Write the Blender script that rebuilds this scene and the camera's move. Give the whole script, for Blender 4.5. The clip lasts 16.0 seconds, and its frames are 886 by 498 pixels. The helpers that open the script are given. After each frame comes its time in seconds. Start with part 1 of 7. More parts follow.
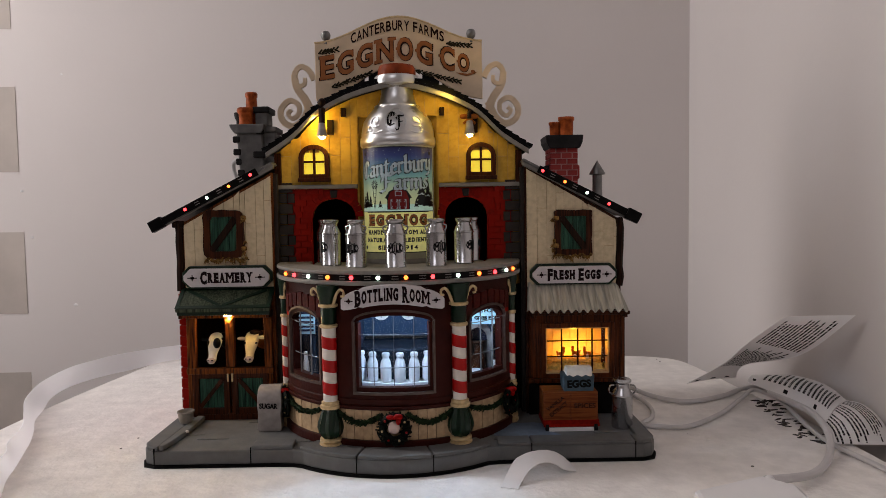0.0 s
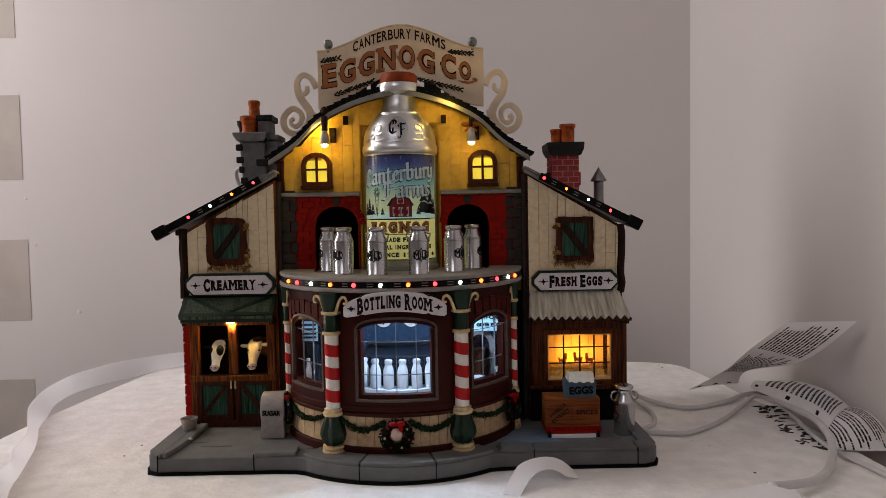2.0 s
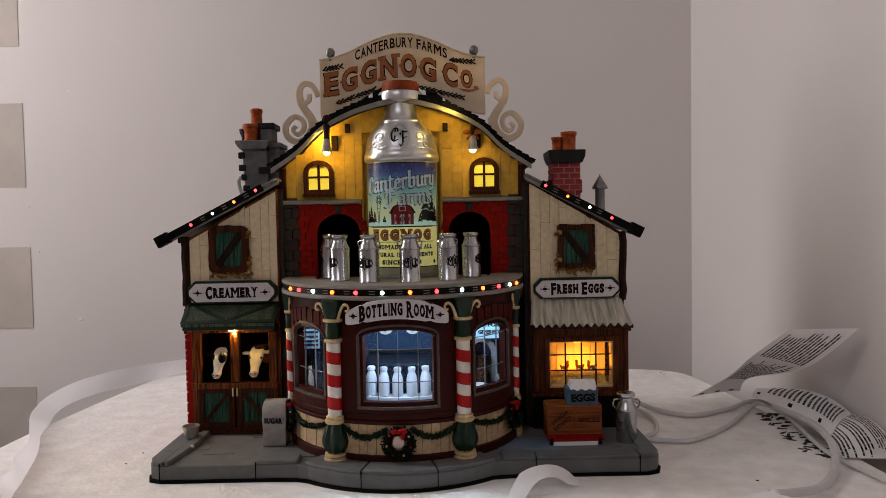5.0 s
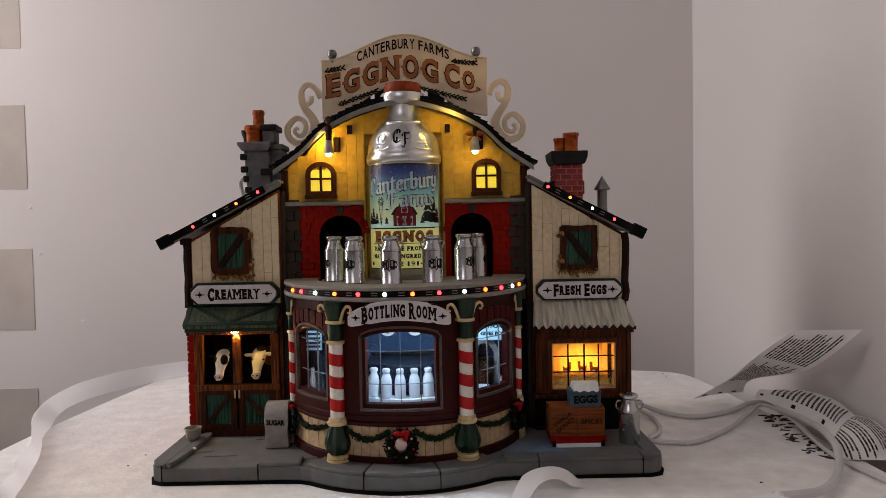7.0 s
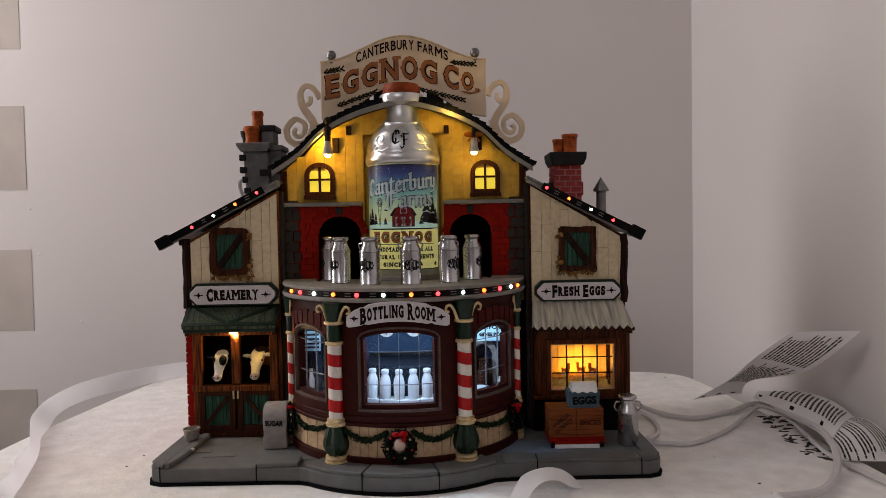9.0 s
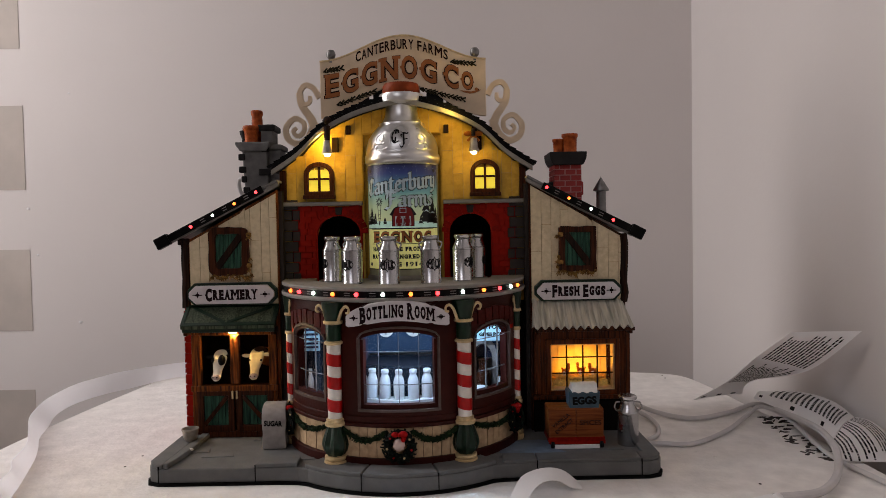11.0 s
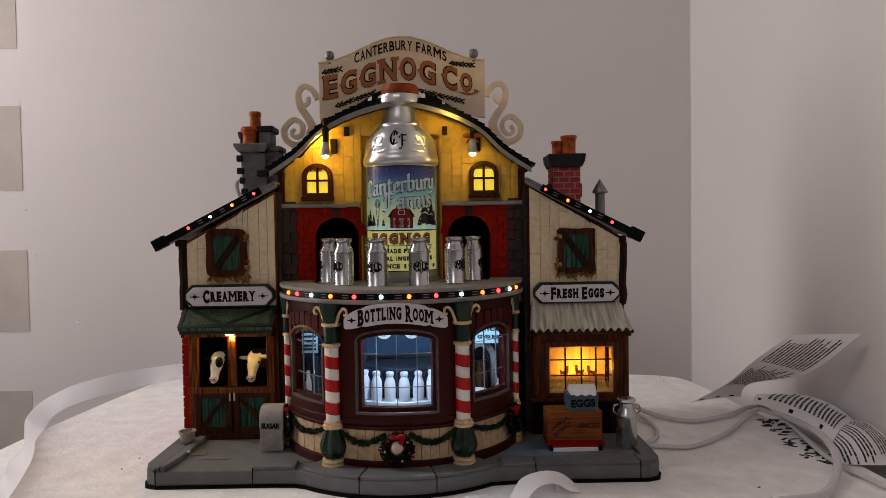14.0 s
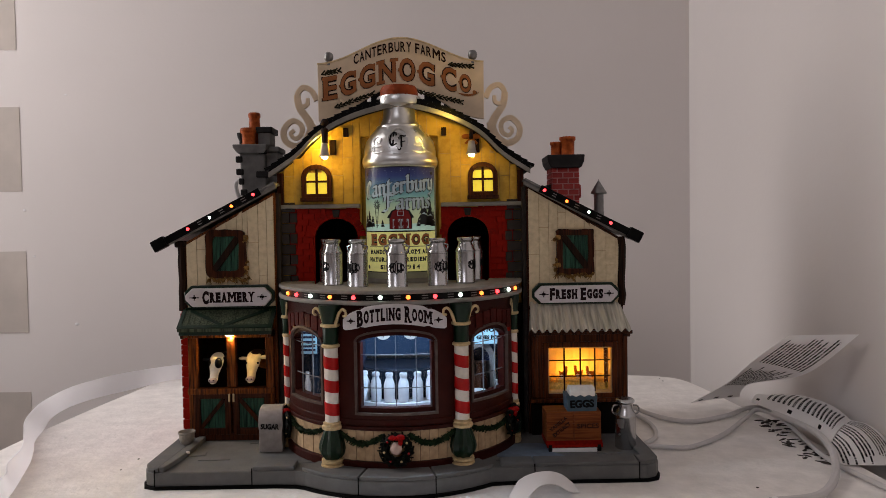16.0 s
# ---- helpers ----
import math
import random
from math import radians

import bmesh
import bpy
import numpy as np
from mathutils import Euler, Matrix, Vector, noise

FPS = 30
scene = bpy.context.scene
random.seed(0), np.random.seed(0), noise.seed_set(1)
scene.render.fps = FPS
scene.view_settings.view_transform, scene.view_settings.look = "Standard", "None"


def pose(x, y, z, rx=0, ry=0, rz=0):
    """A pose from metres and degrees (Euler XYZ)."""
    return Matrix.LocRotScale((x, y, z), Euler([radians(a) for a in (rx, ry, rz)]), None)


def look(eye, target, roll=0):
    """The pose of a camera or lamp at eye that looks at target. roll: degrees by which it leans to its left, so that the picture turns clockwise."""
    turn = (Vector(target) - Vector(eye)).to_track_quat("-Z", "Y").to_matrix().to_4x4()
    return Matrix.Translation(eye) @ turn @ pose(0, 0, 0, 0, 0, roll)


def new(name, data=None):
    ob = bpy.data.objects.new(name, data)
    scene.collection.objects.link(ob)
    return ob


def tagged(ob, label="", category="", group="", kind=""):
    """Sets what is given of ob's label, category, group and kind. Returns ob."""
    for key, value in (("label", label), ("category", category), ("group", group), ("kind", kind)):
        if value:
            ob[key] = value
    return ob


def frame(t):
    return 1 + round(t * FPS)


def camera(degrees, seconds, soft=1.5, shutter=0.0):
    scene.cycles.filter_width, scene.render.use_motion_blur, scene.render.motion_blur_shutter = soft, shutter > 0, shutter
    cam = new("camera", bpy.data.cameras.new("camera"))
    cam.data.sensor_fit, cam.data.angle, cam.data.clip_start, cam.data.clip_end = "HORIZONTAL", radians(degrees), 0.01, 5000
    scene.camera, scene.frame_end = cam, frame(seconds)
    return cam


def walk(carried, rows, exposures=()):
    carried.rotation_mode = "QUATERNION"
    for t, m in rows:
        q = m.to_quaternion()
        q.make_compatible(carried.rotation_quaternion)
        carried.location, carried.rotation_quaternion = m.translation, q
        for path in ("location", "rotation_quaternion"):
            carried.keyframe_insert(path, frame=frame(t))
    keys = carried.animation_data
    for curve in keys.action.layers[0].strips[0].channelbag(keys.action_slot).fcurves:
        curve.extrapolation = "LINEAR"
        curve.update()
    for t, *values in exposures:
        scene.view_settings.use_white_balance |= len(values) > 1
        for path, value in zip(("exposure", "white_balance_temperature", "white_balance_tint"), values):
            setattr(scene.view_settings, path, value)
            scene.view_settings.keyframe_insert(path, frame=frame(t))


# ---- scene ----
LENS = 66.0
# seconds, then x, y, z in metres and pan, tilt, roll in degrees
PATH = (
    (0, 0.0238, -0.4581, 0.1501, -0.346, -3.322, -0.894),
    (0.5, 0.0236, -0.4595, 0.1509, -0.341, -3.171, -0.902),
    (1, 0.0239, -0.4594, 0.1507, -0.236, -3.034, -0.968),
    (1.5, 0.0236, -0.4597, 0.1508, -0.207, -3.018, -1.004),
    (2, 0.0238, -0.4598, 0.1515, -0.183, -2.890, -1.048),
    (2.5, 0.0233, -0.4595, 0.1514, -0.128, -2.809, -1.068),
    (3, 0.0230, -0.4592, 0.1517, -0.128, -2.790, -1.079),
    (3.5, 0.0237, -0.4603, 0.1523, -0.080, -2.746, -1.098),
    (4, 0.0240, -0.4608, 0.1523, -0.078, -2.574, -1.077),
    (6.5, 0.0227, -0.4602, 0.1510, -0.055, -2.180, -1.129),
    (7, 0.0227, -0.4600, 0.1520, 0.000, -2.200, -1.150),
    (7.5, 0.0230, -0.4590, 0.1519, 0.044, -2.225, -1.160),
    (8, 0.0233, -0.4599, 0.1527, 0.042, -2.233, -1.157),
    (8.5, 0.0233, -0.4601, 0.1520, 0.001, -2.128, -1.151),
    (9, 0.0232, -0.4602, 0.1516, -0.040, -2.076, -1.085),
    (11.5, 0.0229, -0.4588, 0.1504, -0.104, -1.961, -1.032),
    (12, 0.0223, -0.4585, 0.1513, -0.114, -2.039, -1.001),
    (12.5, 0.0228, -0.4577, 0.1505, -0.095, -2.014, -0.984),
    (13, 0.0231, -0.4581, 0.1503, -0.123, -1.948, -0.966),
    (13.5, 0.0227, -0.4579, 0.1503, -0.212, -1.968, -0.924),
    (14, 0.0229, -0.4577, 0.1513, -0.231, -1.912, -0.934),
    (14.5, 0.0223, -0.4570, 0.1505, -0.263, -1.909, -0.945),
    (15, 0.0228, -0.4573, 0.1505, -0.236, -1.957, -0.893),
    (15.5, 0.0232, -0.4584, 0.1507, -0.239, -1.879, -0.953),
    (16, 0.0229, -0.4584, 0.1511, -0.309, -1.814, -0.945),
)
cam = camera(LENS, 16.0, soft=0.5)
walk(cam, [(t, pose(x, y, z, 90 + tilt, 0, pan) @ pose(0, 0, 0, 0, 0, roll)) for t, x, y, z, pan, tilt, roll in PATH])
# ---- light: a window in the side wall, an added rear fill, the small lamps of the model house ----
scene.view_settings.exposure = 0.0
world = bpy.data.worlds.new("sky")
scene.world = world
world.use_nodes = True
sky = world.node_tree.nodes.new("ShaderNodeTexSky")
sky.sky_type = "NISHITA"
sky.sun_disc = False
sky.sun_elevation, sky.sun_rotation = radians(35), radians(-90)
world.node_tree.nodes["Background"].inputs[1].default_value = 0.10
world.node_tree.links.new(sky.outputs[0], world.node_tree.nodes["Background"].inputs[0])


def area_lamp(name, m, sx, sy, power, color):
    d = bpy.data.lights.new(name, "AREA")
    d.shape, d.size, d.size_y, d.energy, d.color = "RECTANGLE", sx, sy, power, color
    ob = new(name, d)
    ob.matrix_world = m
    return ob


def point_lamp(name, x, y, z, power, color, radius=1.0):
    d = bpy.data.lights.new(name, "POINT")
    d.energy, d.color, d.shadow_soft_size = power, color, radius / 1000
    ob = new(name, d)
    ob.location = (x / 1000, y / 1000, z / 1000)
    return ob


# daylight entering by the side window opening; the rear lamp is an added fill
area_lamp("window_daylight", look((-0.80, 0.05, 0.58), (0.2, 0.08, 0.4)), 0.13, 1.0, 5.35, (1.0, 0.94, 0.925))
area_lamp("rear_fill", look((-0.53, -1.49, 1.05), (-0.1, 0.0, 0.2)), 0.62, 0.5, 2.35, (1.0, 0.925, 0.93))
WARM, COLD = (1.0, 0.62, 0.12), (0.62, 0.80, 1.0)
point_lamp("sconce_glow", -58, 1, 211, 0.027, (1.0, 0.64, 0.09))
point_lamp("sconce_glow", 46, -2, 196.5, 0.007, (1.0, 0.66, 0.10))
point_lamp("sconce_glow", -52, -2, 196.5, 0.007, (1.0, 0.66, 0.10))
point_lamp("ridge_glow", 30, -5, 225, 0.014, (1.0, 0.66, 0.10))
point_lamp("stall_glow", -118, -3, 79, 0.045, (1.0, 0.62, 0.2), 0.8)
point_lamp("egg_room_glow", 119.5, 23, 47, 0.07, (1.0, 0.50, 0.045), 0.4)
point_lamp("bottling_glow", -3.5, -45, 100, 0.19, (0.55, 0.76, 1.0), 3)
# two added fill lamps, since drum and partition block bottling_glow here
point_lamp("side_room_fill", 50, -24, 97, 0.03, (0.55, 0.76, 1.0), 3)
point_lamp("side_room_fill", -56, -24, 97, 0.024, (0.55, 0.76, 1.0), 3)
# ---- materials ----
def mat(name, color, rough=0.6, metal=0.0, var=0.18, scale=250, bump=0.25, fine=1400, emit=0.0, dark=None, spread=0.5, rand=0.0, glow=None, deep=True):
    """A painted or natural surface: colour that drifts at two scales, fine relief, uneven gloss."""
    m = bpy.data.materials.new(name)
    m.use_nodes = True
    t = m.node_tree
    b = t.nodes["Principled BSDF"]
    co = t.nodes.new("ShaderNodeTexCoord")
    n1, n2 = t.nodes.new("ShaderNodeTexNoise"), t.nodes.new("ShaderNodeTexNoise")
    n1.inputs["Scale"].default_value, n2.inputs["Scale"].default_value = scale, fine
    n1.inputs["Detail"].default_value = 6
    for n in (n1, n2):
        t.links.new(co.outputs["Object"], n.inputs["Vector"])
    mix = t.nodes.new("ShaderNodeMix")
    mix.data_type = "RGBA"
    def deepen(c):
        """Pigment colours of the glazes: dark ones lie deeper."""
        l = 0.3 * c[0] + 0.6 * c[1] + 0.1 * c[2]
        k = min(1.0, (l / 0.35) ** 0.52)
        return tuple(max(0.0, l + (v - l) * 1.12) * k for v in c)
    if deep:
        color, dark = deepen(color), deepen(dark) if dark else None
    lo = dark or tuple(c * (1 - var) for c in color)
    hi = tuple(min(1, c * (1 + var * 0.6)) for c in color)
    mix.inputs[6].default_value, mix.inputs[7].default_value = (*lo, 1), (*hi, 1)
    ramp = t.nodes.new("ShaderNodeMapRange")
    ramp.inputs[1].default_value, ramp.inputs[2].default_value = 0.5 - spread * 0.4, 0.5 + spread * 0.4
    t.links.new(n1.outputs[0], ramp.inputs[0])
    fac = ramp.outputs[0]
    if rand:
        info, add = t.nodes.new("ShaderNodeObjectInfo"), t.nodes.new("ShaderNodeMath")
        add.operation = "MULTIPLY_ADD"
        add.use_clamp = True
        add.inputs[1].default_value = rand
        t.links.new(info.outputs["Random"], add.inputs[0])
        t.links.new(fac, add.inputs[2])
        sub = t.nodes.new("ShaderNodeMath")
        sub.operation = "SUBTRACT"
        sub.use_clamp = True
        sub.inputs[1].default_value = rand / 2
        t.links.new(add.outputs[0], sub.inputs[0])
        fac = sub.outputs[0]
    t.links.new(fac, mix.inputs[0])
    t.links.new(mix.outputs[2], b.inputs["Base Color"])
    b.inputs["Metallic"].default_value = metal
    b.inputs["Specular IOR Level"].default_value = 0.12 if rough >= 0.4 else 0.35
    rr = t.nodes.new("ShaderNodeMapRange")
    rr.inputs[3].default_value, rr.inputs[4].default_value = max(0.03, rough - 0.1), min(1, rough + 0.1)
    t.links.new(n2.outputs[0], rr.inputs[0])
    t.links.new(rr.outputs[0], b.inputs["Roughness"])
    if bump:
        bp = t.nodes.new("ShaderNodeBump")
        bp.inputs["Strength"].default_value, bp.inputs["Distance"].default_value = bump, 0.0004
        t.links.new(n2.outputs[0], bp.inputs["Height"])
        t.links.new(bp.outputs[0], b.inputs["Normal"])
    if emit:
        b.inputs["Emission Color"].default_value = (*(glow or color), 1)
        b.inputs["Emission Strength"].default_value = emit
    return m


def grain(name, color, dark, rough=0.6, stretch=(1, 1, 0.06), scale=900, bump=0.4):
    """Wood with grain along one axis."""
    m = mat(name, color, rough, dark=dark, scale=scale, bump=bump, spread=0.42, rand=0.3)
    t = m.node_tree
    co = [n for n in t.nodes if n.bl_idname == "ShaderNodeTexCoord"][0]
    mp = t.nodes.new("ShaderNodeMapping")
    mp.inputs["Scale"].default_value = stretch
    t.links.new(co.outputs["Object"], mp.inputs["Vector"])
    for n in t.nodes:
        if n.bl_idname == "ShaderNodeTexNoise":
            t.links.new(mp.outputs[0], n.inputs["Vector"])
    return m


M_WALL = mat("wall_paint", (0.66, 0.62, 0.605), 0.85, var=0.03, scale=4, fine=160, bump=0.25)
# same wall paint, darkened to soften the light step at the corner
M_WALL_DIM = mat("wall_paint_dimmed", (0.645, 0.61, 0.598), 0.85, var=0.03, scale=4, fine=160, bump=0.25)
M_CEIL = mat("ceiling_paint", (0.7, 0.68, 0.66), 0.9, var=0.03, scale=5, fine=120)
M_FLOOR = grain("floor_boards", (0.30, 0.2, 0.13), (0.2, 0.13, 0.08), 0.5, (0.1, 1, 1), 30)
# darker wall tone that stands for shadow on the back wall
M_WALLSHADE = mat("beige_wall_shade", (0.47, 0.425, 0.39), 0.8, var=0.12, scale=22, fine=300)
M_TABLE = mat("white_felt", (0.86, 0.832, 0.81), 0.95, var=0.10, scale=90, fine=300, bump=0.5)
M_FILM = mat("white_film", (0.82, 0.81, 0.82), 0.35, var=0.05, scale=30, fine=120, bump=0.15)
[n for n in M_TABLE.node_tree.nodes if n.bl_idname == "ShaderNodeBump"][0].inputs["Distance"].default_value = 0.0012
M_DRUM = mat("dark_blue_drum", (0.03, 0.045, 0.075), 0.6)
M_CABLE = mat("white_cable", (0.62, 0.60, 0.60), 0.4, var=0.06, scale=100, bump=0.05)
M_PAPER = mat("white_paper", (0.80, 0.785, 0.785), 0.55, var=0.04, scale=60, bump=0.1)
M_INK = mat("black_print", (0.02, 0.02, 0.024), 0.6, var=0.1)
M_TORN_SHADE = mat("torn_edge_and_shade", (0.12, 0.105, 0.10), 0.9, var=0.3, scale=200)
M_STONE = mat("grey_painted_base", (0.185, 0.185, 0.183), 0.55, var=0.14, scale=120, fine=900, bump=0.25)
M_RUBBER = mat("black_foam_foot", (0.008, 0.008, 0.009), 0.8)
M_CREAM = mat("cream_siding_paint", (0.68, 0.58, 0.41), 0.6, var=0.14, scale=300, rand=0.5, dark=(0.56, 0.47, 0.32))
M_YELLOW = mat("yellow_siding_paint", (0.56, 0.37, 0.10), 0.6, var=0.14, scale=300, rand=0.6, dark=(0.46, 0.29, 0.075))
M_BRICK = mat("red_brick_paint", (0.45, 0.026, 0.017), 0.6, scale=420, dark=(0.30, 0.016, 0.011), rand=0.7)
M_BRICKD = mat("brown_brick_paint", (0.16, 0.022, 0.016), 0.6, scale=420, dark=(0.10, 0.014, 0.011), rand=0.6)
M_BAND = mat("tan_band_paint", (0.50, 0.37, 0.24), 0.55, var=0.15, scale=300, rand=0.5, dark=(0.40, 0.285, 0.18))
M_MORTAR = mat("dark_red_mortar", (0.42, 0.026, 0.018), 0.8)
M_BRICK2 = mat("chimney_brick_paint", (0.46, 0.085, 0.08), 0.65, scale=300, dark=(0.24, 0.03, 0.03), rand=0.5)
M_MORTAR2 = mat("pale_mortar", (0.46, 0.25, 0.24), 0.8)
M_QUOIN = mat("dark_stone_paint", (0.085, 0.070, 0.062), 0.65, scale=300, rand=0.5, var=0.35)
M_GREY = mat("grey_render_paint", (0.22, 0.215, 0.21), 0.7, scale=160, var=0.25, fine=700, bump=0.6)
# stone colour with the bay window's blue light mixed in
M_BLUELIT = mat("blue_lit_stone", (0.19, 0.235, 0.30), 0.55, var=0.2, scale=160)
M_DKGREY = mat("dark_grey_paint", (0.055, 0.052, 0.052), 0.6, scale=200, var=0.3)
M_TRIM = mat("grey_trim_paint", (0.27, 0.255, 0.235), 0.5, scale=200, var=0.15)
M_BLACK = mat("black_roof_paint", (0.012, 0.012, 0.013), 0.5, scale=300, var=0.3)
M_BROWN = grain("dark_brown_wood_paint", (0.14, 0.041, 0.017), (0.045, 0.014, 0.008), 0.42)
M_SHOP = grain("reddish_shop_wood_paint", (0.20, 0.054, 0.018), (0.06, 0.017, 0.008), 0.40)
M_OAK = grain("brown_wood_paint", (0.33, 0.10, 0.028), (0.08, 0.026, 0.010), 0.45)
M_BARK = grain("dark_timber_paint", (0.075, 0.027, 0.012), (0.022, 0.011, 0.008), 0.6)
M_PANELB = mat("chocolate_panel_paint", (0.10, 0.0165, 0.011), 0.42, var=0.25, scale=120)
M_GREEN = grain("green_plank_paint", (0.07, 0.17, 0.115), (0.022, 0.06, 0.044), 0.5)
M_ROOFG = grain("green_awning_paint", (0.13, 0.155, 0.105), (0.055, 0.07, 0.048), 0.55)
M_DGREEN = mat("dark_green_gloss", (0.008, 0.05, 0.02), 0.33, var=0.2)
M_FIR = mat("fir_green", (0.03, 0.065, 0.022), 0.7, var=0.5, scale=500, dark=(0.008, 0.02, 0.008))
M_WREATH = mat("wreath_green", (0.010, 0.018, 0.010), 0.6, var=0.5, scale=500)
M_GOLD = mat("antique_gold_paint", (0.60, 0.46, 0.27), 0.36, metal=0.15, var=0.25, scale=350)
M_WHITE = mat("white_enamel", (0.72, 0.68, 0.62), 0.4, var=0.1, scale=300)
M_RED = mat("red_enamel", (0.52, 0.012, 0.014), 0.35, var=0.12, scale=300)
M_BOW = mat("dark_red_bow_paint", (0.42, 0.012, 0.014), 0.45, var=0.3, scale=400)
M_SIGN = mat("pale_sign_paint", (0.62, 0.585, 0.60), 0.5, var=0.08, scale=260)
M_TEXT = mat("dark_plum_lettering", (0.035, 0.008, 0.012), 0.5)
M_SILVER = mat("silver_paint", (0.66, 0.66, 0.66), 0.30, metal=0.85, var=0.06, scale=60, fine=40, bump=0)
M_DULL = mat("dull_dark_tin", (0.24, 0.235, 0.23), 0.35, metal=0.85, var=0.25, scale=200, bump=0.1)
M_DRY = mat("dried_straw_paint", (0.34, 0.20, 0.075), 0.7, var=0.4, scale=500, dark=(0.12, 0.06, 0.022))
M_CANMETAL = mat("brushed_can_metal", (0.54, 0.54, 0.55), 0.24, metal=0.95, var=0.10, scale=60, fine=50, bump=0)
M_GLASSB = mat("bottle_body_glaze", (0.42, 0.42, 0.32), 0.15, var=0.12, bump=0.0)
M_COPPER = mat("terracotta_cap", (0.35, 0.075, 0.03), 0.45, var=0.25)
M_POT = mat("terracotta_pot", (0.50, 0.13, 0.045), 0.45, var=0.35, dark=(0.26, 0.05, 0.02))
M_TAN = mat("tan_sign_board", (0.74, 0.60, 0.44), 0.55, var=0.16, scale=60)
M_BRONZE = mat("bronze_lettering", (0.42, 0.165, 0.07), 0.45, var=0.15)
M_TOUT = mat("dark_bronze_outline", (0.07, 0.025, 0.012), 0.5)
M_LEAFD = mat("olive_holly", (0.075, 0.062, 0.030), 0.6, var=0.4)
M_SUGAR = mat("grey_sack_paint", (0.36, 0.335, 0.32), 0.6, var=0.2, scale=200)
M_CRATE = grain("orange_crate_paint", (0.30, 0.095, 0.035), (0.2, 0.055, 0.02), 0.5, (0.06, 1, 1))
M_BLUEBOX = mat("slate_blue_paint", (0.10, 0.15, 0.19), 0.5, var=0.2)
M_PAIL = mat("tin_pail", (0.36, 0.33, 0.29), 0.45, metal=0.4, var=0.2)
M_CORR = grain("galvanised_paint", (0.58, 0.55, 0.47), (0.30, 0.29, 0.25), 0.42, (1, 0.08, 0.08), 500)
M_COWW = mat("cow_cream", (0.74, 0.66, 0.54), 0.55, var=0.12)
M_COWB = mat("cow_black", (0.012, 0.010, 0.010), 0.5)
M_COWT = mat("cow_tan", (0.70, 0.58, 0.36), 0.55, var=0.14)
M_NOSE = mat("cow_nose", (0.50, 0.38, 0.34), 0.4)
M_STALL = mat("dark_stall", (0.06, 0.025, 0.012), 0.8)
M_PLINTH_GAP = mat("black_brown_plinth_and_gap", (0.016, 0.008, 0.006), 0.7)
M_BLUEW = mat("blue_room_paint", (0.055, 0.095, 0.165), 0.7, var=0.14, scale=180)
M_CREAMW = mat("egg_room_paint", (0.75, 0.60, 0.38), 0.7, var=0.1)
M_STRAW = mat("straw", (0.80, 0.60, 0.22), 0.8, var=0.4, scale=600, bump=0.8)
M_HEN = mat("hen_brown", (0.42, 0.14, 0.04), 0.6, var=0.3)
M_MILK = mat("white_bottle_glaze", (0.82, 0.84, 0.86), 0.3, var=0.03)
M_PLAQUE = mat("pale_blue_plaque", (0.55, 0.80, 0.88), 0.5, var=0.06)
M_LEADING = mat("grey_glazing_bar", (0.22, 0.22, 0.235), 0.5)
M_FRAMEW = mat("mauve_window_frame", (0.16, 0.115, 0.10), 0.5, var=0.2)
M_PANE_Y = mat("lit_yellow_pane", (0.75, 0.60, 0.15), 0.4, var=0.3, scale=260, emit=0.75, glow=(0.85, 0.62, 0.05))
M_STRIP = mat("black_light_strip", (0.010, 0.009, 0.009), 0.4)
M_SOLDER = mat("grey_solder_pads", (0.28, 0.26, 0.25), 0.4)
E_RED = mat("red_lamp", (1.0, 0.08, 0.10), 0.3, emit=6, bump=0, glow=(1.0, 0.035, 0.04))
E_AMB = mat("amber_lamp", (1.0, 0.6, 0.15), 0.3, emit=5, bump=0, glow=(1.0, 0.13, 0.02))
E_WHT = mat("pale_green_lamp", (0.8, 1.0, 0.85), 0.3, emit=4, bump=0, glow=(0.78, 1.0, 0.84))
E_BULB = mat("warm_bulb", (1.0, 0.85, 0.5), 0.3, emit=14, bump=0, glow=(1.0, 0.74, 0.28))
M_SKYB = mat("label_night_blue", (0.035, 0.05, 0.13), 0.35, bump=0)
M_SNOW = mat("label_snow", (0.46, 0.60, 0.54), 0.35, bump=0)
M_LABR = mat("label_red", (0.32, 0.02, 0.02), 0.35, bump=0)
M_LABD = mat("label_dark", (0.015, 0.018, 0.02), 0.35, bump=0)


def glass(name):
    m = bpy.data.materials.new(name)
    m.use_nodes = True
    b = m.node_tree.nodes["Principled BSDF"]
    b.inputs["Base Color"].default_value = (0.97, 0.98, 1, 1)
    b.inputs["Transmission Weight"].default_value = 1.0
    b.inputs["Roughness"].default_value, b.inputs["IOR"].default_value = 0.02, 1.2
    return m


M_GLASS = glass("clear_pane")


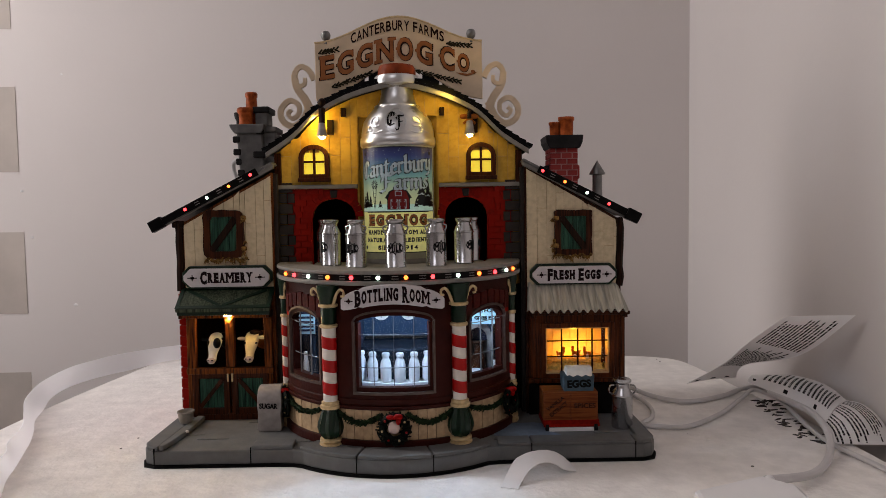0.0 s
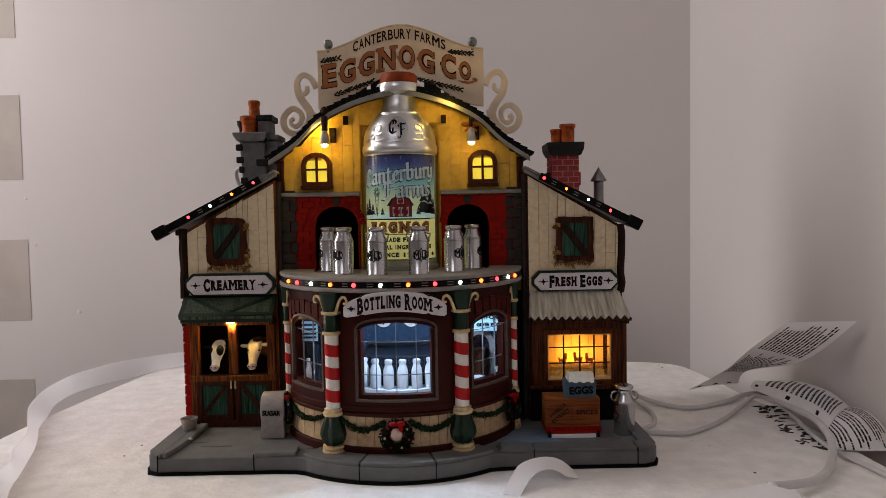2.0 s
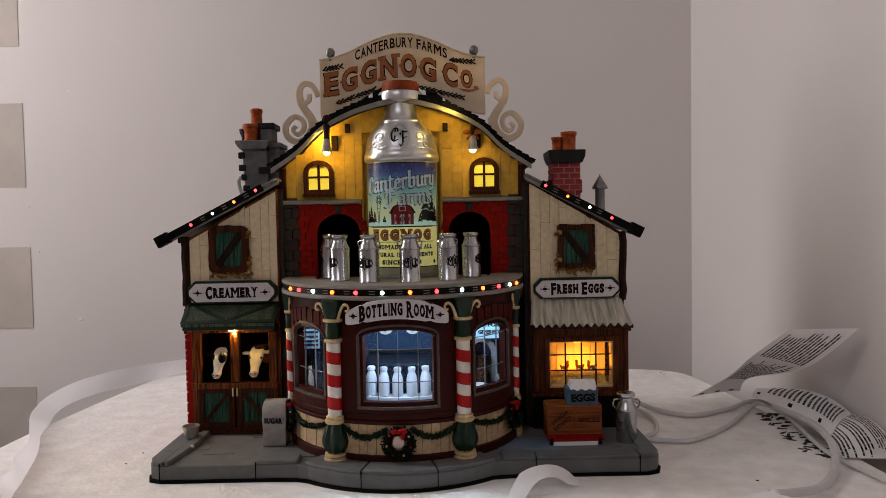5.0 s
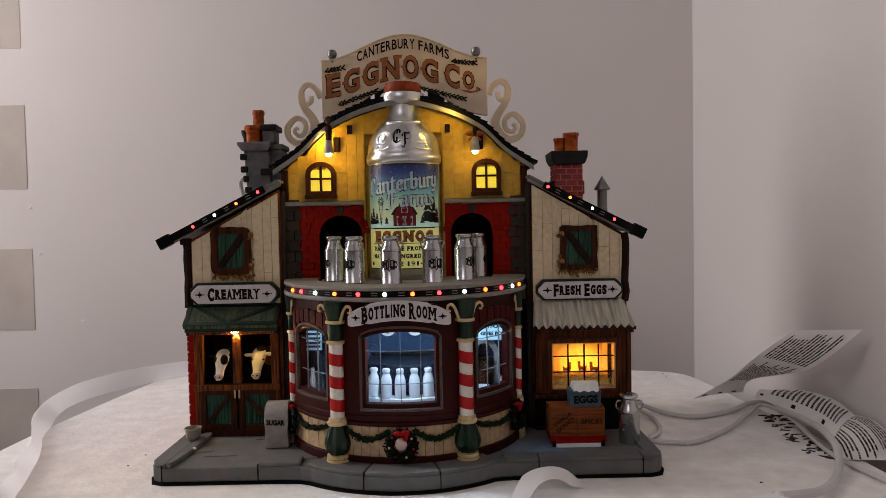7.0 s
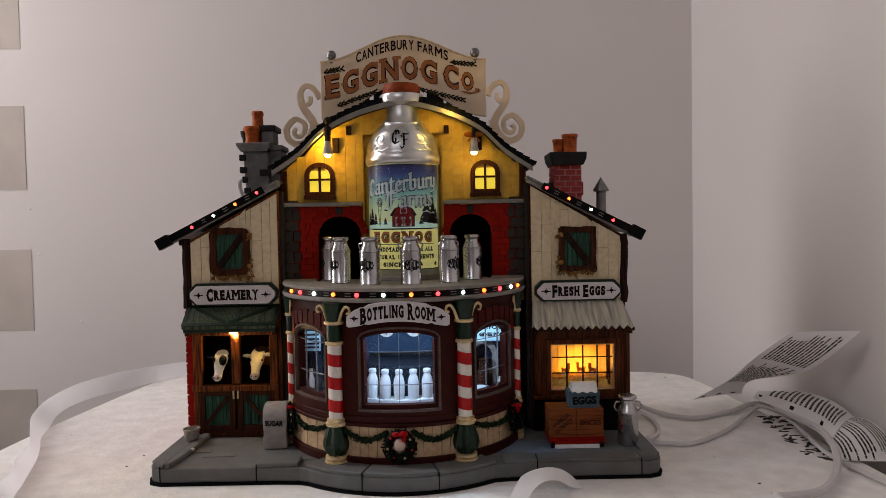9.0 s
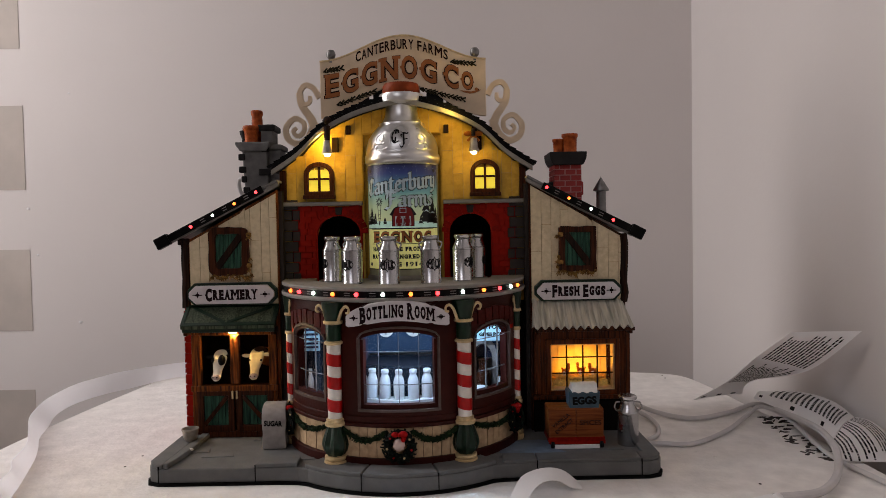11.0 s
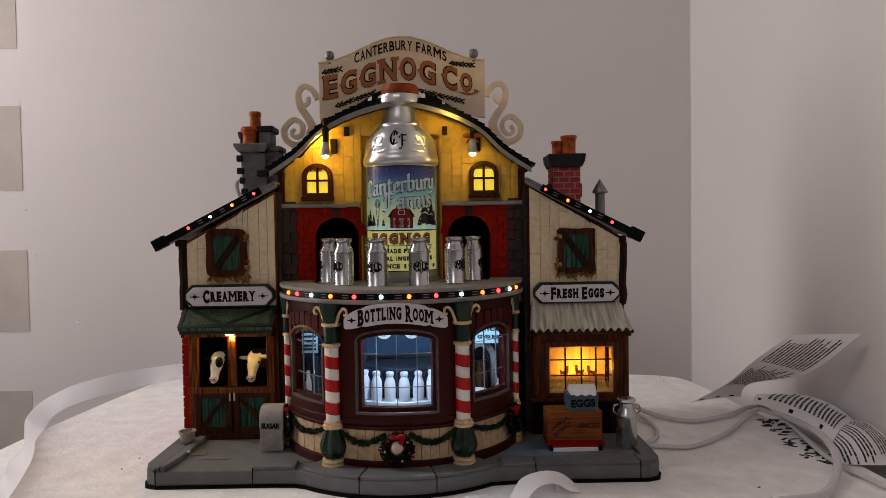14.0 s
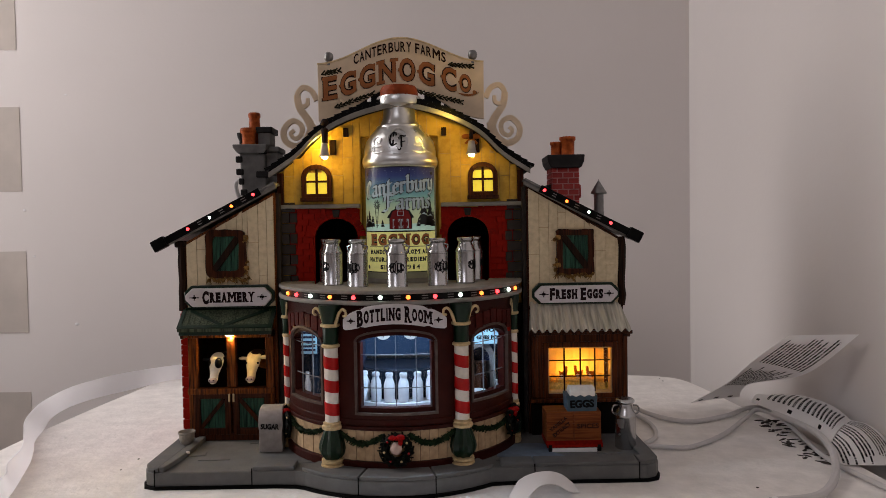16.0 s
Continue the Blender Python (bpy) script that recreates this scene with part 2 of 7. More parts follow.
def thin_film(name, color):
    """Thin milky plastic that lets part of the light through."""
    m = bpy.data.materials.new(name)
    m.use_nodes = True
    t = m.node_tree
    b = t.nodes["Principled BSDF"]
    b.inputs["Base Color"].default_value, b.inputs["Roughness"].default_value = (*color, 1), 0.4
    tr, mx = t.nodes.new("ShaderNodeBsdfTranslucent"), t.nodes.new("ShaderNodeMixShader")
    tr.inputs[0].default_value, mx.inputs[0].default_value = (*color, 1), 0.75
    n, bp = t.nodes.new("ShaderNodeTexNoise"), t.nodes.new("ShaderNodeBump")
    n.inputs["Scale"].default_value, bp.inputs["Strength"].default_value, bp.inputs["Distance"].default_value = 12, 0.05, 0.002
    t.links.new(n.outputs[0], bp.inputs["Height"])
    t.links.new(bp.outputs[0], b.inputs["Normal"])
    t.links.new(b.outputs[0], mx.inputs[1])
    t.links.new(tr.outputs[0], mx.inputs[2])
    t.links.new(mx.outputs[0], t.nodes["Material Output"].inputs[0])
    return m


M_STRIPF = thin_film("milky_plastic", (0.96, 0.955, 0.97))
# ---- shape helpers, in millimetres ----
MM = 0.001


def part(name, bm, material, parent=None, label="", bevel=0.0, smooth=False):
    """One bmesh, in millimetres, as one mesh object under a thing or a part."""
    bmesh.ops.recalc_face_normals(bm, faces=bm.faces)
    bmesh.ops.scale(bm, vec=(MM, MM, MM), verts=bm.verts)
    me = bpy.data.meshes.new(name)
    for f in bm.faces:
        f.smooth = smooth
    bm.to_mesh(me)
    bm.free()
    me.materials.append(material)
    ob = new(name, me)
    if parent:
        ob.parent = parent
    if bevel:
        b = ob.modifiers.new("bevel", "BEVEL")
        b.width, b.segments, b.limit_method, b.angle_limit = bevel * MM, 2, "ANGLE", radians(40)
    if smooth:
        me.set_sharp_from_angle(angle=radians(38))
    if label:
        ob["label"] = label
    return ob


def piece(name, mesh, parent, x, y, z, rx=0, ry=0, rz=0, s=(1, 1, 1)):
    """One more object on a mesh that exists already."""
    ob = new(name, mesh)
    ob.parent = parent
    ob.matrix_basis = pose(x * MM, y * MM, z * MM, rx, ry, rz) @ Matrix.Diagonal((*s, 1))
    return ob


def thing(name, label, category, x=0, y=0, z=0, group="", kind=""):
    ob = new(name)
    ob.location = (x * MM, y * MM, z * MM)
    ob.empty_display_size = 0.01
    return tagged(ob, label, category, group, kind)


def B():
    return bmesh.new()


def box(bm, x0, x1, y0, y1, z0, z1):
    v = [bm.verts.new((x, y, z)) for x in (x0, x1) for y in (y0, y1) for z in (z0, z1)]
    for f in ((0, 1, 3, 2), (4, 6, 7, 5), (0, 4, 5, 1), (2, 3, 7, 6), (0, 2, 6, 4), (1, 5, 7, 3)):
        bm.faces.new([v[i] for i in f])
    return bm


def rbox(bm, cx, cy, cz, sx, sy, sz, m):
    """A box of that size turned by m about its centre."""
    n = len(bm.verts)
    box(bm, -sx / 2, sx / 2, -sy / 2, sy / 2, -sz / 2, sz / 2)
    bm.verts.ensure_lookup_table()
    for v in bm.verts[n:]:
        v.co = m @ v.co + Vector((cx, cy, cz))
    return bm


def lathe(bm, prof, cx=0, cy=0, cz=0, seg=24):
    """A turned body from (radius, height) pairs."""
    rings = []
    for r, z in prof:
        if r < 0.01:
            rings.append([bm.verts.new((cx, cy, cz + z))])
        else:
            rings.append([bm.verts.new((cx + r * math.sin(2 * math.pi * i / seg), cy - r * math.cos(2 * math.pi * i / seg), cz + z)) for i in range(seg)])
    for a, b in zip(rings, rings[1:]):
        for i in range(seg):
            j = (i + 1) % seg
            if len(a) == 1 and len(b) == 1:
                continue
            if len(a) == 1:
                bm.faces.new((a[0], b[i], b[j]))
            elif len(b) == 1:
                bm.faces.new((a[i], a[j], b[0]))
            else:
                bm.faces.new((a[i], a[j], b[j], b[i]))
    for ring in (rings[0], rings[-1]):
        if len(ring) > 1:
            bm.faces.new(ring)
    return bm


def plate(bm, outer, holes=(), y0=0, y1=2):
    """A slab in the x-z plane between y0 and y1, with openings through it."""
    t = B()
    es = []
    for loop in (outer, *holes):
        vs = [t.verts.new((x, 0, z)) for x, z in loop]
        es += [t.edges.new((vs[i], vs[(i + 1) % len(vs)])) for i in range(len(vs))]
    bmesh.ops.triangle_fill(t, use_beauty=True, use_dissolve=False, edges=es)
    t.verts.index_update()
    rim = [[v.index for v in e.verts] for e in t.edges if len(e.link_faces) == 1]
    faces = [[v.index for v in f.verts] for f in t.faces]
    co = [v.co.copy() for v in t.verts]
    t.free()
    fr = [bm.verts.new((c.x, y0, c.z)) for c in co]
    bk = [bm.verts.new((c.x, y1, c.z)) for c in co]
    for f in faces:
        bm.faces.new([fr[i] for i in f])
        bm.faces.new([bk[i] for i in reversed(f)])
    for a, b in rim:
        bm.faces.new((fr[a], fr[b], bk[b], bk[a]))
    return bm


def prism_x(bm, poly, x0, x1):
    """A body with the (y, z) outline poly, from x0 to x1."""
    a = [bm.verts.new((x0, y, z)) for y, z in poly]
    b = [bm.verts.new((x1, y, z)) for y, z in poly]
    n = len(poly)
    bm.faces.new(a)
    bm.faces.new(b[::-1])
    for i in range(n):
        bm.faces.new((a[i], a[(i + 1) % n], b[(i + 1) % n], b[i]))
    return bm


def slab(bm, poly, z0, z1):
    """A flat body with the (x, y) outline poly."""
    a = [bm.verts.new((x, y, z0)) for x, y in poly]
    b = [bm.verts.new((x, y, z1)) for x, y in poly]
    n = len(poly)
    bm.faces.new(a[::-1])
    bm.faces.new(b)
    for i in range(n):
        bm.faces.new((a[i], a[(i + 1) % n], b[(i + 1) % n], b[i]))
    return bm


def tube(bm, pts, r, seg=8, taper=1.0):
    """A round rod along the points."""
    pts = [Vector(p) for p in pts]
    rings = []
    for i, p in enumerate(pts):
        d = (pts[min(i + 1, len(pts) - 1)] - pts[max(i - 1, 0)]).normalized()
        a = d.cross(Vector((0, 0, 1)) if abs(d.z) < 0.9 else Vector((0, 1, 0))).normalized()
        b = d.cross(a)
        q = r * (1 + (taper - 1) * i / max(1, len(pts) - 1))
        rings.append([bm.verts.new(p + q * (math.cos(6.2832 * k / seg) * a + math.sin(6.2832 * k / seg) * b)) for k in range(seg)])
    for u, w in zip(rings, rings[1:]):
        for k in range(seg):
            bm.faces.new((u[k], u[(k + 1) % seg], w[(k + 1) % seg], w[k]))
    bm.faces.new(rings[0][::-1])
    bm.faces.new(rings[-1])
    return bm


def smooth_path(pts, n=8):
    """A smooth line through the points."""
    pts = [Vector(p) for p in pts]
    out = []
    for i in range(len(pts) - 1):
        p0, p1, p2, p3 = pts[max(i - 1, 0)], pts[i], pts[i + 1], pts[min(i + 2, len(pts) - 1)]
        for k in range(n):
            t = k / n
            out.append(0.5 * (2 * p1 + (p2 - p0) * t + (2 * p0 - 5 * p1 + 4 * p2 - p3) * t * t + (3 * p1 - p0 - 3 * p2 + p3) * t ** 3))
    return out + [pts[-1]]


def ball(bm, x, y, z, rx, ry=None, rz=None, u=10, v=7):
    for w in bmesh.ops.create_uvsphere(bm, u_segments=u, v_segments=v, radius=1)["verts"]:
        w.co = Vector((x + w.co.x * rx, y + w.co.y * (ry or rx), z + w.co.z * (rz or rx)))
    return bm


BX, BY, BR = -3.5, 12.0, 78.0  # axis and radius of the round bay


def on_bay(deg, r, z):
    a = radians(deg)
    return (BX + r * math.sin(a), BY - r * math.cos(a), z)


def shell(bm, r0, r1, d0, d1, zlo, zhi, n=24):
    """A piece of round wall between two radii and two angles; zlo and zhi may depend on the angle."""
    lo = zlo if callable(zlo) else (lambda d: zlo)
    hi = zhi if callable(zhi) else (lambda d: zhi)
    cols = []
    for i in range(n + 1):
        d = d0 + (d1 - d0) * i / n
        cols.append([bm.verts.new(on_bay(d, r, z)) for r, z in ((r0, lo(d)), (r1, lo(d)), (r1, hi(d)), (r0, hi(d)))])
    for a, b in zip(cols, cols[1:]):
        for k in range(4):
            bm.faces.new((a[k], a[(k + 1) % 4], b[(k + 1) % 4], b[k]))
    bm.faces.new(cols[0])
    bm.faces.new(cols[-1][::-1])
    return bm


def letters(text, size, width=None, bold=0.0, depth=0.25, space=1.0):
    """A bmesh of raised letters, centred, in the x-z plane facing the viewer (-y)."""
    c = bpy.data.curves.new("letters", "FONT")
    c.body, c.size, c.align_x, c.align_y, c.extrude, c.offset, c.space_character = text, size, "CENTER", "CENTER", depth / 2, bold, space
    c.resolution_u = 3
    ob = new("letters", c)
    me = bpy.data.meshes.new_from_object(ob.evaluated_get(bpy.context.evaluated_depsgraph_get()))
    bpy.data.objects.remove(ob)
    bm = B()
    bm.from_mesh(me)
    bpy.data.meshes.remove(me)
    xs = [v.co.x for v in bm.verts]
    w = max(xs) - min(xs)
    mid = (max(xs) + min(xs)) / 2
    k = width / w if width else 1
    for v in bm.verts:
        v.co = Vector(((v.co.x - mid) * k, -v.co.z, v.co.y))
    return bm


SERIFS = {"E": ((0.16, 1, 1),), "B": ((0.16, 1, 1),), "R": ((0.16, 1, 1), (0.9, 0, 1)), "F": ((0.2, 1, 1),), "N": ((0.12, 1, 1), (0.9, 1, 0)), "M": ((0.1, 1, 1), (0.9, 1, 1)),
          "H": ((0.13, 1, 1), (0.87, 1, 1)), "A": ((0.08, 0, 1), (0.92, 0, 1)), "Y": ((0.1, 1, 0), (0.9, 1, 0), (0.5, 0, 1)), "T": ((0.5, 0, 1),), "I": ((0.5, 1, 1),), "L": ((0.2, 1, 1),), "K": ((0.14, 1, 1), (0.9, 1, 1))}
WIDTHS = {"I": 0.5, "M": 1.5, "L": 0.85, "E": 0.88, "F": 0.85, ".": 0.32, " ": 0.5, "S": 0.9, "T": 0.95, "N": 1.08}


def glyph_m(bold):
    """A capital M of unit size drawn as one outline."""
    s, k = min(0.3, 0.2 + 0.06 * bold), 0.34 + 0.05 * bold
    return plate(B(), [(0, 0), (s, 0), (s, 0.66), (0.5, 0.66 - k), (1 - s, 0.66), (1 - s, 0), (1, 0), (1, 1), (1 - s, 1), (0.5, 1 - k), (s, 1), (0, 1)], [], -0.15, 0.15)


def slab_word(text, h, width, bold=0.3, caps=(), serifs=True):
    """Raised old-style lettering with slab serifs and spurs, centred; letters at the places in caps stand taller."""
    ws = [WIDTHS.get(c, 1.0) * (1.22 if i in caps else 1.0) for i, c in enumerate(text)]
    k = width / sum(ws)
    out, x = B(), -width / 2
    for i, (c, w) in enumerate(zip(text, ws)):
        cell = w * k
        if c != " ":
            hh = h * (1.28 if i in caps else 1.0)
            g = glyph_m(bold) if c == "M" else letters(c, hh, None, bold * (0.2 if c.isdigit() else 1), 0.3)
            xs, zs = [v.co.x for v in g.verts], [v.co.z for v in g.verts]
            x0, x1, z0, z1 = min(xs), max(xs), min(zs), max(zs)
            gw = cell * (0.62 if c == "I" else 0.84)
            gh = hh * (0.2 if c == "." else 1.0)
            zb = -h / 2
            if c in "I1":
                gw = cell * 0.4
            zc = -hh / 2 if i in caps else zb
            for v in g.verts:
                v.co = Vector((x + (cell - gw) / 2 + (v.co.x - x0) / (x1 - x0) * gw, v.co.y, zc + (v.co.z - z0) / (z1 - z0) * gh))
            t, e = 0.13 * hh, 0.2 * cell
            for fx, up, dn in SERIFS.get(c, ()) if serifs else ():
                sx = x + (cell - gw) / 2 + fx * gw
                if up:
                    box(g, sx - e, sx + e, -0.16, 0.14, zc + gh - t, zc + gh)
                if dn:
                    box(g, sx - e, sx + e, -0.16, 0.14, zc, zc + t)
            if serifs and c in "OCGS":
                box(g, x + (cell - gw) / 2 - 0.05 * cell, x + (cell - gw) / 2 + 0.08 * cell, -0.16, 0.14, zc + gh * 0.45, zc + gh * 0.56)
            if serifs and c in "CGS":
                sx = x + (cell + gw) / 2 - 0.1 * cell
                box(g, sx, sx + 0.1 * cell, -0.16, 0.14, zc + gh * 0.66, zc + gh * 0.95)
            tmp = bpy.data.meshes.new("glyph")
            g.to_mesh(tmp)
            g.free()
            out.from_mesh(tmp)
            bpy.data.meshes.remove(tmp)
        x += cell
    return out


# strokes of a broken-letter hand: width, then lines on a grid where small letters are one high
NIB = {
    "C": (1.0, ((0.78, 1.42), (0.42, 1.58), (0.14, 1.3), (0.06, 0.8), (0.14, 0.28), (0.42, 0.02), (0.84, 0.22)), ((0.46, 1.5), (0.46, 0.15)), ((0.76, 1.45), (0.82, 1.12))),
    "F": (1.1, ((0.0, 1.42), (0.3, 1.58), (0.85, 1.46), (1.02, 1.58)), ((0.4, 1.5), (0.42, 1.3), (0.42, 0.2), (0.22, -0.1), (-0.06, 0.02)), ((0.42, 0.82), (0.82, 0.88)), ((0.14, 1.4), (0.1, 0.95))),
    "a": (0.82, ((0.1, 0.92), (0.48, 1.0), (0.56, 0.88), (0.56, 0.14), (0.72, 0.02)), ((0.54, 0.58), (0.12, 0.46), (0.12, 0.14), (0.34, 0.02), (0.54, 0.16))),
    "n": (0.86, ((0.0, 0.88), (0.14, 1.0), (0.14, 0.1), (0.24, 0.0)), ((0.14, 0.82), (0.48, 1.0), (0.6, 0.86), (0.6, 0.12), (0.76, 0.02))),
    "t": (0.6, ((0.2, 1.36), (0.2, 0.14), (0.36, 0.02), (0.52, 0.12)), ((-0.02, 0.98), (0.5, 1.0))),
    "e": (0.68, ((0.12, 0.5), (0.52, 0.64), (0.48, 0.9), (0.28, 1.0), (0.12, 0.84), (0.12, 0.16), (0.32, 0.0), (0.58, 0.14))),
    "r": (0.62, ((0.0, 0.88), (0.14, 1.0), (0.14, 0.1), (0.26, 0.0)), ((0.14, 0.82), (0.36, 1.0), (0.54, 0.86))),
    "b": (0.82, ((0.04, 1.52), (0.14, 1.6), (0.14, 0.14), (0.36, 0.0), (0.6, 0.16), (0.6, 0.84), (0.42, 1.0), (0.14, 0.8))),
    "u": (0.86, ((0.0, 0.88), (0.14, 1.0), (0.14, 0.16), (0.32, 0.0), (0.58, 0.2)), ((0.52, 0.96), (0.62, 0.88), (0.62, 0.12), (0.78, 0.02))),
    "y": (0.82, ((0.0, 0.88), (0.14, 1.0), (0.14, 0.2), (0.32, 0.05), (0.58, 0.25)), ((0.52, 0.96), (0.62, 0.88), (0.6, -0.15), (0.38, -0.42), (0.1, -0.34))),
    "m": (1.3, ((0.0, 0.88), (0.14, 1.0), (0.14, 0.1), (0.24, 0.0)), ((0.14, 0.82), (0.46, 1.0), (0.58, 0.86), (0.58, 0.1), (0.68, 0.0)), ((0.58, 0.82), (0.9, 1.0), (1.02, 0.86), (1.02, 0.12), (1.18, 0.02))),
    "s": (0.66, ((0.56, 0.9), (0.32, 1.0), (0.12, 0.8), (0.5, 0.34), (0.46, 0.1), (0.22, 0.0), (0.02, 0.12))),
}


def gothic_word(text, h, width, bold=0.3):
    """Broken-letter script written with a slanted broad nib; h is the height of the capitals."""
    q = h / 1.6
    k = width / sum(NIB[c][0] for c in text)
    nx, nz = 0.13 * q + bold * 0.62, 0.10 * q + bold * 0.62
    out, x, lift = B(), -width / 2, 0
    for c in text:
        for line in NIB[c][1:]:
            pts = [(x + u * k + 0.04 * k, -h / 2 + v * q) for u, v in line]
            for (xa, za), (xb, zb) in zip(pts, pts[1:]):
                y = -0.006 * (lift % 7)
                lift += 1
                ring = ((xa - nx, za - nz), (xa + nx, za + nz), (xb + nx, zb + nz), (xb - nx, zb - nz))
                if abs((xb - xa) * nz - (zb - za) * nx) < 0.06 * q * math.hypot(xb - xa, zb - za):
                    ring = ((xa - nx, za), (xa, za - nz), (xb + nx, zb), (xb, zb + nz))
                plate(out, ring, [], y - 0.06, y + 0.06)
        x += NIB[c][0] * k
    return out


def bend(bm, f):
    for v in bm.verts:
        v.co = Vector(f(*v.co))
    return bm


def flat_text(name, text, size, x, y, z, material, parent, width=None, bold=0.0, turn=0, label="", space=1.0):
    bm = letters(text, size, width, bold, 0.3, space)
    c, s = math.cos(radians(turn)), math.sin(radians(turn))
    bend(bm, lambda a, b, h: (x + a * c - h * s, y + b, z + a * s + h * c))
    return part(name, bm, material, parent, label)


def arch(x0, x1, z0, zs, zt, n=10):
    """The outline of an opening with an arched head: springing at zs, crown at zt."""
    c, hw = (x0 + x1) / 2, (x1 - x0) / 2
    return [(x0, z0), (x1, z0)] + [(c + hw * math.cos(math.pi * i / n), zs + (zt - zs) * math.sin(math.pi * i / n)) for i in range(n + 1)]


def rect(x0, x1, z0, z1):
    return [(x0, z0), (x1, z0), (x1, z1), (x0, z1)]


def arc_pt(x, z, hw, zs, zt):
    return zs + (zt - zs) * math.sqrt(max(0, 1 - (x / hw) ** 2))


# ---- room ----
def setting(name, bm, material, label, category):
    return tagged(part(name, bm, material), label, category, kind="structure")


setting("wall_north", box(B(), -800, 306, 310, 400, -750, 1700), M_WALL, "off-white painted plaster wall behind the table", "wall")
setting("wall_east", box(B(), 306, 400, -1500, 400, -750, 1700), M_WALL_DIM, "off-white painted plaster side wall meeting in a corner", "wall")
wl = B()
for b in ((-1500, -30, -750, 1700), (130, 309, -750, 1700), (-30, 130, -750, 60), (-30, 130, 1100, 1700)):
    if b[1] > b[0]:
        box(wl, -890, -800, *b)
box(wl, -890, -800, 309, 400, -750, 1700)
setting("wall_west", wl, M_WALL, "unseen off-white plaster wall with an opening for a lamp", "wall")
# unseen wall; its opening is made up to hold the rear fill lamp
setting("wall_south", plate(B(), rect(-890, 400, -750, 1700), [rect(-860, -190, 770, 1330)], -1590, -1500), M_WALL, "unseen off-white plaster wall with an opening for a lamp", "wall")
setting("ceiling", box(B(), -890, 400, -1590, 400, 1700, 1760), M_CEIL, "plain white painted ceiling", "ceiling")
setting("floor", box(B(), -890, 400, -1590, 400, -800, -750), M_FLOOR, "brown wooden floor", "floor")

# shadow patches as thin beige sheets on the wall beside the window light
for k, (x1, z0, z1) in enumerate(((-444, 356, 470), (-443, 199, 293), (-441, 40, 132), (-441, -120, -27))):
    bd = tagged(part("wall_shade_or_board", box(B(), -640, x1, 309.5, 310, z0, z1), M_WALLSHADE), "pale beige rectangle laid flat on the wall as a shadow patch", "board", "boards on the wall")

# table: a white covered slab with rounded corners, standing on a pedestal
tb = thing("table", "white felt-covered table with rounded corners and a worn surface", "table", 0, 0, -750)
EDGE = [(-285, -420), (-289, -100), (-290, 10), (-284, 95), (-272, 190), (-258, 262), (-232, 282), (-120, 274), (60, 252), (205, 224), (240, 214), (258, 196), (266, 150), (272, 80), (280, 0), (284, -150), (284, -420)]
top = [(p.x, p.y) for p in smooth_path([(x, y, 0) for x, y in EDGE], 6)]
bm = slab(B(), top, 750 - 22, 750)
part("tabletop", bm, M_TABLE, tb, bevel=3)
part("pedestal", lathe(B(), [(160, 0), (160, 20), (60, 40), (45, 120), (45, 700), (120, 727.9)], 0, -80, 0, 24), M_WHITE, tb, smooth=True)
# ---- the model house: base and walls ----
house = thing("model_house", "painted ceramic village dairy building lit from inside, on a white table", "model house")


def base_outline(grow=0.0):
    g = grow
    pts = [(-150 - g, 86 + g), (-155 - g, 80), (-155 - g, -53), (-152 - g, -59 - g), (-146, -62 - g), (-76, -62 - g), (-64, -63 - g)]
    pts += [(BX + (92 + g) * math.sin(radians(a)), 10 - (93 + g) * math.cos(radians(a))) for a in range(-36, 37, 4)]
    pts += [(58, -64 - g), (70, -63 - g), (143, -63 - g), (149 + g, -60 - g), (152 + g, -54), (152 + g, 80), (147 + g, 86 + g)]
    return pts


part("foam_foot", slab(B(), base_outline(1.2), 0.0, 1.6), M_RUBBER, house, "black foam foot under the base")
part("base", slab(B(), base_outline(), 1.6, 10.0), M_STONE, house, "grey painted paving base", bevel=0.8)
# raised kerb stones along the front edge, with joints between
kerbs = [(-154.6, -146.5), (-146.0, -89.6), (-89.0, -66.0)]
for a, b in kerbs[:1]:
    part("kerb_stone", slab(B(), [(-154.6, 60), (-154.6, -52.5), (-151.6, -58.6), (-146.5, -61.6), (-144.5, -61.6), (-140, 60)], 10.0, 12.4), M_STONE, house, bevel=0.7)
part("kerb_stone", slab(B(), [(-143.8, -61.6), (-141, -61.6), (-138.8, -50), (-136.5, -30), (-136, -8), (-139.2, 58)], 10.0, 13.2), M_STONE, house, bevel=0.7)
part("kerb_stone", box(B(), -89.0, -64.5, -61.8, -50, 10.0, 12.4), M_STONE, house, bevel=0.7)
arcs = [(-38, -13.6), (-13.0, 13.8), (14.4, 38)]
for d0, d1 in arcs:
    bm = B()
    cols = []
    n = 10
    for i in range(n + 1):
        a = radians(d0 + (d1 - d0) * i / n)
        cols.append([bm.verts.new((BX + r * math.sin(a) * 92 / 93, 10 - r * math.cos(a), z)) for r, z in ((76, 10.0), (92.6, 10.0), (92.6, 12.2), (76, 12.2))])
    for u, w in zip(cols, cols[1:]):
        for k in range(4):
            bm.faces.new((u[k], u[(k + 1) % 4], w[(k + 1) % 4], w[k]))
    bm.faces.new(cols[0])
    bm.faces.new(cols[-1][::-1])
    part("kerb_stone", bm, M_STONE, house, bevel=0.6)
part("kerb_stone", box(B(), 57, 76.5, -63, -50, 10.0, 12.0), M_STONE, house, bevel=0.6)
part("kerb_stone", box(B(), 77.1, 138.0, -62.6, -50, 10.0, 12.0), M_STONE, house, bevel=0.6)
